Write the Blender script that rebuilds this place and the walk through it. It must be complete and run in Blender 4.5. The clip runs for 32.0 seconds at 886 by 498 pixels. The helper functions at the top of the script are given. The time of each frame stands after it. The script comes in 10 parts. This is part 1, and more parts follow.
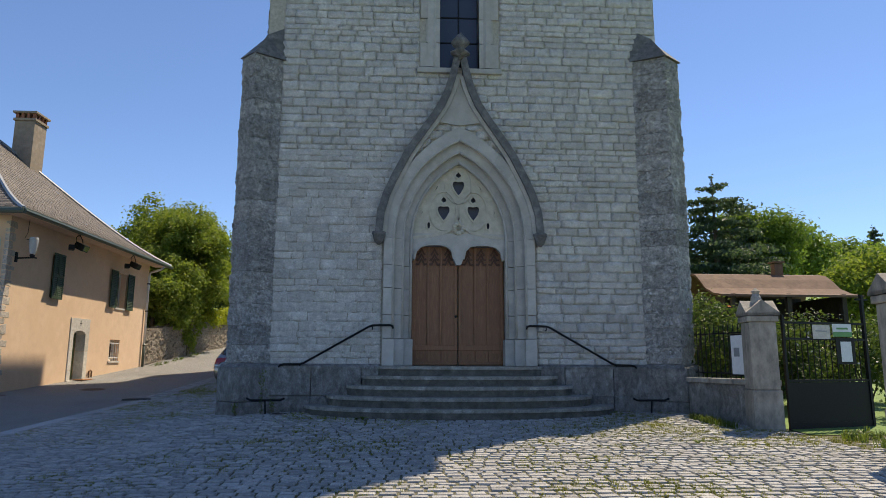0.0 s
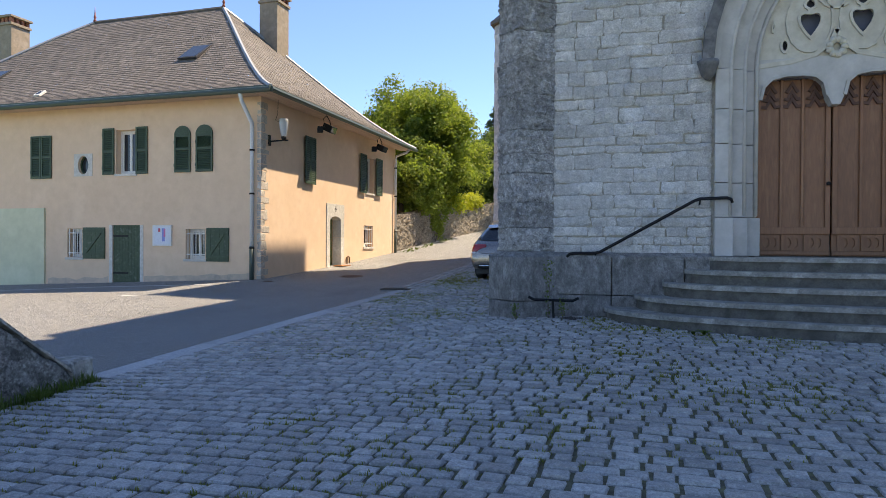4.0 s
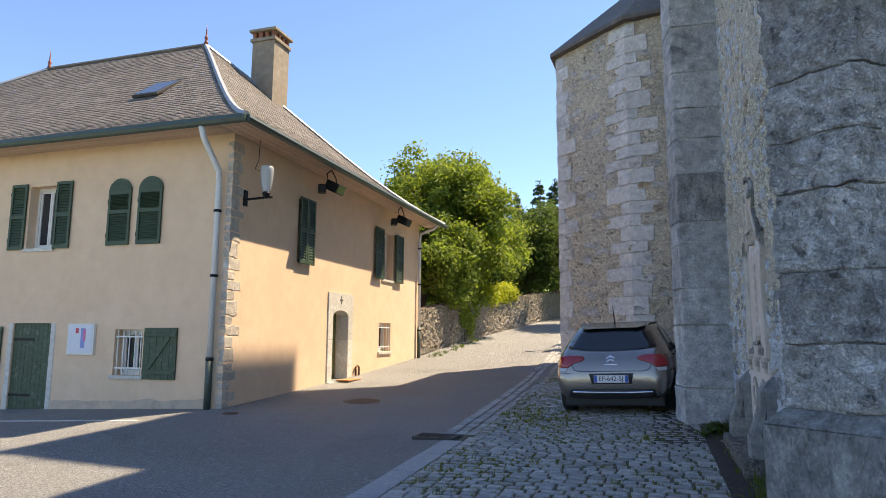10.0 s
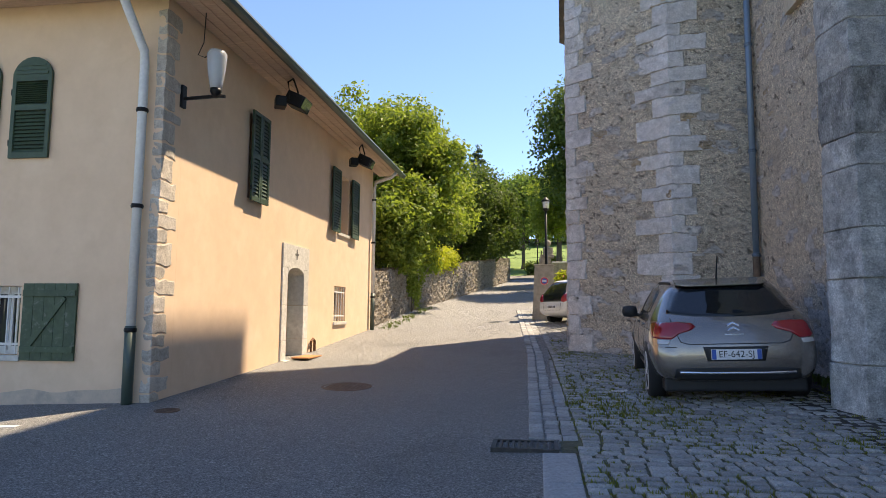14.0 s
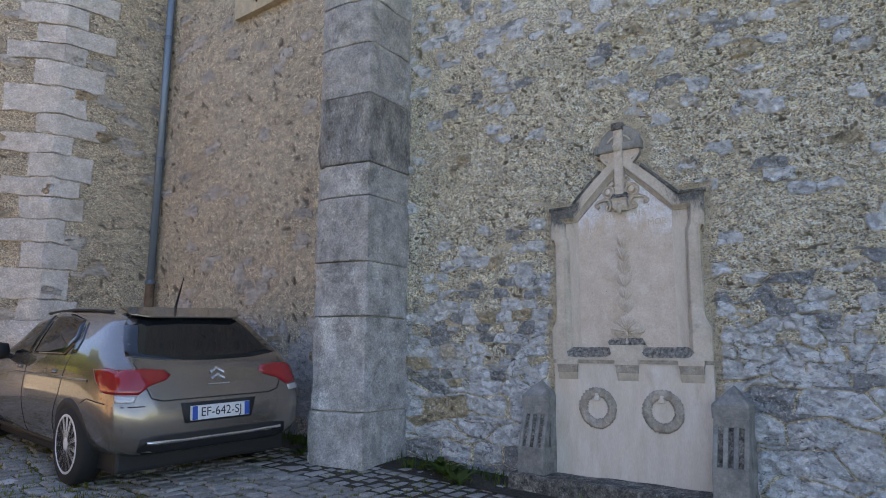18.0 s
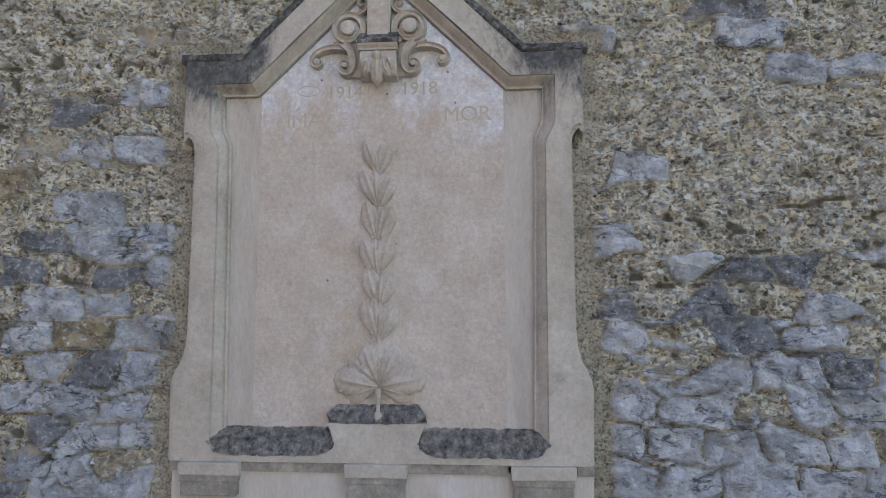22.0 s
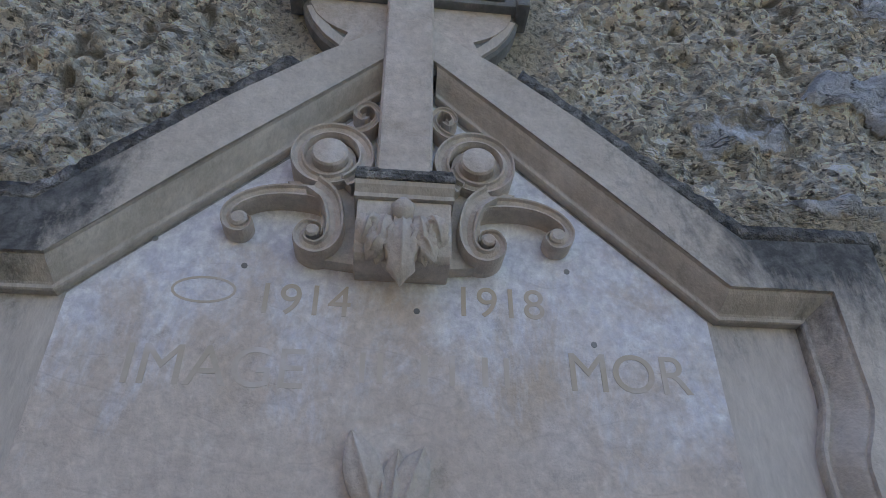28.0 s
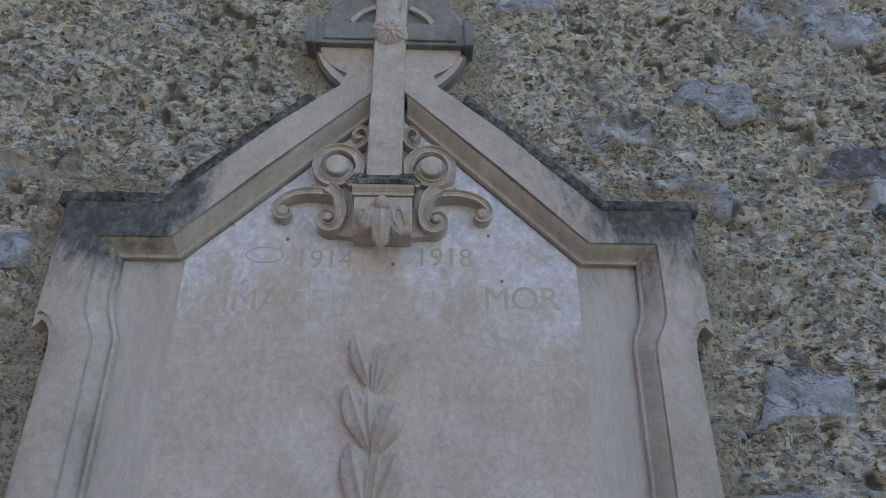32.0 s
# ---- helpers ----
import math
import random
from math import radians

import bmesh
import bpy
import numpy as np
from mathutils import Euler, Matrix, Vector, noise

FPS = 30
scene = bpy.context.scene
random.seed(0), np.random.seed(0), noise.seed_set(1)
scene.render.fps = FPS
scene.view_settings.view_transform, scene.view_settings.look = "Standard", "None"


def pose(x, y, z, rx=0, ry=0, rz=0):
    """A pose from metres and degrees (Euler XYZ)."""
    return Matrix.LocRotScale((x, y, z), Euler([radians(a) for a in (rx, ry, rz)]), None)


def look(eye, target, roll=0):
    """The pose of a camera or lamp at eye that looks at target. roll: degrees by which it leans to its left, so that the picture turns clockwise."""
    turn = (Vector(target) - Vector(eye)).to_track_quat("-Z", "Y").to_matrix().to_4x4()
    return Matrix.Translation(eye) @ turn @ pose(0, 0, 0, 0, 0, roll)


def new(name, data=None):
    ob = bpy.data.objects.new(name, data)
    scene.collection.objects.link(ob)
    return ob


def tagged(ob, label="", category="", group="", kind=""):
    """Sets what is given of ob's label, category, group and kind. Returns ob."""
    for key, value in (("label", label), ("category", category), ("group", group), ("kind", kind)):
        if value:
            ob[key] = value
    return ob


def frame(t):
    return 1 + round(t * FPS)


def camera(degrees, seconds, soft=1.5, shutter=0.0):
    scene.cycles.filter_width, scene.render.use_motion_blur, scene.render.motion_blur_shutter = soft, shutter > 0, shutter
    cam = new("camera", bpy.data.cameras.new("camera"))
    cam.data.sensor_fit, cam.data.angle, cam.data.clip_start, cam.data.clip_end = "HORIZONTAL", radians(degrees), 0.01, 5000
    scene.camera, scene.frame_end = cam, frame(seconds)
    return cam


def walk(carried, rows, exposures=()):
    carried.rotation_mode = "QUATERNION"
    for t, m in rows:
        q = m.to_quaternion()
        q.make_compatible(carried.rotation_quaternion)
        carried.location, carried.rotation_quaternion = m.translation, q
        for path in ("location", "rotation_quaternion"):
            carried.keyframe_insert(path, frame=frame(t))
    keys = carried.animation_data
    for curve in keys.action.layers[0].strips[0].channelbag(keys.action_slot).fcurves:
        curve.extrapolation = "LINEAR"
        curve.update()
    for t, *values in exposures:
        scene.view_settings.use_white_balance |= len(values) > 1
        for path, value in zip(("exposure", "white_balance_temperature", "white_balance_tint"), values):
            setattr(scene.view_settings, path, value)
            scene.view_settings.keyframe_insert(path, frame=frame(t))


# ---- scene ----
# camera: seconds, x, y, z, yaw, pitch, roll
cam = camera(68.65, 32.0, 0.9)
ROWS = [
    (0.0, -1.086, -0.478, 1.391, -3.31, 9.61, 0.23),
    (0.5, -1.110, -0.018, 1.367, 4.64, 7.25, 0.18),
    (1.0, -1.197, 0.436, 1.387, 13.42, 5.28, 0.35),
    (1.5, -1.331, 0.862, 1.417, 14.67, 3.96, 0.42),
    (2.0, -1.545, 1.268, 1.446, 14.83, 1.14, 0.43),
    (2.5, -1.799, 1.672, 1.491, 16.40, 1.04, 0.48),
    (3.0, -2.090, 2.019, 1.466, 16.90, 0.99, 0.55),
    (3.5, -2.309, 2.416, 1.399, 17.08, 0.87, 0.38),
    (5.5, -3.241, 4.429, 1.493, 14.51, -6.11, 0.25),
    (6.0, -3.483, 4.908, 1.571, 14.41, -2.73, 0.45),
    (6.5, -3.686, 5.410, 1.610, 14.39, -1.74, 0.24),
    (7.0, -3.834, 5.876, 1.663, 14.66, -1.47, 0.23),
    (7.5, -4.020, 6.349, 1.691, 16.58, -1.22, 0.31),
    (8.0, -4.214, 6.813, 1.686, 16.91, -1.16, 0.37),
    (8.5, -4.436, 7.253, 1.701, 17.16, -1.09, 0.36),
    (9.0, -4.699, 7.649, 1.738, 17.34, 3.89, 0.26),
    (9.5, -4.938, 8.108, 1.711, 17.47, 6.81, 0.33),
    (10.0, -5.208, 8.545, 1.654, 17.55, 7.82, 0.37),
    (10.5, -5.496, 8.978, 1.621, 12.73, 7.82, 0.28),
    (11.0, -5.820, 9.446, 1.575, 11.36, 6.77, 0.38),
    (11.5, -6.168, 9.836, 1.544, 11.12, 6.57, 0.43),
    (12.0, -6.521, 10.217, 1.574, 11.06, 6.29, 0.42),
    (12.5, -6.866, 10.583, 1.549, 9.90, 5.50, 0.56),
    (13.0, -7.229, 10.824, 1.510, 8.70, 5.49, 0.55),
    (13.5, -7.572, 11.045, 1.495, 8.65, 5.56, 0.53),
    (15.5, -8.880, 12.190, 1.462, -1.49, 6.02, 0.29),
    (16.0, -9.244, 12.504, 1.502, -10.59, 7.81, 0.32),
    (16.5, -9.350, 12.915, 1.519, -22.96, 7.96, 0.19),
    (17.0, -9.338, 13.353, 1.537, -33.85, 8.53, 0.42),
    (17.5, -9.236, 13.746, 1.512, -43.22, 9.45, 0.67),
    (18.0, -8.983, 14.021, 1.541, -52.48, 9.00, 0.29),
    (18.5, -8.639, 14.287, 1.645, -60.94, 8.21, -0.03),
    (19.0, -8.255, 14.530, 1.651, -66.80, 7.71, -0.00),
    (19.5, -7.883, 14.752, 1.688, -71.71, 7.60, -0.14),
    (20.0, -7.445, 14.898, 1.771, -74.80, 7.01, -0.08),
    (20.5, -7.068, 15.110, 1.815, -77.88, 5.94, -0.16),
    (21.0, -6.703, 15.302, 1.836, -79.57, 6.53, -0.20),
    (21.5, -6.369, 15.467, 1.848, -82.05, 6.36, -0.21),
    (22.0, -6.083, 15.613, 1.896, -85.67, 6.33, -0.10),
    (22.5, -5.812, 15.745, 1.933, -88.85, 5.31, -0.13),
    (23.0, -5.571, 15.845, 2.019, -91.21, 4.46, 0.25),
    (23.5, -5.318, 15.908, 2.044, -93.42, 5.48, 0.26),
    (24.0, -5.128, 15.942, 2.089, -94.15, 9.48, -0.15),
    (24.5, -5.013, 15.992, 2.111, -94.72, 12.87, -0.47),
    (26.5, -4.806, 15.975, 2.222, -96.05, 25.25, -0.24),
    (27.0, -4.813, 15.973, 2.231, -96.08, 28.46, -0.23),
    (27.5, -4.813, 15.974, 2.237, -95.99, 30.65, -0.14),
    (28.0, -4.825, 15.974, 2.248, -95.82, 32.67, -0.03),
    (28.5, -4.837, 15.975, 2.253, -95.65, 35.33, 0.02),
    (29.0, -4.846, 15.975, 2.252, -95.44, 38.02, 0.00),
    (29.5, -4.868, 15.977, 2.250, -95.38, 39.34, 0.03),
    (30.0, -4.903, 15.981, 2.236, -95.21, 39.83, 0.17),
    (30.5, -4.940, 15.979, 2.212, -95.53, 39.69, 0.18),
    (31.0, -4.998, 15.906, 2.157, -95.49, 37.29, 0.15),
    (31.5, -5.103, 15.842, 2.119, -94.83, 31.86, -0.21),
    (32.0, -5.289, 15.881, 2.065, -92.20, 26.37, -0.09),
]
EXPOSURE = [(0.0, 0.42, 6300, 14), (0.8, 0.85, 6400, 16), (1.8, 1.1, 6500, 16), (3.0, 1.12, 6500, 16), (6.0, 1.18, 6650, 15), (8.0, 1.3, 6700, 14), (13.0, 1.22, 6650, 16), (16.0, 1.4, 6900, 16), (17.0, 1.75, 7150, 16), (17.8, 1.78, 7600, 18), (19.0, 1.96, 8050, 18), (21.0, 1.94, 8350, 20), (22.0, 1.88, 8400, 20), (24.0, 1.34, 7650, 18), (28.0, 1.46, 7100, 18), (32.0, 1.54, 7450, 18)]
walk(cam, [(t, pose(x, y, z, 90 + pitch, 0, yaw) @ pose(0, 0, 0, 0, 0, roll)) for t, x, y, z, yaw, pitch, roll in ROWS], EXPOSURE)

# ---- world and sun ----
SUN_EL = 60.0
world = bpy.data.worlds.new("world")
scene.world = world
world.use_nodes = True
wn = world.node_tree.nodes
wl = world.node_tree.links
sky = wn.new("ShaderNodeTexSky")
sky.sky_type = "NISHITA"
sky.sun_disc = False
sky.sun_elevation = radians(SUN_EL)
sky.sun_rotation = radians(45)
sky.altitude = 1500
sky.air_density, sky.dust_density, sky.ozone_density = 1.0, 0.05, 4.0
wn["Background"].inputs["Strength"].default_value = 0.12
wl.new(sky.outputs[0], wn["Background"].inputs["Color"])
sun_dir = Vector((0.705 * math.cos(radians(SUN_EL)), 0.709 * math.cos(radians(SUN_EL)), math.sin(radians(SUN_EL))))
sun_data = bpy.data.lights.new("sun", "SUN")
sun_data.energy, sun_data.angle, sun_data.color = 4.7, radians(0.53), (1.0, 0.85, 0.6)
sun = new("sun", sun_data)
sun.matrix_world = look(sun_dir * 60, (0, 0, 0))


# ---- materials ----
def nodes_of(name):
    m = bpy.data.materials.new(name)
    m.use_nodes = True
    return m, m.node_tree.nodes, m.node_tree.links, m.node_tree.nodes["Principled BSDF"]


def mixed(n, l, fac, a, b, how="MIX"):
    x = n.new("ShaderNodeMix")
    x.data_type, x.blend_type = "RGBA", how
    for socket, value in ((x.inputs[0], fac), (x.inputs[6], a), (x.inputs[7], b)):
        if isinstance(value, bpy.types.NodeSocket):
            l.new(value, socket)
        elif isinstance(value, (int, float)):
            socket.default_value = value
        else:
            socket.default_value = (*value, 1)
    return x.outputs[2]


def ramped(n, l, value, a, b):
    r = n.new("ShaderNodeMapRange")
    r.inputs[1].default_value, r.inputs[2].default_value = a, b
    l.new(value, r.inputs[0])
    return r.outputs[0]


def noise_of(n, l, where, scale, detail=4.0, rough=0.6, warp=0.0):
    t = n.new("ShaderNodeTexNoise")
    t.inputs["Scale"].default_value, t.inputs["Detail"].default_value = scale, detail
    t.inputs["Roughness"].default_value, t.inputs["Distortion"].default_value = rough, warp
    l.new(where, t.inputs["Vector"])
    return t.outputs["Fac"]


def stretch(n, l, where, sx, sy, sz):
    v = n.new("ShaderNodeVectorMath")
    v.operation = "MULTIPLY"
    l.new(where, v.inputs[0])
    v.inputs[1].default_value = (sx, sy, sz)
    return v.outputs[0]


def cells_of(n, l, where, scale, warp=0.35):
    """Crisp angular grains: a random number for each grain, and the distance from its middle."""
    bend = n.new("ShaderNodeTexNoise")
    bend.inputs["Scale"].default_value, bend.inputs["Detail"].default_value = scale * 0.9, 2
    l.new(where, bend.inputs["Vector"])
    shift = n.new("ShaderNodeVectorMath")
    shift.operation = "MULTIPLY_ADD"
    l.new(bend.outputs["Color"], shift.inputs[0])
    shift.inputs[1].default_value = (warp / scale,) * 3
    l.new(where, shift.inputs[2])
    v = n.new("ShaderNodeTexVoronoi")
    v.inputs["Scale"].default_value = scale
    l.new(shift.outputs[0], v.inputs["Vector"])
    one = n.new("ShaderNodeSeparateColor")
    l.new(v.outputs["Color"], one.inputs[0])
    return one.outputs[0], v.outputs["Distance"]


def surface(name, base, dark, light=None, big=0.8, small=14.0, grain=90.0, rough=0.85, bump=0.35, depth=0.01, vary=0.12,
            stain=None, stain_scale=1.2, stain_amount=0.5, metal=0.0, island=False, scale3=(1, 1, 1), spec=0.5, grit=0.0, crag=0.0, lichen=None, lichen_side=None, cells=None):
    """Procedural surface at world size: broad patches, small mottling and grain, a stain of its own shape, variation from piece to piece."""
    m, n, l, bsdf = nodes_of(name)
    geo = n.new("ShaderNodeNewGeometry")
    where = stretch(n, l, geo.outputs["Position"], *scale3) if scale3 != (1, 1, 1) else geo.outputs["Position"]
    broad = ramped(n, l, noise_of(n, l, where, big, 3), 0.35, 0.68)
    mottle = ramped(n, l, noise_of(n, l, where, small, 5, 0.65), 0.32, 0.7)
    fine = noise_of(n, l, where, grain, 3, 0.7)
    colour = mixed(n, l, broad, base, tuple(0.5 * (a + b) for a, b in zip(base, light or base)))
    colour = mixed(n, l, mottle, dark, colour)
    if light:
        colour = mixed(n, l, ramped(n, l, noise_of(n, l, where, small * 0.45, 4), 0.55, 0.75), colour, light)
    if stain:
        spots = ramped(n, l, noise_of(n, l, where, stain_scale, 6, 0.68, 0.4), 0.56, 0.72)
        f = n.new("ShaderNodeMath")
        f.operation = "MULTIPLY"
        l.new(spots, f.inputs[0])
        f.inputs[1].default_value = stain_amount
        colour = mixed(n, l, f.outputs[0], colour, stain)
    if lichen:
        low, high, tint = lichen
        z = n.new("ShaderNodeSeparateXYZ")
        l.new(geo.outputs["Position"], z.inputs[0])
        reach = n.new("ShaderNodeMath")
        reach.operation = "MULTIPLY_ADD"
        grow = ramped(n, l, z.outputs[2], low, high)
        if lichen_side:
            middle, near_, far_ = lichen_side
            off = n.new("ShaderNodeMath")
            off.operation = "SUBTRACT"
            l.new(z.outputs[1], off.inputs[0])
            off.inputs[1].default_value = middle
            size = n.new("ShaderNodeMath")
            size.operation = "ABSOLUTE"
            l.new(off.outputs[0], size.inputs[0])
            held = n.new("ShaderNodeMath")
            held.operation = "MULTIPLY"
            l.new(grow, held.inputs[0])
            l.new(ramped(n, l, size.outputs[0], near_, far_), held.inputs[1])
            grow = held.outputs[0]
        l.new(grow, reach.inputs[0])
        reach.inputs[1].default_value = 0.5
        l.new(noise_of(n, l, stretch(n, l, geo.outputs["Position"], 1, 1, 0.6), 6, 8, 0.76, 0.3), reach.inputs[2])
        colour = mixed(n, l, ramped(n, l, reach.outputs[0], 0.7, 0.86), colour, mixed(n, l, ramped(n, l, noise_of(n, l, geo.outputs["Position"], 38, 7, 0.75, 0.3), 0.42, 0.62), tint, tuple(min(0.8, c * 2.4) for c in tint)))
    if crag:
        split = n.new("ShaderNodeMath")
        split.operation = "SUBTRACT"
        l.new(noise_of(n, l, stretch(n, l, geo.outputs["Position"], 1, 1, 2.2), 2.2, 3, 0.6, 0.3), split.inputs[0])
        split.inputs[1].default_value = 0.5
        gap = n.new("ShaderNodeMath")
        gap.operation = "ABSOLUTE"
        l.new(split.outputs[0], gap.inputs[0])
        crack = ramped2(n, l, ramped(n, l, gap.outputs[0], 0.006, 0.001), 0.0, 0.4)
        chips = ramped(n, l, noise_of(n, l, where, 15, 8, 0.78, 0.25), 0.43, 0.35)
        both_ = n.new("ShaderNodeMath")
        both_.operation = "MAXIMUM"
        l.new(crack, both_.inputs[0])
        l.new(chips, both_.inputs[1])
        worn = n.new("ShaderNodeMath")
        worn.operation = "MULTIPLY"
        l.new(both_.outputs[0], worn.inputs[0])
        worn.inputs[1].default_value = crag
        colour = mixed(n, l, worn.outputs[0], colour, tuple(c * 0.35 for c in dark))
        crest = ramped(n, l, noise_of(n, l, where, 19, 8, 0.8, 0.2), 0.54, 0.64)
        top = n.new("ShaderNodeMath")
        top.operation = "MULTIPLY"
        l.new(crest, top.inputs[0])
        top.inputs[1].default_value = crag * 0.8
        colour = mixed(n, l, top.outputs[0], colour, tuple(min(0.85, c * 1.25) for c in (light or base)))
    if grit:
        speck = n.new("ShaderNodeHueSaturation")
        l.new(ramped2(n, l, ramped(n, l, noise_of(n, l, where, grain * 0.5, 6, 0.75, 0.3), 0.3, 0.7), 1 - grit, 1 + grit * 0.8), speck.inputs["Value"])
        l.new(colour, speck.inputs["Color"])
        colour = speck.outputs[0]
    if cells:
        many, amount = cells
        lot, far_off = cells_of(n, l, where, many)
        grainy = n.new("ShaderNodeHueSaturation")
        l.new(ramped2(n, l, lot, 1 - amount, 1 + amount), grainy.inputs["Value"])
        l.new(colour, grainy.inputs["Color"])
        colour = grainy.outputs[0]
    if vary:
        if island:
            rnd = geo.outputs["Random Per Island"]
        else:
            rnd = n.new("ShaderNodeObjectInfo").outputs["Random"]
        hsv = n.new("ShaderNodeHueSaturation")
        l.new(ramped2(n, l, rnd, 1 - vary, 1 + vary), hsv.inputs["Value"])
        l.new(colour, hsv.inputs["Color"])
        colour = hsv.outputs[0]
    l.new(colour, bsdf.inputs["Base Color"])
    r = n.new("ShaderNodeMapRange")
    l.new(fine, r.inputs[0])
    r.inputs[3].default_value, r.inputs[4].default_value = max(rough - 0.12, 0.05), min(rough + 0.1, 1)
    l.new(r.outputs[0], bsdf.inputs["Roughness"])
    bsdf.inputs["Metallic"].default_value = metal
    bsdf.inputs["Specular IOR Level"].default_value = spec
    if bump:
        add = n.new("ShaderNodeMath")
        add.operation = "MULTIPLY_ADD"
        l.new(fine, add.inputs[0])
        add.inputs[1].default_value = 0.35 + grit * 1.6
        l.new(mottle, add.inputs[2])
        if crag:
            sunk = n.new("ShaderNodeMath")
            sunk.operation = "MULTIPLY_ADD"
            l.new(worn.outputs[0], sunk.inputs[0])
            sunk.inputs[1].default_value = -1.2
            l.new(mottle, sunk.inputs[2])
            l.new(sunk.outputs[0], add.inputs[2])
        tall = add.outputs[0]
        if cells:
            uneven = n.new("ShaderNodeMath")
            uneven.operation = "MULTIPLY_ADD"
            l.new(lot, uneven.inputs[0])
            uneven.inputs[1].default_value = 0.5
            l.new(tall, uneven.inputs[2])
            tall = uneven.outputs[0]
        b = n.new("ShaderNodeBump")
        b.inputs["Strength"].default_value, b.inputs["Distance"].default_value = bump, depth
        l.new(tall, b.inputs["Height"])
        l.new(b.outputs[0], bsdf.inputs["Normal"])
    return m


def ramped2(n, l, value, lo, hi):
    r = n.new("ShaderNodeMapRange")
    l.new(value, r.inputs[0])
    r.inputs[3].default_value, r.inputs[4].default_value = lo, hi
    return r.outputs[0]


def plain(name, colour, rough=0.5, metal=0.0, coat=0.0, glow=0.0):
    m, n, l, bsdf = nodes_of(name)
    geo = n.new("ShaderNodeNewGeometry")
    f = noise_of(n, l, geo.outputs["Position"], 22, 4)
    l.new(mixed(n, l, ramped(n, l, f, 0.3, 0.7), tuple(c * 0.86 for c in colour), colour), bsdf.inputs["Base Color"])
    bsdf.inputs["Roughness"].default_value, bsdf.inputs["Metallic"].default_value = rough, metal
    bsdf.inputs["Coat Weight"].default_value = coat
    if glow:
        bsdf.inputs["Emission Color"].default_value, bsdf.inputs["Emission Strength"].default_value = (*colour, 1), glow
    return m


def glass_like(name, colour, rough=0.03, see=0.0):
    """Window glass: a glossy pane, see-through by the share given."""
    m, n, l, bsdf = nodes_of(name)
    bsdf.inputs["Base Color"].default_value = (*colour, 1)
    bsdf.inputs["Roughness"].default_value = rough
    bsdf.inputs["Transmission Weight"].default_value = see
    bsdf.inputs["IOR"].default_value = 1.5
    return m


M_ASPHALT = surface("asphalt", (0.34, 0.333, 0.32), (0.18, 0.178, 0.173), (0.5, 0.49, 0.47), big=0.35, small=60, grain=130, rough=0.86, bump=0.9, depth=0.012, grit=0.85, vary=0, stain=(0.16, 0.16, 0.155), stain_scale=0.5, stain_amount=0.5, cells=(120, 0.35))
M_ROADSIDE = surface("roadside_gravel", (0.2, 0.19, 0.17), (0.13, 0.12, 0.1), (0.3, 0.28, 0.25), big=1, small=60, grain=200, bump=0.6, vary=0)
M_COBBLE = surface("granite_cobble", (0.385, 0.376, 0.358), (0.26, 0.253, 0.24), (0.43, 0.42, 0.4), big=0.6, small=30, grain=150, rough=0.6, bump=0.5, depth=0.007, vary=0.24, grit=0.3, spec=0.4, island=True, cells=(110, 0.14))
M_COBBLE_P = surface("granite_cobble_piece", (0.385, 0.376, 0.358), (0.26, 0.253, 0.24), (0.43, 0.42, 0.4), big=0.6, small=30, grain=150, rough=0.6, bump=0.5, depth=0.007, vary=0.24, grit=0.3, spec=0.4, cells=(110, 0.14))
M_JOINT = surface("mossy_joint", (0.13, 0.125, 0.07), (0.06, 0.056, 0.04), (0.2, 0.2, 0.09), big=0.9, small=20, grain=120, bump=0.7, depth=0.015, vary=0, stain=(0.16, 0.12, 0.05), stain_scale=3.5, stain_amount=0.6)
M_KERB = surface("kerb_granite", (0.4, 0.4, 0.395), (0.28, 0.28, 0.28), (0.5, 0.49, 0.48), big=0.8, small=40, grain=160, bump=0.35, depth=0.005, vary=0.12)
M_MEADOW = surface("meadow", (0.15, 0.24, 0.04), (0.1, 0.17, 0.03), (0.22, 0.3, 0.06), big=0.15, small=2, grain=20, bump=0.6, depth=0.06, vary=0)
M_STONE = surface("limestone_block", (0.66, 0.635, 0.595), (0.5, 0.48, 0.445), (0.79, 0.765, 0.72), big=0.5, small=9, grain=110, rough=0.9, bump=0.8, depth=0.02, crag=0.32, grit=0.26, vary=0.12, stain=(0.2, 0.2, 0.19), stain_scale=1.3, stain_amount=0.45, cells=(60, 0.1))
M_STONE_J = surface("limestone_block_rest", (0.66, 0.635, 0.595), (0.5, 0.48, 0.445), (0.79, 0.765, 0.72), big=0.5, small=9, grain=110, rough=0.9, bump=0.8, depth=0.02, crag=0.32, grit=0.26, vary=0.12, stain=(0.2, 0.2, 0.19), stain_scale=1.3, stain_amount=0.45, island=True, cells=(60, 0.1))
M_PLINTH = surface("plinth_stone", (0.27, 0.262, 0.25), (0.13, 0.127, 0.12), (0.47, 0.46, 0.44), big=0.8, small=11, grain=110, bump=0.9, depth=0.02, crag=0.3, grit=0.35, vary=0.12, stain=(0.07, 0.07, 0.07), stain_scale=1.8, stain_amount=0.6, scale3=(1, 1, 0.6), cells=(90, 0.12))
M_BUTT = surface("buttress_stone", (0.5, 0.48, 0.455), (0.25, 0.24, 0.225), (0.85, 0.835, 0.81), big=1.4, small=11, grain=130, bump=0.9, depth=0.02, crag=0.85, grit=0.5, vary=0.2, stain=(0.09, 0.088, 0.08), stain_scale=1.8, stain_amount=0.75, cells=(80, 0.16))
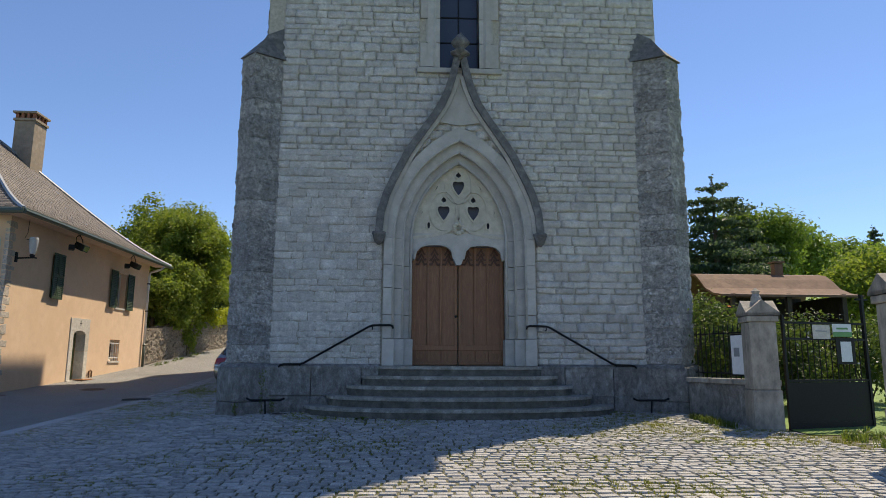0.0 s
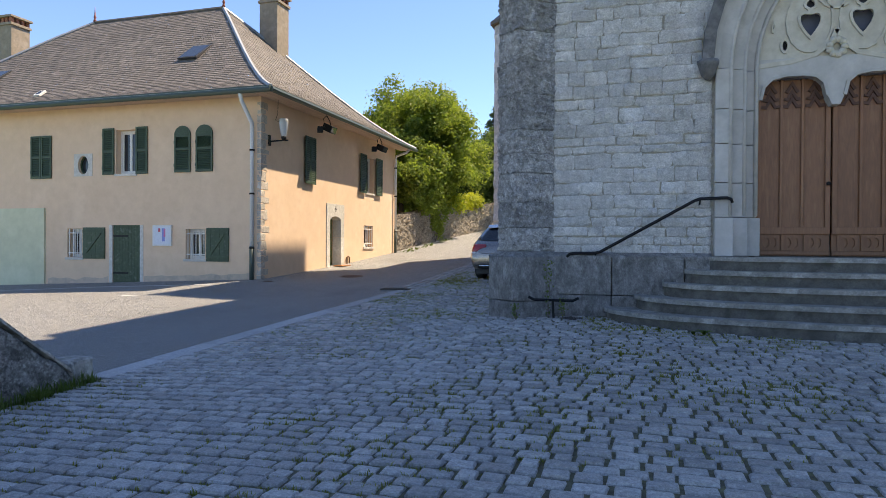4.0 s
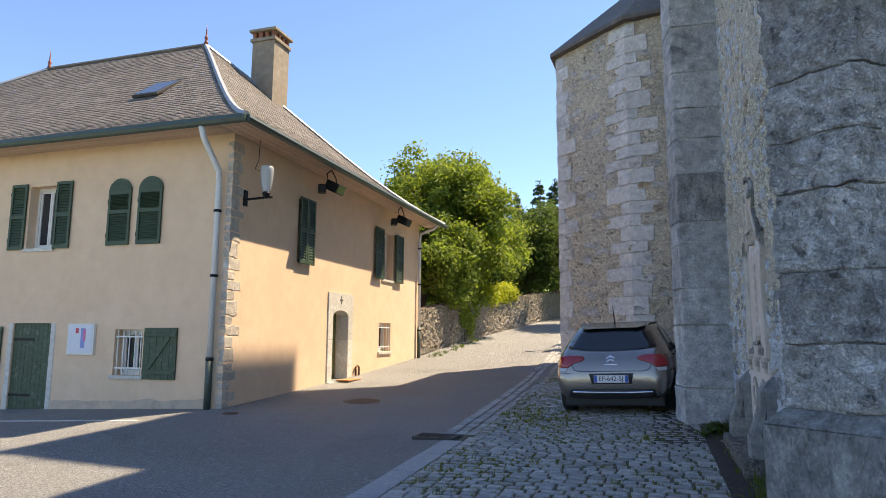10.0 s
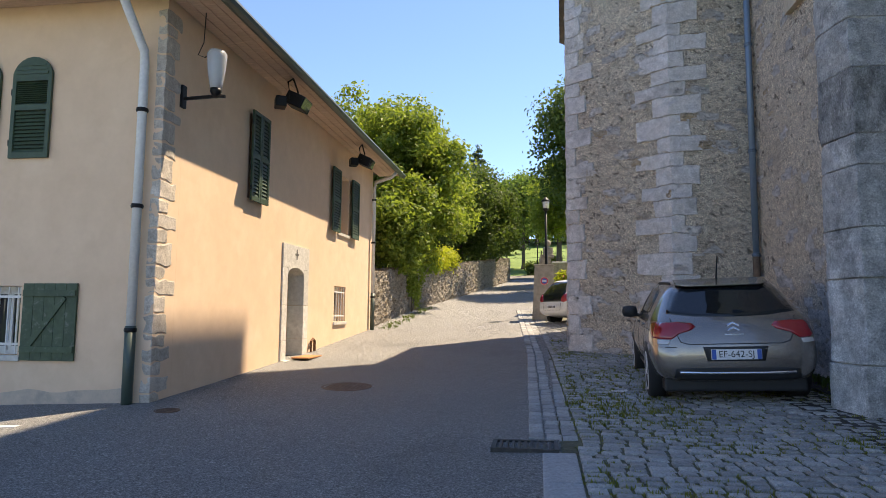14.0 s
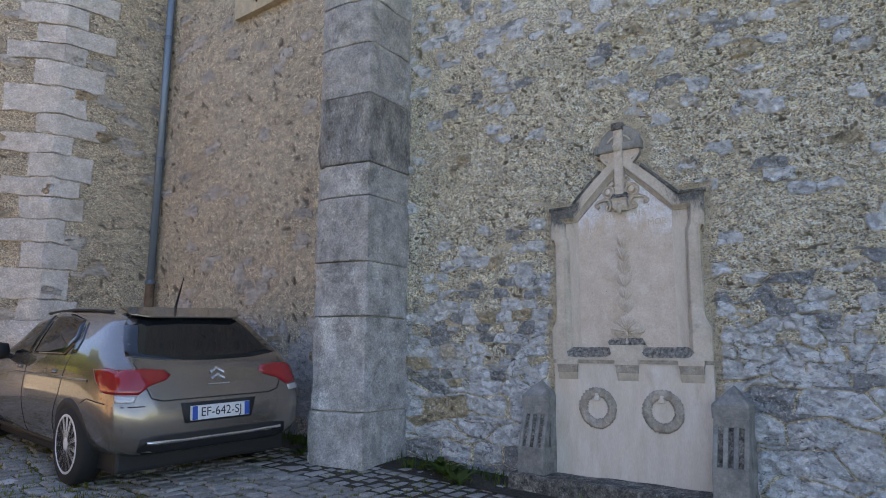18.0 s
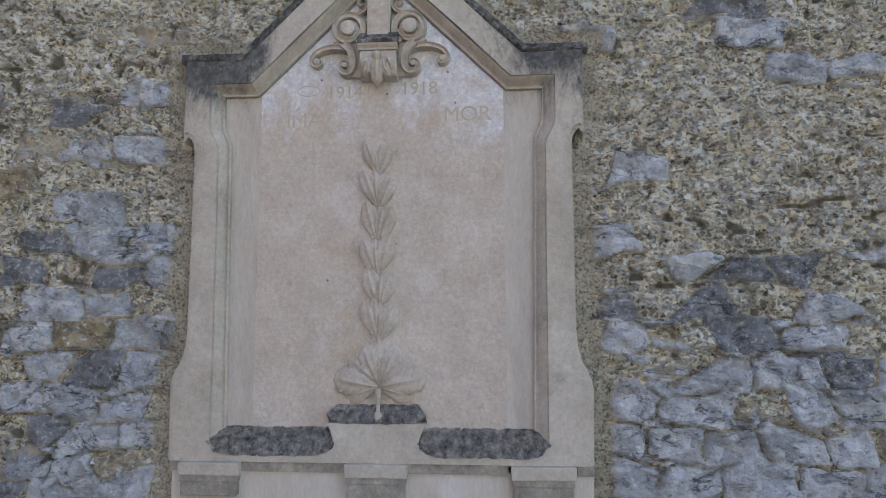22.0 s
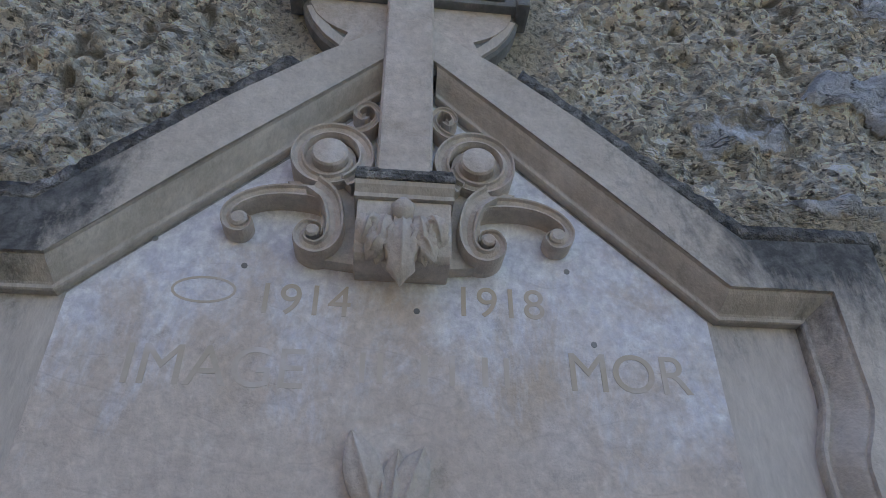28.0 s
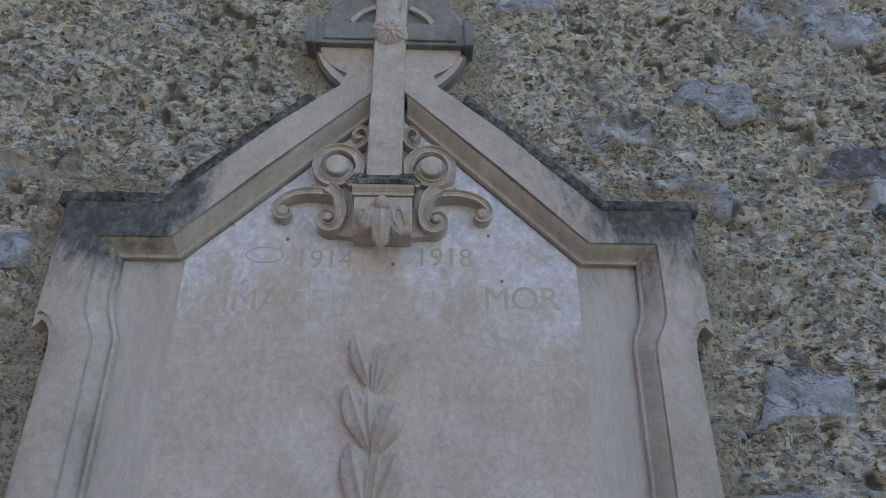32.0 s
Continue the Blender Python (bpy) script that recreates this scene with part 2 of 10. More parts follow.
M_MORTAR = surface("lime_mortar", (0.5, 0.465, 0.385), (0.32, 0.3, 0.245), (0.6, 0.56, 0.48), big=0.8, small=16, grain=80, bump=0.6, depth=0.012, vary=0)
M_DRESSED = surface("dressed_limestone", (0.48, 0.462, 0.425), (0.38, 0.365, 0.335), (0.56, 0.54, 0.5), big=0.7, small=5, grain=70, bump=0.18, depth=0.005, vary=0.08, stain=(0.22, 0.22, 0.21), stain_scale=1.4, stain_amount=0.35)
M_TRACERY = surface("tracery_stone", (0.57, 0.53, 0.43), (0.46, 0.425, 0.34), (0.65, 0.61, 0.52), big=1, small=8, grain=70, bump=0.2, depth=0.005, vary=0)
M_HOOD = surface("weathered_hood_stone", (0.16, 0.155, 0.15), (0.08, 0.08, 0.08), (0.28, 0.27, 0.26), big=1.1, small=10, grain=60, bump=0.5, depth=0.01, vary=0)
# Treads are set nearly three times lighter than risers, so the steps read apart.
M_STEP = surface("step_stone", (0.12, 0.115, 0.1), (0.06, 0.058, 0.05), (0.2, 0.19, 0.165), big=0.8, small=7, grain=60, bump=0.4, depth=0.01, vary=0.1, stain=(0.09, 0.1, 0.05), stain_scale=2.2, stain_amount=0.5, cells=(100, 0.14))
M_TREAD = surface("pale_tread_stone", (0.32, 0.31, 0.28), (0.19, 0.185, 0.165), (0.5, 0.485, 0.45), big=0.8, small=7, grain=60, bump=0.5, depth=0.01, vary=0.1, grit=0.3, stain=(0.1, 0.12, 0.05), stain_scale=2.2, stain_amount=0.5, cells=(100, 0.12))
M_DOOR = surface("brown_painted_oak", (0.26, 0.12, 0.055), (0.19, 0.085, 0.04), (0.31, 0.155, 0.075), big=1.5, small=12, grain=90, rough=0.55, bump=0.15, depth=0.003, vary=0.06, scale3=(4, 4, 0.5))
M_RENDER = surface("peach_render", (0.76, 0.555, 0.378), (0.7, 0.505, 0.34), (0.8, 0.6, 0.425), big=0.4, small=3, grain=90, rough=0.92, bump=0.12, depth=0.004, vary=0, stain=(0.6, 0.4, 0.25), stain_scale=0.7, stain_amount=0.25)
M_RENDER_LOW = surface("pale_green_render", (0.62, 0.62, 0.42), (0.55, 0.55, 0.37), (0.68, 0.67, 0.48), big=0.4, small=3, grain=90, rough=0.92, bump=0.12, depth=0.004, vary=0)
M_GREEN = surface("dark_green_paint", (0.045, 0.075, 0.04), (0.035, 0.058, 0.03), (0.06, 0.095, 0.05), big=2, small=14, grain=80, rough=0.55, bump=0.1, depth=0.002, vary=0.08)
M_SLATE = surface("roof_slate", (0.15, 0.13, 0.115), (0.095, 0.084, 0.076), (0.215, 0.19, 0.17), big=0.35, small=8, grain=50, rough=0.75, bump=0.5, depth=0.01, vary=0.2, grit=0.3, island=True, stain=(0.24, 0.21, 0.17), stain_scale=0.6, stain_amount=0.35)
M_ZINC = plain("zinc_sheet", (0.36, 0.38, 0.41), 0.6, 0.4)
M_GUTTER = plain("green_gutter", (0.06, 0.085, 0.07), 0.45)
M_PIPE = plain("pale_downpipe", (0.74, 0.73, 0.71), 0.5)
M_IRON = plain("black_iron", (0.015, 0.015, 0.016), 0.5, 0.6)
M_WHITE = plain("white_paint", (0.75, 0.74, 0.7), 0.5)
M_GLASS = glass_like("window_glass", (0.03, 0.035, 0.04), 0.04)
M_BRICK = surface("chimney_brick", (0.35, 0.15, 0.09), (0.25, 0.1, 0.06), (0.42, 0.2, 0.13), small=14, vary=0.15)
M_CHIMNEY = surface("chimney_render", (0.33, 0.27, 0.2), (0.24, 0.2, 0.15), (0.4, 0.34, 0.27), small=6, vary=0)


# ---- geometry helpers ----
def box(bm, x0, x1, y0, y1, z0, z1, bevel=0.0):
    vs = [bm.verts.new(p) for p in ((x0, y0, z0), (x1, y0, z0), (x1, y1, z0), (x0, y1, z0), (x0, y0, z1), (x1, y0, z1), (x1, y1, z1), (x0, y1, z1))]
    fs = [bm.faces.new([vs[i] for i in q]) for q in ((3, 2, 1, 0), (4, 5, 6, 7), (0, 1, 5, 4), (1, 2, 6, 5), (2, 3, 7, 6), (3, 0, 4, 7))]
    if bevel:
        edges = list({e for f in fs for e in f.edges})
        bmesh.ops.bevel(bm, geom=edges, offset=bevel, segments=2, affect="EDGES", profile=0.6)
    return vs


def boxed(*args, bevel=0.0):
    bm = bmesh.new()
    box(bm, *args, bevel=bevel)
    return bm


def prism(bm, poly, z0, z1, frame_=None, bevel=0.0):
    """A closed polygon pulled from z0 to z1; frame_ turns its local axes into the world."""
    m = frame_ or Matrix()
    lo = [bm.verts.new(m @ Vector((x, y, z0))) for x, y in poly]
    hi = [bm.verts.new(m @ Vector((x, y, z1))) for x, y in poly]
    n = len(poly)
    fs = [bm.faces.new(list(reversed(lo))), bm.faces.new(hi)]
    fs += [bm.faces.new((lo[i], lo[(i + 1) % n], hi[(i + 1) % n], hi[i])) for i in range(n)]
    if bevel:
        bmesh.ops.bevel(bm, geom=list({e for f in fs for e in f.edges}), offset=bevel, segments=2, affect="EDGES", profile=0.6)
    return lo, hi


def tube(bm, path, r, sides=8, closed=False, radii=None):
    """A round bar along a path of points."""
    path = [Vector(p) for p in path]
    rings = []
    for i, p in enumerate(path):
        a = path[i - 1] if i or closed else path[i]
        b = path[(i + 1) % len(path)] if i < len(path) - 1 or closed else path[i]
        d = (b - a).normalized()
        u = d.cross(Vector((0, 0, 1)) if abs(d.z) < 0.95 else Vector((0, 1, 0))).normalized()
        v = d.cross(u)
        rr = radii[i] if radii else r
        rings.append([bm.verts.new(p + rr * (math.cos(k * math.tau / sides) * u + math.sin(k * math.tau / sides) * v)) for k in range(sides)])
    for i in range(len(rings) if closed else len(rings) - 1):
        a, b = rings[i], rings[(i + 1) % len(rings)]
        for k in range(sides):
            bm.faces.new((a[k], a[(k + 1) % sides], b[(k + 1) % sides], b[k]))
    if not closed:
        bm.faces.new(list(reversed(rings[0])))
        bm.faces.new(rings[-1])


def lathe(bm, profile, centre, sides=16, axis="z"):
    """Turned shape from (radius, height) pairs."""
    rings = []
    for r, h in profile:
        ring = []
        for k in range(sides):
            a = k * math.tau / sides
            p = {"z": (r * math.cos(a), r * math.sin(a), h), "x": (h, r * math.cos(a), r * math.sin(a)), "y": (r * math.sin(a), h, r * math.cos(a))}[axis]
            ring.append(bm.verts.new(Vector(centre) + Vector(p)))
        rings.append(ring)
    for a, b in zip(rings, rings[1:]):
        for k in range(sides):
            bm.faces.new((a[k], a[(k + 1) % sides], b[(k + 1) % sides], b[k]))
    bm.faces.new(list(reversed(rings[0])))
    bm.faces.new(rings[-1])


def solid(name, bm, material, smooth=False):
    bmesh.ops.recalc_face_normals(bm, faces=bm.faces)
    me = bpy.data.meshes.new(name)
    bm.to_mesh(me)
    bm.free()
    me.materials.append(material)
    if smooth:
        me.shade_smooth()
    return me


def part(name, bm, material, parent, label="", smooth=False):
    """One mesh object under a thing or a part; bm is in world coordinates."""
    ob = new(name, bm if isinstance(bm, bpy.types.Mesh) else solid(name, bm, material, smooth))
    ob.parent = parent
    base = parent.matrix_basis if parent.parent is None else parent.parent.matrix_basis
    ob.matrix_parent_inverse = base.inverted() if parent.parent is None else Matrix()
    if parent.parent is not None:
        ob.matrix_parent_inverse = Matrix()
    return tagged(ob, label)


def thing(name, place, label, category, group="", kind=""):
    ob = new(name)
    ob.empty_display_size = 0.2
    ob.location = place
    return tagged(ob, label, category, group, kind)


def structure(name, bm, material, label, smooth=False, kind="structure", category=""):
    ob = new(name, bm if isinstance(bm, bpy.types.Mesh) else solid(name, bm, material, smooth))
    return tagged(ob, label, category or name.split("_")[0], "", kind)


def pydata(name, verts, faces, material, smooth=False):
    me = bpy.data.meshes.new(name)
    me.from_pydata(verts, [], faces)
    me.materials.append(material)
    if smooth:
        me.shade_smooth()
    me.update()
    return me

# ---- ground ----
KERB_X = -7.72
LINE_Y = (-60, -30, -5, 0, 8, 12.5, 16.8, 20, 23.9, 29, 36, 45, 60, 80, 120, 200)
LINE_Z = (-1.2, -0.7, -0.35, -0.25, 0.03, 0.18, 0.31, 0.45, 0.66, 1.02, 1.65, 2.55, 4.1, 7.5, 14, 22)


def level(x, y):
    """Height of the ground: it climbs along the street and towards the church."""
    z = float(np.interp(y, LINE_Y, LINE_Z))
    if x > KERB_X:
        return z + 0.05 * min(x - KERB_X, 4.5)
    if x > -12.5:
        return z - 0.05 * math.sin((x - KERB_X) / -4.78 * math.pi)
    return z - 0.04 * min(-12.5 - x, 25)


def sheet(xs, ys, lift, material, name):
    verts = [(x, y, level(x, y) + lift) for y in ys for x in xs]
    w = len(xs)
    faces = [(j * w + i, j * w + i + 1, (j + 1) * w + i + 1, (j + 1) * w + i) for j in range(len(ys) - 1) for i in range(w - 1)]
    return pydata(name, verts, faces, material, True)


far = [-900, -500, -300, -180, -110, -70, -50]
structure("ground", sheet(far + [float(v) for v in np.arange(-42, 43, 3)] + [-v for v in reversed(far)], [-900, -400, -200, -100, -60] + [float(v) for v in np.arange(-40, 90, 3)] + [100, 120, 140, 170, 200, 400, 900], -0.12, M_MEADOW, "ground"), None, "green meadow and verges reaching up the hillside")
structure("road", sheet([float(v) for v in np.arange(-30, -7.6, 0.5)] + [KERB_X + 0.02], [float(v) for v in np.arange(-40, 62, 0.5)], 0.0, M_ASPHALT, "road"), None, "worn grey asphalt street climbing past the church")
pavement = structure("pavement", sheet([KERB_X + 0.02] + [float(v) for v in np.arange(-7.5, 9.1, 0.5)], [float(v) for v in np.arange(-20, 34, 0.5)], -0.014, M_JOINT, "pavement"), None, "cobbled church square with mossy joints")


# ---- masonry ----
def axes(origin, along, out):
    """Local axes of a wall face: x along it, y out of it, z up."""
    a, o = Vector(along).normalized(), Vector(out).normalized()
    m = Matrix(((a.x, o.x, 0, origin[0]), (a.y, o.y, 0, origin[1]), (a.z, o.z, 1, origin[2]), (0, 0, 0, 1)))
    return m


def stone_variant(k):
    rng = random.Random(100 + k)
    g = (0.0, 0.16, 0.5, 0.84, 1.0)
    gz = (0.0, 0.2, 0.8, 1.0)
    verts, faces = [], []
    nx, nz = len(g), len(gz)
    for j, z in enumerate(gz):
        for i, x in enumerate(g):
            edge = i in (0, nx - 1) or j in (0, nz - 1)
            corner = i in (0, nx - 1) and j in (0, nz - 1)
            jx = rng.uniform(-0.045, 0.045) + (0.03 if corner and i == 0 else -0.03 if corner else 0)
            jz = rng.uniform(-0.085, 0.085)
            verts.append((x + jx, rng.uniform(0.45, 0.8) if edge else rng.uniform(0.7, 1.2), z + jz))
    for j in range(nz - 1):
        for i in range(nx - 1):
            faces.append((j * nx + i, j * nx + i + 1, (j + 1) * nx + i + 1, (j + 1) * nx + i))
    rim = [i for i in range(nx)] + [j * nx + nx - 1 for j in range(1, nz)] + [(nz - 1) * nx + i for i in range(nx - 2, -1, -1)] + [j * nx for j in range(nz - 2, 0, -1)]
    back = len(verts)
    for r in rim:
        verts.append((verts[r][0], -1.0, verts[r][2]))
    for a in range(len(rim)):
        b = (a + 1) % len(rim)
        faces.append((rim[a], back + a, back + b, rim[b]))
    return verts, faces


VARIANTS = [stone_variant(k) for k in range(7)]


def set_piece(name, me, parent, m):
    ob = new(name, me)
    ob.parent = parent
    ob.matrix_parent_inverse = Matrix() if parent.parent is not None else parent.matrix_basis.inverted()
    ob.matrix_basis = m
    return ob


def masonry(parent, fr, u0, u1, z0, z1, hr, lr, spans, material, rest_material, depth, near, seed, joint=0.011, name="stone"):
    """Coursed rough stones on a wall face; the near ones are pieces of their own, the others one joined mesh."""
    rng = random.Random(seed)
    meshes = [pydata(name, v, f, material, True) for v, f in VARIANTS]
    verts, faces, count = [], [], 0
    z = z0
    while z < z1 - 0.05:
        h = min(rng.uniform(*hr), z1 - z)
        for a, b in spans(z + h / 2):
            u = a
            while u < b - 0.02:
                w = rng.uniform(*lr)
                if b - (u + w) < lr[0] * 0.6:
                    w = b - u
                k = rng.randrange(len(VARIANTS))
                cuts = ((0, 1),)
                if h > 0.24 and rng.random() < 0.16:
                    q = rng.uniform(0.4, 0.6)
                    cuts = ((0, q), (q, 1))
                for c0, c1 in cuts:
                    m = fr @ Matrix.Translation((u + joint / 2, 0, z + h * c0 + joint / 2)) @ Matrix.Diagonal((w - joint, depth * rng.uniform(0.6, 1.3), h * (c1 - c0) - joint, 1)) @ pose(0, 0, 0, 0, rng.uniform(-1.2, 1.2), 0)
                    if near(u, z) and count < 300:
                        set_piece(name, meshes[k], parent, m)
                        count += 1
                    else:
                        base = len(verts)
                        vs, fs = VARIANTS[k]
                        verts += [tuple(m @ Vector(v)) for v in vs]
                        faces += [tuple(base + i for i in f) for f in fs]
                u += w
        z += h
    if verts:
        rest = part("stonework", pydata("stonework", verts, faces, rest_material, True), None, parent, "coursed rough limestone further up the wall")
        tagged(rest, kind="stuff")


def hash2(i, j, k):
    v = np.sin(i * 127.1 + j * 311.7 + k * 74.7) * 43758.5453
    return v - np.floor(v)


def value_noise(u, v, k):
    i, j = np.floor(u), np.floor(v)
    a, b = u - i, v - j
    a, b = a * a * (3 - 2 * a), b * b * (3 - 2 * b)
    return (hash2(i, j, k) * (1 - a) + hash2(i + 1, j, k) * a) * (1 - b) + (hash2(i, j + 1, k) * (1 - a) + hash2(i + 1, j + 1, k) * a) * b


def stones(wu, wz, cell, seed):
    """How far each place lies inside its stone, and the stone's own number, for stones of a jittered lattice."""
    row = np.floor(wz / cell[1])
    gu = wu / cell[0] + 0.5 * (row % 2)
    gz = wz / cell[1]
    bi, bj = np.floor(gu), np.floor(gz)
    d1, d2, tone = np.full(wu.shape, 9.0), np.full(wu.shape, 9.0), np.zeros(wu.shape)
    for di in (-1, 0, 1):
        for dj in (-1, 0, 1):
            ci, cj = bi + di, bj + dj
            px, pz = ci + 0.15 + 0.7 * hash2(ci, cj, seed + 3), cj + 0.2 + 0.6 * hash2(ci, cj, seed + 4)
            d = np.abs(gu - px) ** 2.2 + np.abs(gz - pz) ** 2.2
            nearer = d < d1
            d2 = np.where(nearer, d1, np.minimum(d2, d))
            tone = np.where(nearer, hash2(ci, cj, seed + 5), tone)
            d1 = np.where(nearer, d, d1)
    lump = np.clip((d2 - d1) * 8.5, 0, 1)
    return lump * lump * (3 - 2 * lump), tone


def rubble(name, fr, u0, u1, z0, z1, step, cell, cover, amp, seed, material, niche=None, large=None):
    """Rendered rubble wall: stones stand out where the render has worn away, larger ones towards the foot."""
    nu, nz = int((u1 - u0) / step) + 2, int((z1 - z0) / step) + 2
    U, Z = np.meshgrid(np.linspace(u0, u1, nu), np.linspace(z0, z1, nz))
    wu = U + 0.05 * (value_noise(U * 5, Z * 5, seed) - 0.5) + 0.02 * (value_noise(U * 17, Z * 17, seed + 1) - 0.5)
    wz = Z + 0.04 * (value_noise(U * 6, Z * 6, seed + 2) - 0.5)
    lump, tone = stones(wu, wz, cell, seed)
    if large:
        wide, tone2 = stones(wu, wz, large[:2], seed + 20)
        low = np.clip((large[2] + 0.7 * (value_noise(U * 0.8, Z * 0.8, seed + 21) - 0.5) - Z) * 4, 0, 1)
        lump, tone = np.where(low > 0.5, wide, lump), np.where(low > 0.5, tone2, tone)
    shown = np.clip((cover(U, Z) - np.abs((tone * 7.13) % 1.0) + 0.1) * 6, 0, 1)
    patch = value_noise(U * 2.1, Z * 2.1, seed + 6)
    rough = value_noise(U * 34, Z * 34, seed + 7) * 0.55 + value_noise(U * 13, Z * 13, seed + 8) * 0.45
    crag = np.abs(value_noise(U * 13 + 2 * tone, Z * 17, seed + 9) - 0.5) + 0.6 * np.abs(value_noise(U * 31, Z * 37, seed + 10) - 0.5)
    out = amp * shown * lump * (0.5 + 0.8 * tone) + 0.045 * (rough - 0.5) + 0.02 * (patch - 0.5) - amp * 0.5 * shown * (1 - lump) - amp * 0.9 * shown * crag
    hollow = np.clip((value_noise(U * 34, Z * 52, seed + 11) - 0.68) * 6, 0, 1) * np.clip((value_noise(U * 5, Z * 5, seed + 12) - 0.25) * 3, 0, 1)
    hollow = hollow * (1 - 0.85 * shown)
    out = out - 0.012 * hollow
    if step < 0.02:
        grit = value_noise(U * 58, Z * 70, seed + 14) - 0.5 + 0.7 * (value_noise(U * 97, Z * 113, seed + 15) - 0.5)
        out = out + (0.016 - 0.009 * shown * lump) * grit
    band = np.zeros(U.shape)
    if niche:
        gap = niche(U, Z) + 0.05 * (value_noise(U * 9, Z * 9, seed + 13) - 0.5)
        band = np.clip((0.1 - gap) * 22, 0, 1)
        out = out * (1 - 0.8 * band) + band * (0.006 * (rough - 0.5) - 0.004)
        out = np.where(niche(U, Z) < -0.01, -0.07, out)
    verts = [tuple(fr @ Vector(p)) for p in np.stack([U.ravel(), out.ravel(), Z.ravel()], 1).tolist()]
    faces = [(j * nu + i, j * nu + i + 1, (j + 1) * nu + i + 1, (j + 1) * nu + i) for j in range(nz - 1) for i in range(nu - 1)]
    me = pydata(name, verts, faces, material, True)
    for key, values in (("bare", shown * lump * (1 - band)), ("tone", tone), ("hollow", hollow * (1 - band)), ("band", band)):
        me.attributes.new(key, "FLOAT", "POINT").data.foreach_set("value", values.ravel().astype(np.float32))
    return me


def rubble_material(name, render_a, render_b, stone_a, stone_b, warm, holes=1.0):
    """Sandy render full of pits with their shade in the colour, ragged stones laid bare in it, split by cracks along
    their beds.
    """
    m, n, l, bsdf = nodes_of(name)
    geo = n.new("ShaderNodeNewGeometry")
    where = geo.outputs["Position"]

    def attribute(key):
        q = n.new("ShaderNodeAttribute")
        q.attribute_name = key
        return q.outputs["Fac"]

    bare, tone, deep, band = attribute("bare"), attribute("tone"), attribute("hollow"), attribute("band")

    def maths(how, a, b, c=None):
        q = n.new("ShaderNodeMath")
        q.operation = how
        for socket, value in zip(q.inputs, (a, b, c)):
            if isinstance(value, (int, float)):
                socket.default_value = value
            elif value is not None:
                l.new(value, socket)
        return q.outputs[0]

    def shade(colour, f):
        return tuple(c * f for c in colour)

    lot, mid = cells_of(n, l, stretch(n, l, where, 1.0, 1.0, 1.35), 84, 0.7)
    lump, heart_ = cells_of(n, l, stretch(n, l, where, 1.0, 1.0, 1.5), 17, 0.8)

    def valued(colour, fac, lo, hi):
        q = n.new("ShaderNodeHueSaturation")
        l.new(ramped2(n, l, fac, lo, hi), q.inputs["Value"])
        l.new(colour, q.inputs["Color"])
        return q.outputs[0]

    pits = noise_of(n, l, where, 30, 9, 0.74)
    speck = noise_of(n, l, where, 120, 4, 0.65)
    coarse = noise_of(n, l, where, 9, 9, 0.72, 0.4)
    beds = noise_of(n, l, stretch(n, l, where, 1.0, 1.0, 2.6), 3.2, 6, 0.65, 0.5)
    crack = ramped(n, l, maths("ABSOLUTE", maths("SUBTRACT", beds, 0.5), 0.0), 0.016, 0.003)
    veins = noise_of(n, l, stretch(n, l, where, 1.0, 1.0, 1.7), 13, 9, 0.7, 0.9)
    render = mixed(n, l, ramped(n, l, noise_of(n, l, where, 1.3, 4), 0.35, 0.65), render_a, render_b)
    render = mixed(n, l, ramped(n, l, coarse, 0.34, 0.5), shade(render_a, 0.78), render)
    # Pits are darkened in colour for the shade that bumps alone leave weak.
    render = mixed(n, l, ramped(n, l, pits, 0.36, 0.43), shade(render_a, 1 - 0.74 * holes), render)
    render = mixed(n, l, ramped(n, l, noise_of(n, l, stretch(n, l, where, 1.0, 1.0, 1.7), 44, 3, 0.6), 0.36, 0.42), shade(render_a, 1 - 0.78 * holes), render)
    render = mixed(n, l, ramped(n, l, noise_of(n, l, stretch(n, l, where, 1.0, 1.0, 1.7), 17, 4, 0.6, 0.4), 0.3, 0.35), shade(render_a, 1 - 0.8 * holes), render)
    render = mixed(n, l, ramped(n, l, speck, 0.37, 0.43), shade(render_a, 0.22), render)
    render = mixed(n, l, ramped(n, l, noise_of(n, l, where, 46, 7, 0.72), 0.47, 0.62), render, tuple(min(0.97, c * 1.35) for c in render_b))
    render = valued(valued(render, lot, 0.5, 1.38), lump, 0.84, 1.14)
    stone = mixed(n, l, ramped(n, l, maths("ADD", maths("MULTIPLY", tone, 0.45), noise_of(n, l, where, 7, 9, 0.7, 0.5)), 0.42, 1.0), stone_a, stone_b)
    stone = mixed(n, l, ramped(n, l, tone, 0.93, 0.95), stone, warm)
    stone = mixed(n, l, ramped(n, l, tone, 0.12, 0.1), stone, shade(stone_a, 1 - 0.45 * holes))
    stone = mixed(n, l, ramped(n, l, veins, 0.33, 0.42), shade(stone_a, 0.36), stone)
    stone = mixed(n, l, ramped(n, l, speck, 0.29, 0.37), shade(stone_a, 0.5), stone)
    stone = mixed(n, l, maths("MULTIPLY", maths("MULTIPLY", crack, 0.85), ramped(n, l, coarse, 0.46, 0.58)), stone, shade(stone_a, 0.16))
    stone = mixed(n, l, ramped(n, l, pits, 0.39, 0.33), stone, shade(stone_a, 0.24))
    stone = mixed(n, l, ramped(n, l, noise_of(n, l, where, 52, 7, 0.75), 0.53, 0.66), stone, tuple(min(0.95, c * 1.1) for c in stone_b))
    stone = valued(valued(stone, lot, 0.86, 1.12), lump, 0.78, 1.16)
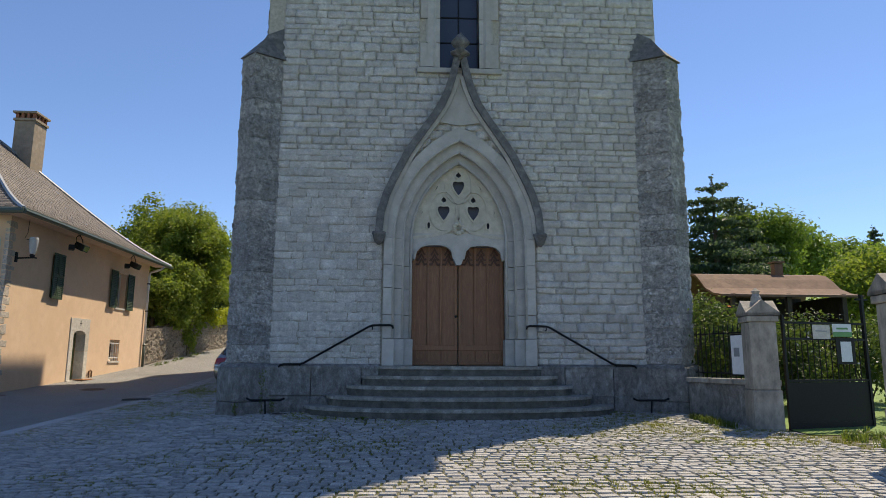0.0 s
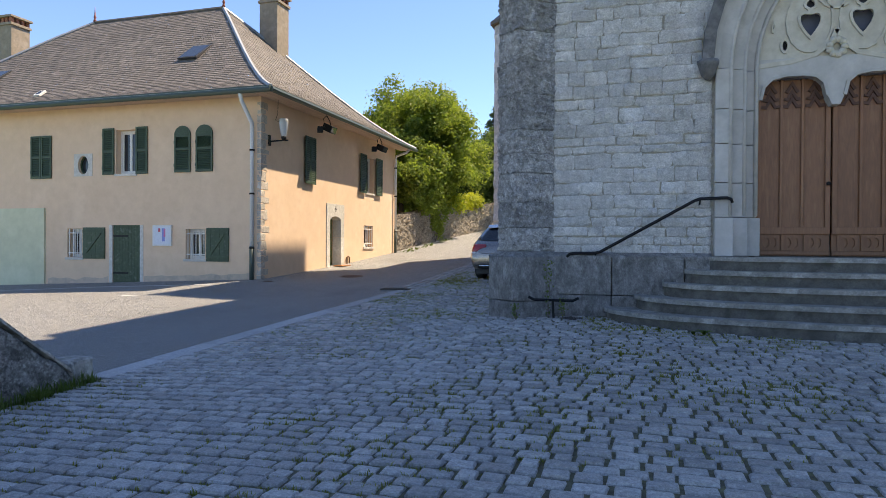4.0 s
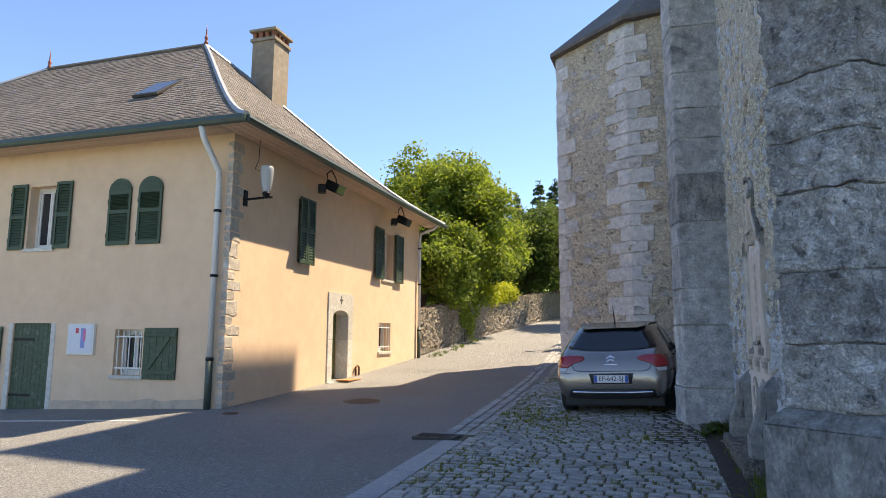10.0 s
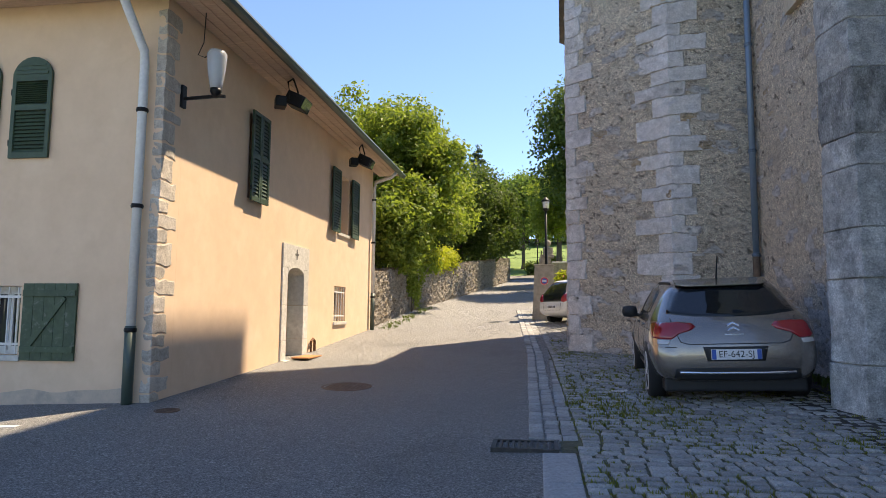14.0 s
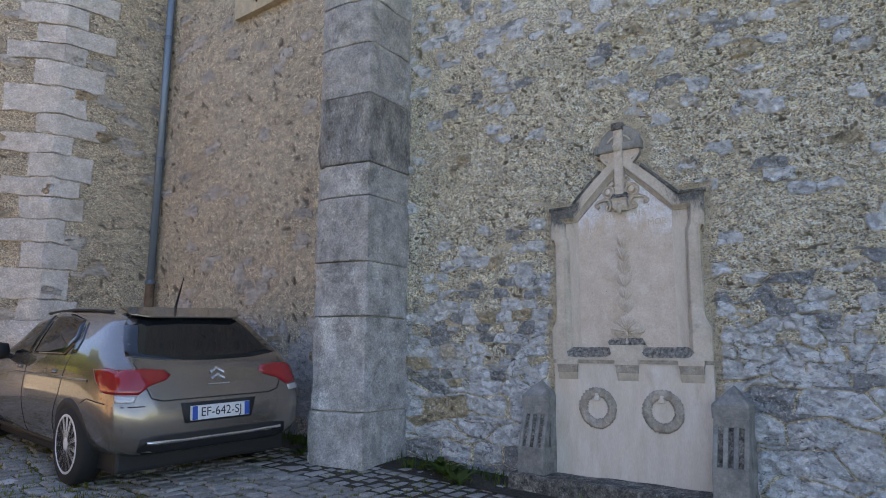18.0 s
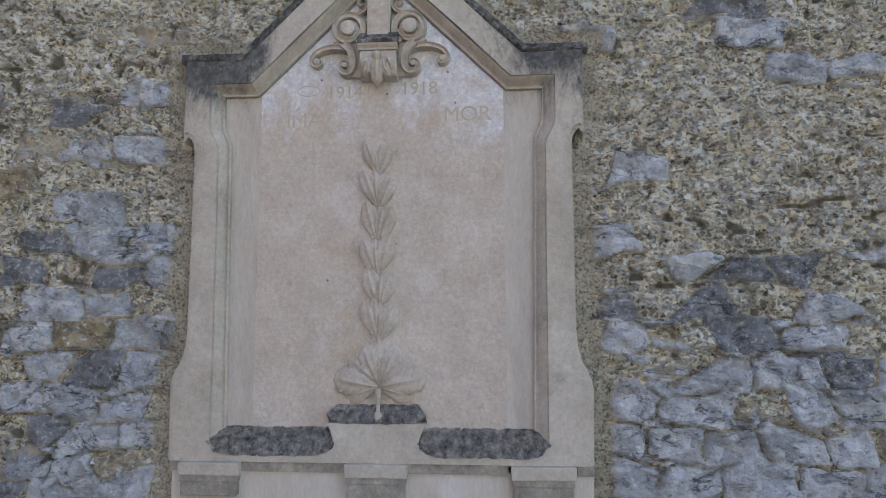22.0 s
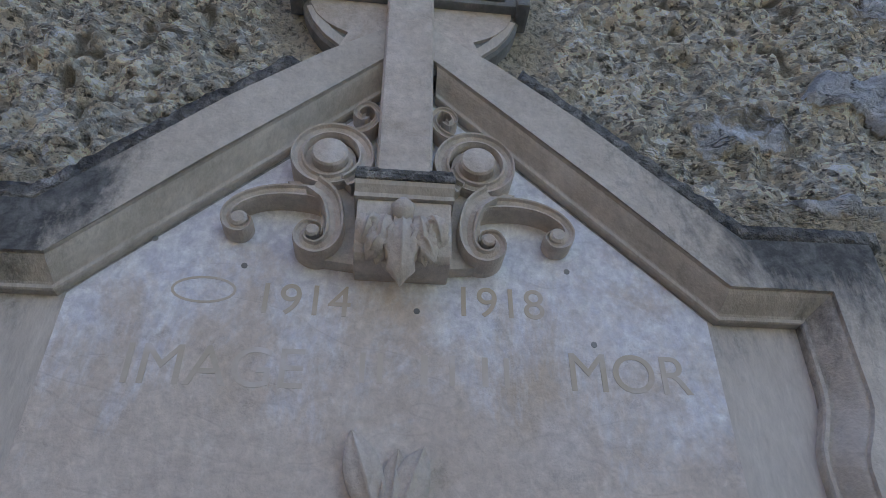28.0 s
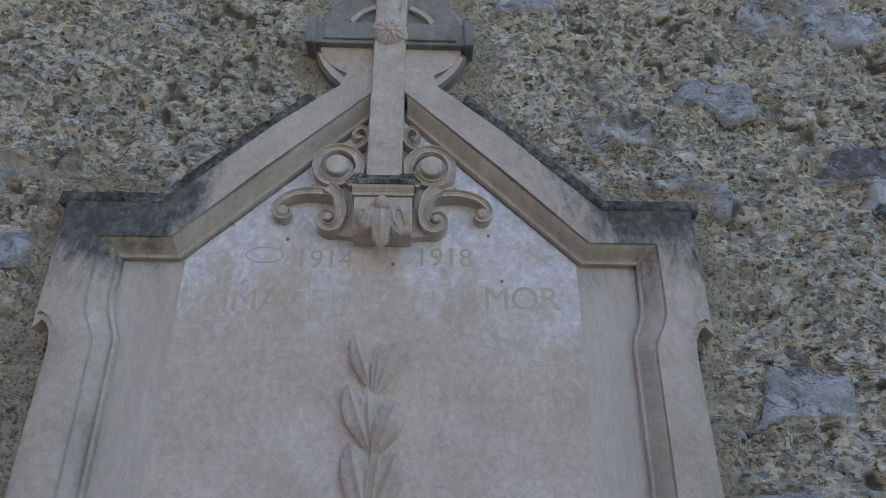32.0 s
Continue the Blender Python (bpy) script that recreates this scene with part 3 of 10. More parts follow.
    ragged = maths("MULTIPLY_ADD", maths("SUBTRACT", noise_of(n, l, where, 20, 9, 0.75, 0.6), 0.5), 1.6, bare)
    # Stone rims darken in patches, joint dirt and crevice shade in one colour.
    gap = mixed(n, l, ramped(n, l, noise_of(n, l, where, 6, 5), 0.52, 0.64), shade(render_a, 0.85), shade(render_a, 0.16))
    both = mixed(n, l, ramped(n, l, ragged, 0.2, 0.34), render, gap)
    both = mixed(n, l, ramped(n, l, ragged, 0.36, 0.55), both, stone)
    damp_shaded = mixed(n, l, ramped(n, l, noise_of(n, l, where, 0.7, 6, 0.7), 0.58, 0.8), both, shade(render_a, 0.75))
    # Sunken hollows carry their shade in the colour as well.
    damp_shaded = mixed(n, l, ramped(n, l, deep, 0.3, 0.9), damp_shaded, shade(render_a, 0.3))
    mortar = mixed(n, l, ramped(n, l, speck, 0.34, 0.52), shade(render_a, 0.3), shade(render_a, 0.8))
    mortar = mixed(n, l, ramped(n, l, pits, 0.34, 0.46), shade(render_a, 0.2), mortar)
    damp_shaded = mixed(n, l, maths("MULTIPLY", band, 0.85), damp_shaded, mortar)
    l.new(damp_shaded, bsdf.inputs["Base Color"])
    bsdf.inputs["Roughness"].default_value = 0.93
    bsdf.inputs["Specular IOR Level"].default_value = 0.25
    height = maths("ADD", maths("ADD", pits, veins), maths("MULTIPLY", crack, -0.7))
    height = maths("MULTIPLY_ADD", ramped(n, l, speck, 0.3, 0.55), 0.2, height)
    height = maths("MULTIPLY_ADD", lot, 0.22, maths("MULTIPLY_ADD", lump, 0.35, height))
    b = n.new("ShaderNodeBump")
    b.inputs["Strength"].default_value, b.inputs["Distance"].default_value = 1.0, 0.018
    l.new(height, b.inputs["Height"])
    l.new(b.outputs[0], bsdf.inputs["Normal"])
    return m


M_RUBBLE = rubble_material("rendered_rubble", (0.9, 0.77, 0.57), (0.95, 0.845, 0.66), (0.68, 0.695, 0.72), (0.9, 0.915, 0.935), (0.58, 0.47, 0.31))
M_RUBBLE_TAN = rubble_material("tan_rendered_rubble", (0.68, 0.56, 0.43), (0.77, 0.655, 0.525), (0.6, 0.555, 0.51), (0.76, 0.71, 0.675), (0.55, 0.42, 0.27), 0.35)
M_FIELD = rubble_material("fieldstone", (0.24, 0.195, 0.145), (0.3, 0.25, 0.19), (0.28, 0.24, 0.19), (0.4, 0.35, 0.28), (0.33, 0.25, 0.16))


def plate(bm, outer, holes, fr, d0, d1):
    """A flat slab with holes: outlines in local x and z, from depth d0 to d1 along local y."""
    edges = []
    for loop in [outer] + list(holes):
        vs = [bm.verts.new(fr @ Vector((a, d0, b))) for a, b in loop]
        edges += [bm.edges.new((vs[i], vs[(i + 1) % len(vs)])) for i in range(len(vs))]
    made = bmesh.ops.triangle_fill(bm, use_beauty=True, use_dissolve=False, edges=edges)
    faces = [g for g in made["geom"] if isinstance(g, bmesh.types.BMFace)]
    pulled = bmesh.ops.extrude_face_region(bm, geom=faces)
    shift = fr.to_3x3() @ Vector((0, d1 - d0, 0))
    bmesh.ops.translate(bm, verts=[g for g in pulled["geom"] if isinstance(g, bmesh.types.BMVert)], vec=shift)


def ribbon(bm, path, inner, outer, fr, d0, d1, closed=False):
    """A mitred band along a path in local x and z, between two offsets to its left, from depth d0 to d1."""
    pts = [Vector(p) for p in path]
    n = len(pts)

    def shifted(i, k):
        a = pts[i - 1] if i or closed else None
        b = pts[(i + 1) % n] if i < n - 1 or closed else None
        d1_, d2_ = (pts[i] - a).normalized() if a is not None else None, (b - pts[i]).normalized() if b is not None else None
        d1_, d2_ = d1_ or d2_, d2_ or d1_
        n1, n2 = Vector((-d1_.y, d1_.x)), Vector((-d2_.y, d2_.x))
        mid = (n1 + n2).normalized()
        return pts[i] + mid * (k / max(mid.dot(n1), 0.35))

    rings = []
    for i in range(n):
        p, q = shifted(i, inner), shifted(i, outer)
        rings.append([bm.verts.new(fr @ Vector((a.x, d, a.y))) for a, d in ((p, d0), (q, d0), (q, d1), (p, d1))])
    for i in range(n if closed else n - 1):
        a, b = rings[i], rings[(i + 1) % n]
        for k in range(4):
            bm.faces.new((a[k], a[(k + 1) % 4], b[(k + 1) % 4], b[k]))
    if not closed:
        bm.faces.new(rings[0])
        bm.faces.new(list(reversed(rings[-1])))


# ---- church ----
FY = 12.45
WX = -4.13
FRONT = axes((0, FY, 0), (1, 0, 0), (0, -1, 0))
NORTH = axes((WX, 0, 0), (0, 1, 0), (-1, 0, 0))
church = thing("church", (0, 20, 0.3), "old grey limestone village church with a gothic portal", "church")


def pointed(a, h, z0, steps=9):
    """Right half of a two-centred arch, from the springing to the apex."""
    c = (h * h - a * a) / (2 * a)
    top = math.atan2(h, c)
    return [((a + c) * math.cos(top * k / steps) - c, z0 + (a + c) * math.sin(top * k / steps)) for k in range(steps + 1)]


def arch_loop(a, h, z0, zb, steps=9):
    half = pointed(a, h, z0, steps)
    return [(-a, zb)] + [(a, zb)] + half + [(-x, z) for x, z in reversed(half[:-1])]


SPRING = 3.8
bm = bmesh.new()
window_hole = [(-0.42, 7.48), (0.42, 7.48)] + pointed(0.42, 0.7, 11.2, 5) + [(-x, z) for x, z in reversed(pointed(0.42, 0.7, 11.2, 5)[:-1])]
plate(bm, [(-4.05, 0.0), (4.3, 0.0), (4.3, 24), (-4.05, 24)], [arch_loop(1.5, 2.33, SPRING, 0.9), window_hole], FRONT, -0.05, -0.6)
facade = part("facade_wall", bm, M_MORTAR, church, "mortared facade wall")
part("tower_body", boxed(WX + 0.05, 4.32, FY + 0.61, 16.2, 0, 24), M_MORTAR, church)
# Unseen one-sided overhang, added to set the tower's shadow edge on the cobbles.
part("belfry_stage", boxed(-3.9, 4.6, 12.07, FY - 0.06, 13.2, 23), M_MORTAR, church, "unseen tower overhang added to shape the shadow on the square")
part("belfry_flank", boxed(4.33, 4.6, FY - 0.058, 16.1, 13.2, 23), M_MORTAR, church)
part("belfry_cornice", boxed(-3.9, 4.9, 11.78, 12.068, 18.7, 19.5), M_DRESSED, church)
part("belfry_cornice", boxed(4.602, 4.9, 12.07, 16.1, 18.7, 19.5), M_DRESSED, church)
part("nave_wall", boxed(WX + 0.05, 4.12, 16.21, 23.5, 0, 15), M_MORTAR, church)
part("choir_wall", boxed(WX + 0.05, 4.12, 23.51, 29.6, 0, 22), M_MORTAR, church)
bm = bmesh.new()
vs = [bm.verts.new(p) for p in ((-4.6, 16.21, 14.9), (4.6, 16.21, 14.9), (0, 16.21, 18.6), (-4.6, 23.5, 14.9), (4.6, 23.5, 14.9), (0, 23.5, 18.6))]
for q in ((0, 1, 2), (3, 5, 4), (0, 2, 5, 3), (1, 4, 5, 2), (0, 3, 4, 1)):
    bm.faces.new([vs[i] for i in q])
part("nave_roof", bm, M_SLATE, church)


def portal_spans(z):
    """The stretches of the front wall that are rough stone at a height."""
    hw = 1.56
    if z > SPRING:
        hw = 0.0
        for (x0, za), (x1, zb) in zip(pointed(1.58, 2.4, SPRING), pointed(1.58, 2.4, SPRING)[1:]):
            if za <= z <= zb:
                hw = x0 + (x1 - x0) * (z - za) / (zb - za)
    if z > 7.42:
        hw = 0.86
    side = 3.78 if z < 8.1 else 4.28
    return [(-3.72, side)] if hw < 0.2 else [(-3.72, -hw), (hw, side)]


masonry(facade, FRONT @ Matrix.Translation((0, -0.04, 0)), -3.72, 4.28, 1.24, 12.4, (0.11, 0.22), (0.2, 0.58), portal_spans, M_STONE, M_STONE_J, 0.032, lambda u, z: u < 1.2 and z < 5.6, 11)

# portal orders, block by block
for a, b, h0, h1, front, back in ((1.34, 1.53, 2.08, 2.36, 0.06, -0.2), (1.15, 1.34, 1.86, 2.08, -0.06, -0.32), (0.97, 1.15, 1.64, 1.86, -0.2, -0.47)):
    cuts = [1.25, 1.78, 2.25, 2.78, 3.25, SPRING]
    for side in (-1, 1):
        for z0, z1 in zip(cuts, cuts[1:]):
            grow = 0.04 if z0 < 1.3 else 0.0
            bm = bmesh.new()
            prism(bm, [(side * (a - grow), FY - front - grow), (side * b, FY - front - grow), (side * b, FY - back), (side * (a - grow), FY - back)], z0 + 0.004, z1 - 0.004, None, 0.012)
            part("jamb_stone", bm, M_DRESSED, facade)
        inner, outer = pointed(a, h0, SPRING, 24), pointed(b, h1, SPRING, 24)
        for k in range(0, 24, 4):
            ring_in = inner[k:k + 5]
            ring_out = outer[k:k + 5]
            bm = bmesh.new()
            loop = [(side * x, z) for x, z in ring_in] + [(side * x, z) for x, z in reversed(ring_out)]
            prism(bm, loop, -back + 0.0, -front, Matrix(((1, 0, 0, 0), (0, 0, 1, FY), (0, 1, 0, 0), (0, 0, 0, 1))))
            part("voussoir", bm, M_DRESSED, facade)
# roll mouldings between the orders
for a, h, d in ((1.34, 2.08, 0.04), (1.15, 1.86, -0.08), (0.985, 1.66, -0.2)):
    for side in (-1, 1):
        bm = bmesh.new()
        tube(bm, [(side * a, FY - d, 1.8), (side * a, FY - d, SPRING)] + [(side * x, FY - d, z) for x, z in pointed(a, h, SPRING, 20)[1:]], 0.03, 8)
        part("roll_moulding", bm, M_DRESSED, facade, "", True)

# ogee hood mould and its carved stops
hood = [(1.64, 3.86), (1.6, 4.3), (1.5, 4.66), (1.33, 5.05), (1.08, 5.55), (0.82, 5.95), (0.58, 6.3), (0.38, 6.62), (0.24, 6.95), (0.14, 7.3), (0.06, 7.66)]
for side in (-1, 1):
    bm = bmesh.new()
    ribbon(bm, [(side * x, z) for x, z in hood], -0.075, 0.075, FRONT, -0.02, 0.17)
    part("hood_mould", bm, M_HOOD, facade, "dark weathered ogee hood mould")
    bm = bmesh.new()
    ribbon(bm, [(side * (x - 0.11), z - 0.03) for x, z in hood[:-1]], -0.04, 0.04, FRONT, -0.02, 0.1)
    part("hood_fillet", bm, M_DRESSED, facade)
    bm = bmesh.new()
    lathe(bm, [(0.03, -0.2), (0.09, -0.14), (0.12, -0.04), (0.14, 0.02), (0.14, 0.06)], (side * 1.63, FY - 0.1, 3.84), 10)
    part("hood_stop", bm, M_HOOD, facade, "carved dark stop stone", True)
bm = bmesh.new()
plate(bm, [(-0.5, 6.28), (-0.28, 6.62), (-0.12, 7.1), (0, 7.5), (0.12, 7.1), (0.28, 6.62), (0.5, 6.28), (0, 6.2)], [], FRONT, -0.02, 0.03)
part("ogee_spandrel", bm, M_DRESSED, facade)
bm = bmesh.new()
lathe(bm, [(0.05, 0), (0.07, 0.08), (0.2, 0.12), (0.22, 0.15), (0.1, 0.2), (0.07, 0.26), (0.16, 0.32), (0.2, 0.4), (0.12, 0.5), (0.06, 0.56), (0.02, 0.6)], (0, FY - 0.16, 7.6), 9)
for v in bm.verts:
    v.co += Vector((noise.noise(v.co * 9), noise.noise(v.co * 9 + Vector((5, 0, 0))), 0)) * 0.05
part("finial", bm, M_HOOD, facade, "weathered leafy finial", True)

# tympanum tracery
def spade(cx, cz):
    """A drop-shaped light with a small pointed head on a narrow neck."""
    half = [(0.028, 0.16), (0.075, 0.17), (0.125, 0.15), (0.15, 0.1), (0.148, 0.04), (0.12, -0.04), (0.07, -0.12), (0.025, -0.175)]
    head = [(0.028, 0.2), (0.07, 0.225), (0.082, 0.27), (0.066, 0.315), (0.03, 0.35)]
    right = list(reversed(half)) + head
    return [(cx, cz - 0.2)] + [(cx + x, cz + z) for x, z in right] + [(cx, cz + 0.385)] + [(cx - x, cz + z) for x, z in reversed(right)]


def roundel(cx, cz, rx, rz, turn=0.0, k=10):
    c, s = math.cos(turn), math.sin(turn)
    return [(cx + rx * math.cos(i * math.tau / k) * c - rz * math.sin(i * math.tau / k) * s, cz + rx * math.cos(i * math.tau / k) * s + rz * math.sin(i * math.tau / k) * c) for i in range(k)]


holes = [spade(0, 4.94), spade(-0.31, 4.4), spade(0.31, 4.4),
         roundel(-0.62, 4.13, 0.06, 0.1), roundel(0.62, 4.13, 0.06, 0.1), roundel(-0.46, 4.93, 0.025, 0.1, -0.45, 6), roundel(0.46, 4.93, 0.025, 0.1, 0.45, 6), roundel(-0.76, 4.4, 0.02, 0.09, -0.2, 6), roundel(0.76, 4.4, 0.02, 0.09, 0.2, 6)]
tymp = [(-0.97, 3.93), (0.97, 3.93)] + [p for p in pointed(0.97, 1.66, SPRING, 14) if p[1] > 3.95] + [(-x, z) for x, z in reversed([p for p in pointed(0.97, 1.66, SPRING, 14)[:-1] if p[1] > 3.95])]
bm = bmesh.new()
plate(bm, tymp, holes, FRONT, -0.4, -0.3)
tracery = part("tracery", bm, M_TRACERY, church, "pale openwork gothic tracery above the doors")
for hole in holes:
    bm = bmesh.new()
    ribbon(bm, hole, -0.005, 0.028 if len(hole) > 8 else 0.014, FRONT, -0.31, -0.275, True)
    part("tracery_moulding", bm, M_TRACERY, tracery)
for cx, cz, s in ((0, 5.0, 0.33), (-0.32, 4.44, 0.33), (0.32, 4.44, 0.33)):
    bm = bmesh.new()
    ribbon(bm, roundel(cx, cz, s * 0.85, s * 1.25, 0, 18), -0.014, 0.014, FRONT, -0.31, -0.27, True)
    part("tracery_moulding", bm, M_TRACERY, tracery)
part("tympanum_back", boxed(-1.1, 1.1, FY + 0.42, FY + 0.5, 3.7, 5.6), plain("grey_blue_board", (0.1, 0.11, 0.15), 0.6), tracery, "dark grey-blue boards behind the tracery")
# twin depressed arches over the doors
def lintel_side(s):
    cut = [(0.1, 3.42), (0.14, 3.6), (0.24, 3.69), (0.4, 3.72), (0.6, 3.72), (0.78, 3.68), (0.88, 3.58), (0.92, 3.4)]
    return [(s * x, z) for x, z in cut]


loop = [(-0.97, 3.4)] + list(reversed(lintel_side(-1))) + [(-0.05, 3.3), (0.05, 3.3)] + lintel_side(1) + [(0.97, 3.4), (0.97, 3.95), (-0.97, 3.95)]
bm = bmesh.new()
plate(bm, loop, [], FRONT, -0.47, -0.26)
part("door_arch_frame", bm, M_DRESSED, tracery)
for s in (-1, 1):
    bm = bmesh.new()
    ribbon(bm, lintel_side(s), -0.02 * s, 0.02 * s, FRONT, -0.27, -0.235)
    part("arch_moulding", bm, M_DRESSED, tracery)
    bm = bmesh.new()
    ribbon(bm, [(s * 0.95, 3.86), (s * 0.55, 3.9), (s * 0.25, 3.98), (s * 0.06, 4.15), (0, 4.3)], -0.03, 0.03, FRONT, -0.3, -0.25)
    part("ogee_moulding", bm, M_TRACERY, tracery)
bm = bmesh.new()
for k in range(9):
    a = math.tau * k / 9
    lathe(bm, [(0.01, -0.03), (0.05, -0.01), (0.045, 0.03), (0.01, 0.05)], (0.09 * math.cos(a), FY + 0.25, 4.06 + 0.1 * math.sin(a)), 7, "y")
part("leaf_boss", bm, M_TRACERY, tracery, "", True)

# door leaves
for s, name in ((-1, "door_leaf"), (1, "door_leaf")):
    bm = bmesh.new()
    prism(bm, [(s * x, z) for x, z in ((0.012, 1.26), (0.96, 1.26), (0.96, 3.6), (0.7, 3.76), (0.3, 3.76), (0.012, 3.6))], 12.93, 12.99, Matrix(((1, 0, 0, 0), (0, 0, 1, 0), (0, 1, 0, 0), (0, 0, 0, 1))))
    leaf = part(name, bm, M_DOOR, church, "brown painted gothic door leaf, closed")
    for x0, x1 in ((0.012, 0.075), (0.335, 0.375), (0.6, 0.64), (0.885, 0.95)):
        bm = boxed(min(s * x0, s * x1), max(s * x0, s * x1), 12.895, 12.931, 1.62, 3.72, bevel=0.008)
        part("stile", bm, M_DOOR, leaf)
    for z0, z1 in ((1.27, 1.33), (1.56, 1.66)):
        part("rail", boxed(min(s * 0.012, s * 0.95), max(s * 0.012, s * 0.95), 12.89, 12.931, z0, z1, bevel=0.008), M_DOOR, leaf)
    for cx in (0.205, 0.488, 0.76):
        bm = bmesh.new()
        plate(bm, [(s * cx - 0.125, 1.335), (s * cx + 0.125, 1.335), (s * cx + 0.125, 1.555), (s * cx - 0.125, 1.555)], [roundel(s * cx - 0.045, 1.445, 0.045, 0.07), roundel(s * cx + 0.05, 1.445, 0.04, 0.07)], axes((0, 0, 0), (1, 0, 0), (0, -1, 0)), -12.93, -12.905)
        part("quatrefoil_panel", bm, M_DOOR, leaf)
        bm = bmesh.new()
        for k, z in enumerate((3.34, 3.44, 3.55)):
            ribbon(bm, [(s * cx - 0.12 + 0.02 * k, z), (s * cx - 0.06, z - 0.01), (s * cx, z + 0.1), (s * cx + 0.06, z - 0.01), (s * cx + 0.12 - 0.02 * k, z)], -0.018, 0.018, axes((0, 0, 0), (1, 0, 0), (0, -1, 0)), -12.93, -12.9)
        part("carved_crest", bm, plain("dark_oak", (0.09, 0.035, 0.018), 0.6), leaf, "dark carved cusps")
        bm = bmesh.new()
        tube(bm, [(s * cx + s * 0.14, 12.915, 1.7), (s * cx + s * 0.14, 12.915, 3.3)], 0.016, 6)
        part("bead", bm, M_DOOR, leaf, "", True)
    if s < 0:
        bm = bmesh.new()
        lathe(bm, [(0.012, 0), (0.02, -0.03), (0.03, -0.05), (0.02, -0.07)], (-0.045, 12.9, 2.25), 10, "y")
        part("handle", bm, M_IRON, leaf, "black iron knob", True)
part("threshold", boxed(-1.0, 1.0, FY + 0.1, 13.05, 1.1, 1.255, bevel=0.01), M_STEP, church)

# window above the portal
part("window_glazing", boxed(-0.44, 0.44, FY + 0.32, FY + 0.34, 7.45, 12), glass_like("leaded_glass", (0.05, 0.06, 0.09), 0.12), church, "dark leaded window")
for s in (-1, 1):
    for k in range(8):
        w = 0.3 if k % 2 else 0.42
        bm = bmesh.new()
        prism(bm, [(s * 0.42, FY - 0.0), (s * (0.42 + w), FY - 0.0), (s * (0.42 + w), FY + 0.3), (s * 0.42, FY + 0.3)], 7.5 + k * 0.56, 8.05 + k * 0.56, None, 0.015)
        part("window_jamb", bm, M_DRESSED, facade)
    bm = bmesh.new()
    prism(bm, [(s * 0.43, FY + 0.05), (s * 0.56, FY - 0.03), (s * 0.68, FY - 0.03), (s * 0.68, FY + 0.08)], 7.5, 12)
    part("window_moulding", bm, M_DRESSED, facade)
for z in (7.6, 8.2, 8.8, 9.4):
    part("glazing_bar", boxed(-0.42, 0.42, FY + 0.3, FY + 0.325, z, z + 0.025), M_IRON, church)
part("glazing_bar", boxed(-0.015, 0.015, FY + 0.3, FY + 0.325, 7.48, 11.5), M_IRON, church)
part("window_sill", boxed(-0.9, 0.9, FY - 0.06, FY + 0.33, 7.36, 7.47, bevel=0.015), M_DRESSED, facade)

# plinth of the front, in long blocks
rng = random.Random(5)
for s in (-1, 1):
    u = 1.0
    while u < 3.7:
        w = min(rng.uniform(0.6, 1.1), 3.76 - u)
        for z0, z1 in ((-0.1, 0.68), (0.69, 1.22)):
            a, b = sorted((s * u, s * (u + w - 0.012)))
            part("plinth_block", boxed(a, b, FY - 0.12, FY + 0.04, z0, z1, bevel=0.012), M_PLINTH, facade)
        u += w
    bm = bmesh.new()
    prism(bm, [(FY - 0.13, 1.2), (FY - 0.13, 1.235), (FY - 0.03, 1.29), (FY + 0.02, 1.29), (FY + 0.02, 1.2)], 1.56, 3.74, Matrix(((0, 0, s, 0), (1, 0, 0, 0), (0, 1, 0, 0), (0, 0, 0, 1))))
    part("plinth_coping", bm, M_PLINTH, facade)

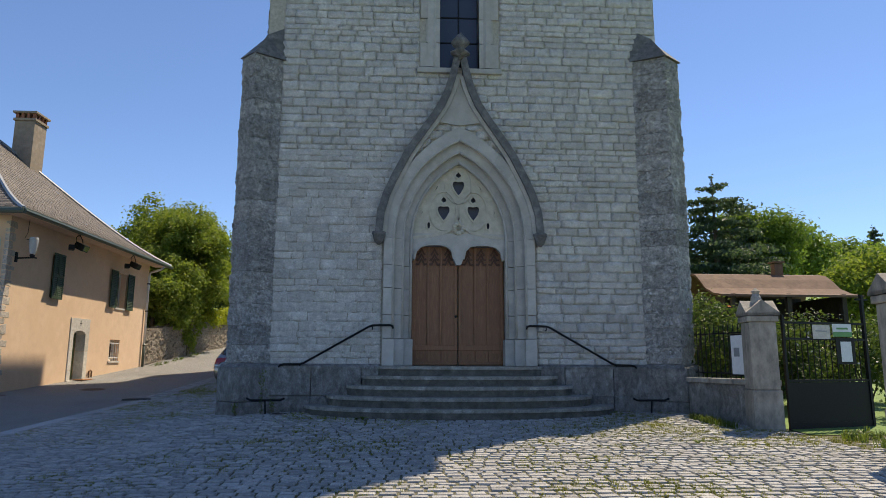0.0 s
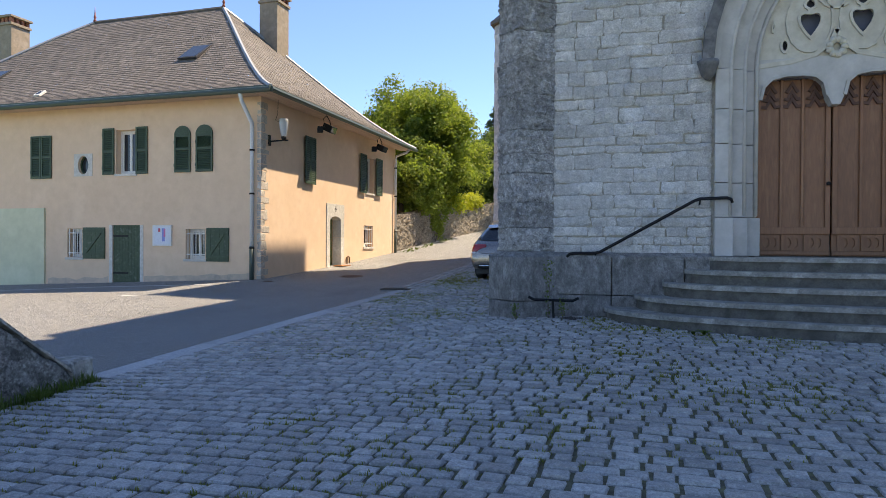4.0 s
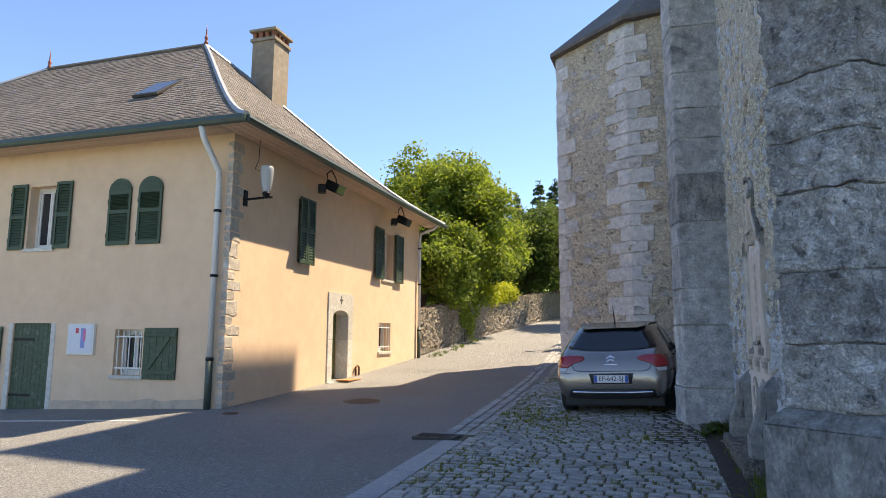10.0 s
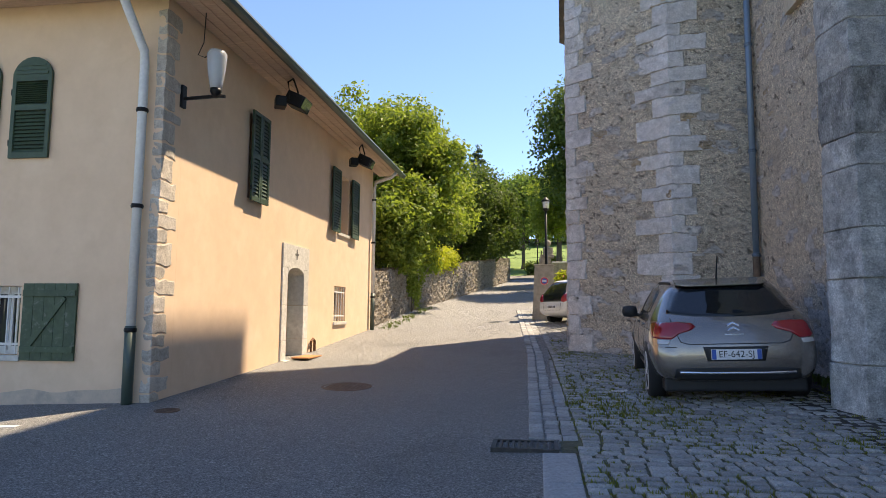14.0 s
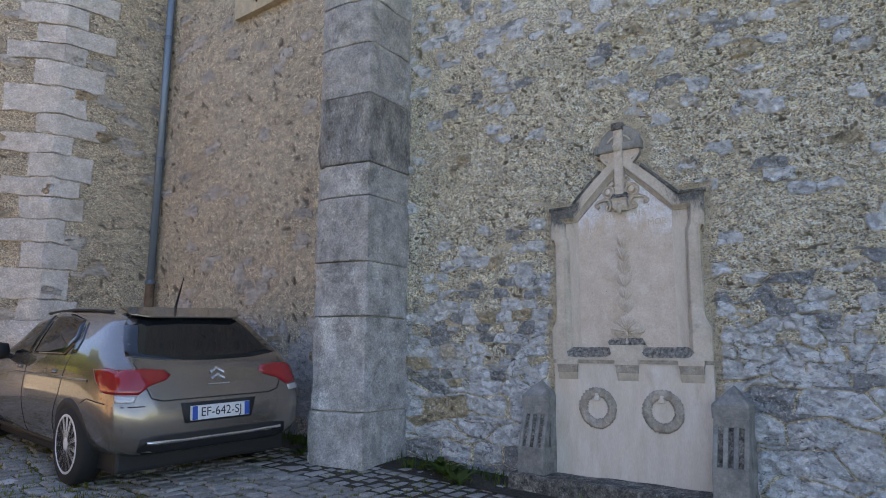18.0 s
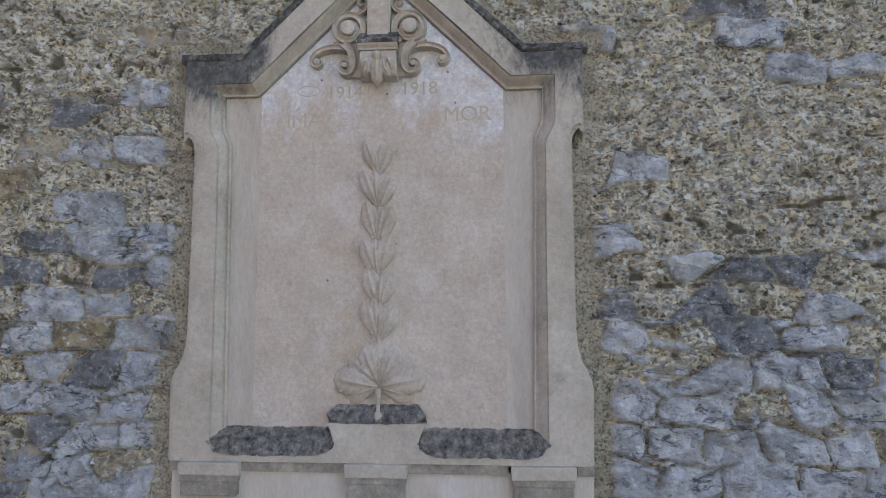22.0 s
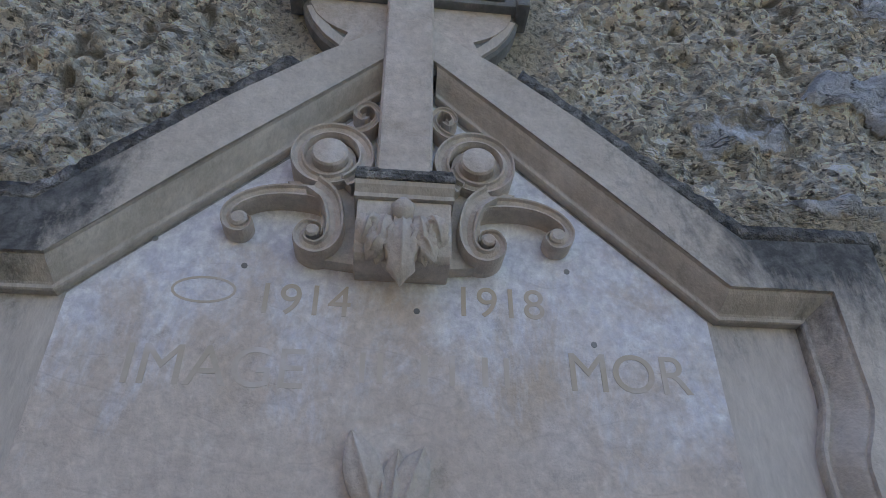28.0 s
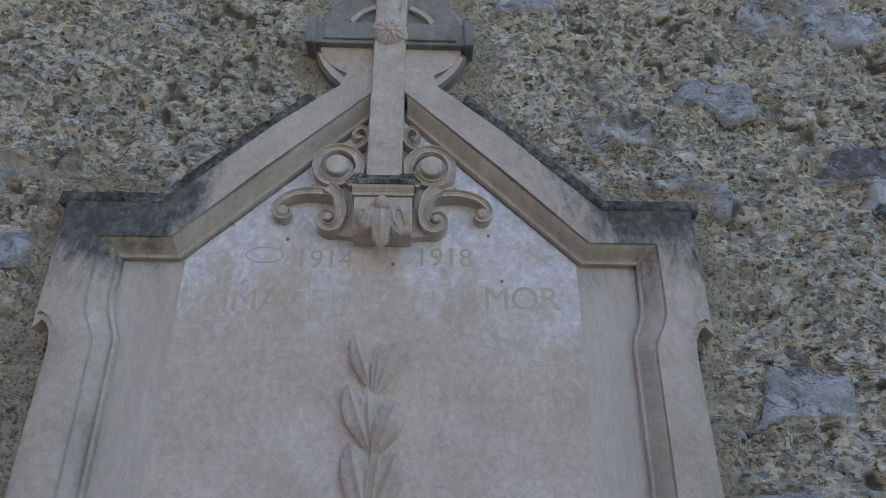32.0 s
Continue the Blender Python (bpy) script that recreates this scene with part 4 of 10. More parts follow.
# corner buttresses, course by course
def corner_buttress(s, z_top, seed):
    rng = random.Random(seed)
    poly = [(-3.7, 12.47), (-4.2, 12.13), (-4.54, 12.44), (-4.12, 12.92)]
    low = [(-3.62, 12.36), (-4.22, 12.0), (-4.66, 12.4), (-4.2, 13.0)]
    flip = (lambda p: p) if s < 0 else (lambda p: (3.74 - (p[0] + 3.7) * 1.22, p[1]))
    core = bmesh.new()
    prism(core, [flip((-4.15 + (x + 4.15) * 0.93, 12.5 + (y - 12.5) * 0.93)) for x, y in poly], -0.1, z_top)
    body = part("corner_buttress", core, M_PLINTH, church, "diagonal corner buttress of large stained blocks")
    for z0, z1 in ((-0.1, 0.58), (0.59, 1.22)):
        bm = bmesh.new()
        prism(bm, [flip(p) for p in low], z0, z1, None, 0.015)
        part("plinth_block", bm, M_PLINTH, body)
    bm = bmesh.new()
    lo = [bm.verts.new((*flip(p), 1.222)) for p in low]
    hi = [bm.verts.new((*flip(p), 1.3)) for p in poly]
    for k in range(4):
        bm.faces.new((lo[k], lo[(k + 1) % 4], hi[(k + 1) % 4], hi[k]))
    bm.faces.new(hi)
    part("plinth_coping", bm, M_PLINTH, body)
    z = 1.3
    while z < z_top:
        h = min(rng.uniform(0.28, 0.52), z_top - z)
        if z_top - z - h < 0.15:
            h = z_top - z
        cx, cy = -4.18, 12.5
        g = 1 + rng.uniform(-0.012, 0.03)
        bm = bmesh.new()
        prism(bm, [flip((cx + (x - cx) * g, cy + (y - cy) * g)) for x, y in poly], z + 0.003, z + h - 0.003, None, 0.02)
        bmesh.ops.subdivide_edges(bm, edges=[e for e in bm.edges if e.calc_length() > 0.2], cuts=13, use_grid_fill=True)
        for v in bm.verts:
            rugged = 0.6 + 0.9 * (v.co.x * -s < 4.19)
            v.co += Vector((noise.noise(v.co * 4.1), noise.noise(v.co * 4.1 + Vector((9, 0, 0))), 0.7 * noise.noise(v.co * 9))) * 0.022
            v.co += Vector((noise.noise(v.co * 15), noise.noise(v.co * 15 + Vector((9, 0, 0))), 0.3 * noise.noise(v.co * 31))) * 0.016 * rugged
            v.co += Vector((noise.noise(v.co * 37), noise.noise(v.co * 37 + Vector((9, 0, 0))), 0.0)) * 0.008 * rugged
        part("block", bm, M_BUTT, body)
        z += h
    bm = bmesh.new()
    lo = [bm.verts.new((*flip((-4.18 + (x + 4.18) * 1.14, 12.5 + (y - 12.5) * 1.14)), z_top)) for x, y in poly]
    hi = [bm.verts.new((*flip(p), z_top + dz)) for p, dz in (((-3.7, 12.5), 0.75), ((-4.05, 12.42), 0.55), ((-4.08, 12.52), 0.55), ((-4.1, 12.9), 0.75))]
    for k in range(4):
        bm.faces.new((lo[k], lo[(k + 1) % 4], hi[(k + 1) % 4], hi[k]))
    bm.faces.new(hi)
    bm.faces.new(list(reversed(lo)))
    part("weathering", bm, M_HOOD, body, "sloped weathered capping")


corner_buttress(-1, 7.55, 3)
corner_buttress(1, 7.75, 4)

# entrance steps, five treads
def tread(k):
    w, d = ((2.95, 1.47), (2.54, 1.27), (2.18, 0.98), (1.9, 0.72), (1.6, 0.46))[k]
    pts = [(w * math.cos(a), FY - 0.06 - d * math.sin(a) ** 0.9) for a in (math.pi / 2 * i / 12 for i in range(13))]
    return [(w + 0.01, FY - 0.05)] + pts + [(-x, y) for x, y in reversed(pts[:-1])] + [(-w - 0.01, FY - 0.05)]


steps = thing("entrance_steps", (0, 11.6, 0.35), "five worn mossy stone steps with curved fronts before the portal", "steps")
for k in range(5):
    z = 0.53 + 0.18 * k
    bm = bmesh.new()
    prism(bm, list(reversed(tread(k))), z - 0.19 if k else 0.05, z - 0.06)
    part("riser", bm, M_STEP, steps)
    bm = bmesh.new()
    prism(bm, list(reversed([(x * 1.012, y - 0.03 if y < FY - 0.3 else y) for x, y in tread(k)])), z - 0.058, z, None, 0.014)
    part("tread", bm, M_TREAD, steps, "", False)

# hand rails and boot scrapers
for s in (-1, 1):
    rail = thing("handrail", (s * 2.4, FY - 0.1, 1.3), "black iron handrail fixed to the facade beside the steps", "handrail", "handrails of the portal")
    bm = bmesh.new()
    y = FY - 0.12
    tube(bm, [(s * 3.5, y, 1.22), (s * 3.46, y, 1.262), (s * 3.4, y, 1.275), (s * 3.1, y, 1.28), (s * 3.03, y, 1.3), (s * 1.8, y, 2.0), (s * 1.72, y, 2.03), (s * 1.38, y, 2.04), (s * 1.33, y, 2.02), (s * 1.315, y, 1.97)], 0.022, 8)
    part("bar", bm, M_IRON, rail, "", True)
    for x, z in ((3.1, 1.28), (1.72, 2.02)):
        bm = bmesh.new()
        tube(bm, [(s * x, y, z - 0.01), (s * x, y + 0.03, z - 0.06), (s * x, FY + 0.02, z - 0.06)], 0.012, 6)
        part("bracket", bm, M_IRON, rail)
    scraper = thing("boot_scraper", (s * 3.65, 12.05, 0.4), "black iron boot scraper standing by the plinth", "boot scraper", "boot scrapers")
    bm = bmesh.new()
    tube(bm, [(s * 3.3, 12.02, 0.66), (s * 3.38, 12.02, 0.62), (s * 3.92, 12.02, 0.62), (s * 4.0, 12.02, 0.66)], 0.022, 6)
    part("blade", bm, M_IRON, scraper)
    bm = bmesh.new()
    tube(bm, [(s * 3.64, 12.02, 0.3), (s * 3.66, 12.02, 0.61)], 0.017, 6)
    part("post", bm, M_IRON, scraper)

# north wall: rendered rubble, laid bare towards the foot
def cover_low(u, z):
    return np.clip(1.2 - 0.95 * np.clip(z - 1.2, 0, 1.2), 0.17, 1.0) + 0.5 * (value_noise(u * 1.1, z * 1.3, 40) - 0.5)


def memorial_gap(u, z):
    """Distance outside the memorial's outline on the wall, below zero behind it."""
    off = np.abs(u - 15.955)
    side = np.maximum(off - np.where(z < 1.78, 0.61, np.where(z < 2.44, 0.575, 0.605)), z - 2.7)
    gable = np.maximum((z - 3.1 + off) * 0.7, off - 0.42)
    disc = np.sqrt(off ** 2 + (z - 3.166) ** 2) - 0.165
    return np.minimum(np.minimum(side, gable), disc)


def cover_thin(u, z):
    return np.clip(0.7 - 0.25 * (z - 0.4), 0.1, 0.65)


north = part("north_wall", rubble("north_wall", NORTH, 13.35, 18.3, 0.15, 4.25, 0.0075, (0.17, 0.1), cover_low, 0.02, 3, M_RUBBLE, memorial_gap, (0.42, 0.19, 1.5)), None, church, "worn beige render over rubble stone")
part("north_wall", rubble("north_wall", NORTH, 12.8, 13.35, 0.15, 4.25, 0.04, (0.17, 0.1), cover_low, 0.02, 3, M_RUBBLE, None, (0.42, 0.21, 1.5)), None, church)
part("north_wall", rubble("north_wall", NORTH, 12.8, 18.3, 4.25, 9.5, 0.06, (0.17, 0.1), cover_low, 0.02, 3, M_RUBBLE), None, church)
part("north_wall", rubble("north_wall", NORTH, 18.3, 23.3, 0.15, 9.5, 0.06, (0.3, 0.16), cover_thin, 0.03, 9, M_RUBBLE_TAN, None, (0.4, 0.2, 1.3)), None, church)

# buttress on the north wall
B2 = [(WX + 0.02, 18.18), (-4.76, 18.14), (-4.86, 18.62), (-4.84, 18.74), (WX + 0.02, 18.78)]
bm = bmesh.new()
prism(bm, [(WX + (x - WX) * 0.93, 18.46 + (y - 18.46) * 0.93) for x, y in B2], 0.0, 9.0)
b2 = part("side_buttress", bm, M_MORTAR, church, "slim buttress of large limestone blocks")
M_BLACKENED = surface("blackened_block", (0.46, 0.445, 0.43), (0.18, 0.176, 0.17), (0.72, 0.7, 0.68), big=1.4, small=6, grain=110, grit=0.5, crag=0.5, stain=(0.07, 0.07, 0.068), stain_scale=2.0, stain_amount=0.95, bump=0.9, depth=0.025, vary=0, scale3=(1, 1, 0.6), cells=(80, 0.14))
M_PALE = surface("pale_block", (0.8, 0.755, 0.73), (0.54, 0.51, 0.49), (0.9, 0.865, 0.84), big=0.8, small=9, grain=110, bump=0.7, depth=0.016, crag=0.25, grit=0.35, vary=0.07, stain=(0.27, 0.25, 0.235), stain_scale=2.1, stain_amount=0.65, cells=(80, 0.14))
M_SIDE = surface("mottled_buttress_block", (0.64, 0.625, 0.61), (0.36, 0.355, 0.35), (0.86, 0.845, 0.83), big=0.9, small=7, grain=110, bump=0.9, depth=0.02, crag=0.4, grit=0.4, vary=0.09, stain=(0.08, 0.082, 0.078), stain_scale=1.25, stain_amount=0.92, cells=(80, 0.14))
for z0, z1, mat_, g in ((0.1, 1.0, M_SIDE, 1.03), (1.01, 1.85, M_SIDE, 1.0), (1.86, 2.36, M_SIDE, 1.0), (2.365, 2.98, M_SIDE, 1.004), (2.985, 3.3, M_SIDE, 0.998), (3.305, 3.98, M_BLACKENED, 1.006), (3.985, 4.5, M_SIDE, 1.0), (4.505, 4.95, M_SIDE, 1.004), (4.96, 5.5, M_SIDE, 1.0), (5.51, 6.2, M_SIDE, 1.0), (6.21, 7.0, M_SIDE, 1.01), (7.01, 9.0, M_BUTT, 1.0)):
    bm = bmesh.new()
    prism(bm, [(WX + (x - WX) * g, 18.46 + (y - 18.46) * g) for x, y in B2], z0, z1 - 0.002, None, 0.016)
    bmesh.ops.subdivide_edges(bm, edges=[e for e in bm.edges if e.calc_length() > 0.15], cuts=6, use_grid_fill=True)
    for v in bm.verts:
        v.co += Vector((noise.noise(v.co * 4.1), noise.noise(v.co * 4.1 + Vector((9, 0, 0))), 0)) * 0.02 + Vector((noise.noise(v.co * 13), noise.noise(v.co * 13 + Vector((9, 0, 0))), 0.5 * noise.noise(v.co * 11))) * 0.014
    part("block", bm, mat_, b2)

# chapel with quoined corners
CH = [(-3.95, 23.02), (-5.5, 23.28), (-7.26, 24.78), (-7.12, 28.7), (-5.5, 30.5), (-4.0, 30.5)]
bm = bmesh.new()
prism(bm, [(x * 0.995, y + 0.02) for x, y in CH], 0.0, 8.9)
chapel = part("chapel", bm, M_MORTAR, church, "polygonal chapel of rendered rubble with pale quoins")
for (ax, ay), (bx, by), step in ((CH[0], CH[1], 0.045), (CH[1], CH[2], 0.045), (CH[2], CH[3], 0.07)):
    along = Vector((bx - ax, by - ay, 0))
    out = Vector((along.y, -along.x, 0)) * (1 if True else -1)
    if out.dot(Vector((ax + 4, ay - 27, 0))) < 0:
        out = -out
    fr = axes((ax, ay, 0), along, out)
    part("chapel_face", rubble("chapel_face", fr, 0, along.length, 0.2, 8.9, step, (0.3, 0.17), cover_thin, 0.04, 15 + int(ax * 3), M_RUBBLE_TAN), None, chapel)
rng = random.Random(21)
for k, i in ((1, 0), (2, 1)):
    p, a, b = Vector(CH[k]), (Vector(CH[k - 1]) - Vector(CH[k])).normalized(), (Vector(CH[k + 1]) - Vector(CH[k])).normalized()
    z, n_ = 0.35, 0
    while z < 8.7:
        h = rng.uniform(0.24, 0.4)
        la, lb = (0.55, 0.3) if n_ % 2 else (0.3, 0.6)
        la, lb = la * rng.uniform(0.7, 1.2), lb * rng.uniform(0.8, 1.25)
        o = (-(a + b)).normalized() * 0.035
        bm = bmesh.new()
        prism(bm, [tuple(p + o), tuple(p + a * la + o * 0.75), tuple(p + a * la - o * 3), tuple(p + b * lb - o * 3), tuple(p + b * lb + o * 0.75)], z + 0.008, z + h - 0.008, None, 0.012)
        bmesh.ops.subdivide_edges(bm, edges=[e for e in bm.edges if e.calc_length() > 0.12], cuts=3, use_grid_fill=True)
        for v in bm.verts:
            v.co += Vector((noise.noise(v.co * 5), noise.noise(v.co * 5 + Vector((9, 0, 0))), 1.6 * noise.noise(v.co * 9))) * 0.022
        part("quoin", bm, M_PALE, chapel)
        z += h
        n_ += 1
bm = bmesh.new()
cx, cy = -4.6, 26.7
lo = [bm.verts.new((cx + (x - cx) * 1.06, cy + (y - cy) * 1.05, 8.9)) for x, y in CH]
hi = [bm.verts.new((cx + (x - cx) * 1.06, cy + (y - cy) * 1.05, 9.0)) for x, y in CH]
top = bm.verts.new((-3.9, 26.7, 12.5))
for k in range(len(CH)):
    j = (k + 1) % len(CH)
    bm.faces.new((lo[k], lo[j], hi[j], hi[k]))
    bm.faces.new((hi[k], hi[j], top))
bm.faces.new(list(reversed(lo)))
part("chapel_roof", bm, M_SLATE, chapel)
# downpipe and barred window of the nave
pipe = thing("downpipe", (-4.28, 22.9, 0.7), "blue-grey zinc downpipe with a rusty iron foot in the church corner", "downpipe")
bm = bmesh.new()
tube(bm, [(-4.22, 22.93, 2.45), (-4.22, 22.93, 9.0)], 0.055, 10)
part("pipe", bm, plain("blue_zinc", (0.2, 0.27, 0.36), 0.45, 0.3), pipe, "", True)
bm = bmesh.new()
tube(bm, [(-4.22, 22.93, 0.6), (-4.22, 22.93, 2.5)], 0.062, 10)
part("foot", bm, surface("rusty_iron", (0.2, 0.13, 0.08), (0.1, 0.06, 0.04), (0.28, 0.2, 0.13), small=12, vary=0), pipe, "rusty cast iron foot", True)
for z in (2.5, 4.3, 6.2):
    bm = bmesh.new()
    lathe(bm, [(0.066, -0.03), (0.072, 0), (0.066, 0.03)], (-4.22, 22.93, z), 10)
    part("collar", bm, plain("blue_zinc_dark", (0.14, 0.19, 0.26), 0.45, 0.3), pipe)
sidewin = thing("nave_window", (WX, 20.6, 6.0), "tall barred nave window in a beige stone reveal", "window")
part("reveal", boxed(-4.22, -4.1, 20.15, 21.25, 5.95, 9.6), surface("beige_reveal", (0.5, 0.43, 0.32), (0.4, 0.34, 0.25), (0.58, 0.5, 0.38), vary=0), sidewin)
part("pane", boxed(-4.225, -4.222, 20.2, 20.85, 6.1, 9.5), M_GLASS, sidewin)
for k in range(6):
    part("bar", boxed(-4.25, -4.23, 20.25 + k * 0.1, 20.265 + k * 0.1, 6.05, 9.5), M_IRON, sidewin)

# ---- war memorial on the north wall ----
MY = 15.955
DS = 0.45
MEM = axes((WX, MY, 0), (0, 1, 0), (-1, 0, 0)) @ Matrix.Diagonal((1, DS, 1, 1))
M_MEM = surface("memorial_limestone", (0.66, 0.565, 0.48), (0.55, 0.46, 0.385), (0.72, 0.66, 0.62), big=2.6, small=8, grain=150, rough=0.8, grit=0.2, bump=0.4, depth=0.004, vary=0, lichen=(2.3, 2.75, (0.62, 0.61, 0.65)), crag=0.24, stain=(0.5, 0.385, 0.26), stain_scale=3.4, stain_amount=0.7)
M_MEMCARVE = surface("memorial_carved_stone", (0.62, 0.535, 0.455), (0.47, 0.395, 0.32), (0.7, 0.64, 0.58), big=3, small=16, grain=160, rough=0.82, grit=0.2, bump=0.45, depth=0.004, vary=0, stain=(0.4, 0.31, 0.22), stain_scale=7, stain_amount=0.6)
M_MEMLOW = surface("memorial_lower_stone", (0.68, 0.61, 0.54), (0.58, 0.51, 0.44), (0.74, 0.71, 0.69), big=1.6, small=6, grain=140, rough=0.82, grit=0.12, bump=0.3, depth=0.003, vary=0, scale3=(1.6, 1.6, 0.45), stain=(0.42, 0.34, 0.26), stain_scale=2.6, stain_amount=0.6)
M_MEMMARGIN = surface("memorial_margin_stone", (0.6, 0.54, 0.47), (0.5, 0.44, 0.375), (0.68, 0.63, 0.57), big=2.6, small=8, grain=150, rough=0.82, grit=0.14, bump=0.35, depth=0.004, vary=0, scale3=(1.5, 1.5, 0.45), lichen=(2.42, 2.78, (0.2, 0.19, 0.175)), stain=(0.46, 0.4, 0.32), stain_scale=5, stain_amount=0.5)
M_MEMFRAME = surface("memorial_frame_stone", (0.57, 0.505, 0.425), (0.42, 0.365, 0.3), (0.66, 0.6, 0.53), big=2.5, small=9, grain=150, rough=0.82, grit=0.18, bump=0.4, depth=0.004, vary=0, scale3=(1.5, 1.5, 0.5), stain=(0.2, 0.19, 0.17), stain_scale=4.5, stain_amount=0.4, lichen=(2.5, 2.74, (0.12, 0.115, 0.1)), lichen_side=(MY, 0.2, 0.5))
M_MEMEDGE = surface("memorial_edge_stone", (0.6, 0.535, 0.455), (0.47, 0.41, 0.34), (0.68, 0.62, 0.55), big=2.5, small=9, grain=150, rough=0.84, grit=0.18, lichen=(2.36, 2.74, (0.075, 0.074, 0.07)), lichen_side=(MY, 0.15, 0.48), bump=0.45, depth=0.005, vary=0, stain=(0.24, 0.22, 0.185), stain_scale=6, stain_amount=0.5)
M_LICHEN = surface("lichen_blackened_stone", (0.22, 0.205, 0.18), (0.06, 0.058, 0.054), (0.44, 0.42, 0.38), grit=0.5, big=4, small=16, grain=120, rough=0.95, bump=0.9, depth=0.012, vary=0, cells=(90, 0.4))
M_PITTED = surface("pitted_sill_stone", (0.5, 0.465, 0.42), (0.1, 0.095, 0.09), (0.62, 0.58, 0.53), grit=0.45, big=5, small=42, grain=200, rough=0.95, bump=1.0, depth=0.012, vary=0)
M_POST = surface("memorial_post_stone", (0.3, 0.29, 0.27), (0.16, 0.16, 0.155), (0.42, 0.41, 0.38), big=3, small=9, grain=110, bump=0.4, depth=0.006, vary=0, grit=0.25, stain=(0.09, 0.09, 0.09), stain_scale=3, stain_amount=0.6)
M_BRACKET = surface("stained_shaded_stone", (0.43, 0.385, 0.33), (0.25, 0.22, 0.185), (0.56, 0.51, 0.45), big=3, small=12, grain=140, rough=0.85, grit=0.3, bump=0.5, depth=0.005, vary=0, stain=(0.1, 0.095, 0.085), stain_scale=6, stain_amount=0.7)
mem = thing("war_memorial", (WX, MY, 0.5), "pale carved limestone war memorial with cross, wreaths and laurel", "war memorial")
part("lower_panel", boxed(WX - DS * 0.05, WX + 0.06, MY - 0.625, MY + 0.618, 0.5, 1.462, bevel=0.004), M_MEMLOW, mem, "plain lower panel")


def both(half):
    """Outline from its right half (local x, z), mirrored."""
    return half + [(-x, z) for x, z in reversed(half) if abs(x) > 1e-6]


SLAB = [(0.0, 1.486), (0.626, 1.486), (0.63, 1.705), (0.624, 1.73), (0.612, 1.755), (0.597, 1.785), (0.588, 1.82), (0.584, 1.87), (0.583, 2.425), (0.588, 2.45), (0.597, 2.465), (0.606, 2.472), (0.62, 2.455), (0.622, 2.716), (0.437, 2.713), (0.342, 2.806), (0.242, 2.906), (0.126, 3.006), (0.0, 3.1)]
INSET = [(0.0, 1.486), (0.616, 1.486), (0.62, 1.7), (0.612, 1.725), (0.6, 1.748), (0.585, 1.78), (0.576, 1.815), (0.572, 1.87), (0.571, 2.428), (0.577, 2.456), (0.59, 2.476), (0.608, 2.485), (0.612, 2.48), (0.612, 2.714), (0.437, 2.711), (0.342, 2.804), (0.242, 2.904), (0.126, 3.004), (0.0, 3.095)]
OPEN = [(0.0, 1.6), (0.145, 1.6), (0.133, 1.575), (0.126, 1.55), (0.126, 1.528), (0.15, 1.513), (0.18, 1.506), (0.44, 1.506), (0.48, 1.515), (0.5, 1.541), (0.504, 2.2), (0.507, 2.425), (0.511, 2.44), (0.525, 2.465), (0.535, 2.49), (0.537, 2.51), (0.538, 2.64), (0.404, 2.64), (0.26, 2.787), (0.04, 2.998), (0.0, 3.03)]
bm = bmesh.new()
plate(bm, both(SLAB), [both(OPEN)], MEM, -0.05, 0.066)
part("frame", bm, M_MEMEDGE, mem, "streaked outer frame blackened at the shoulders")
bm = bmesh.new()
plate(bm, both(INSET), [both(OPEN)], MEM, 0.0662, 0.085)
part("frame_face", bm, M_MEMEDGE, mem)
bm = bmesh.new()
plate(bm, both([(0.0, 1.56), (0.53, 1.56), (0.535, 2.63), (0.4, 2.63), (0.0, 3.02)]), [], MEM, -0.05, 0.0)
part("panel_margin", bm, M_MEMMARGIN, mem, "greyer margin of the panel")
bm = bmesh.new()
plate(bm, both([(0.0, 1.57), (0.382, 1.57), (0.382, 2.607), (0.36, 2.63), (0.0, 2.98)]), [], MEM, -0.02, 0.005)
part("panel", bm, M_MEM, mem, "smooth inscribed panel, paler towards the top")
# moulding sunk between the frame and the panel, mitred at its corners
RUN = [((0.5, 1.541), (0.459, 1.582)), ((0.504, 2.2), (0.47, 2.205)), ((0.507, 2.425), (0.4725, 2.435)), ((0.511, 2.44), (0.475, 2.452)), ((0.525, 2.465), (0.486, 2.478)), ((0.535, 2.49), (0.494, 2.5)), ((0.537, 2.51), (0.4965, 2.52)), ((0.538, 2.64), (0.4985, 2.604)), ((0.404, 2.64), (0.391, 2.604)), ((0.04, 2.998), (0.04, 2.951))]
CYMA = [(0.0, 0.084), (0.03, 0.074), (0.07, 0.071), (0.11, 0.077), (0.2, 0.071), (0.3, 0.062), (0.42, 0.05), (0.55, 0.036), (0.68, 0.024), (0.78, 0.019), (0.84, 0.016), (0.85, 0.034), (0.96, 0.032), (1.0, 0.026), (1.0, -0.02)]
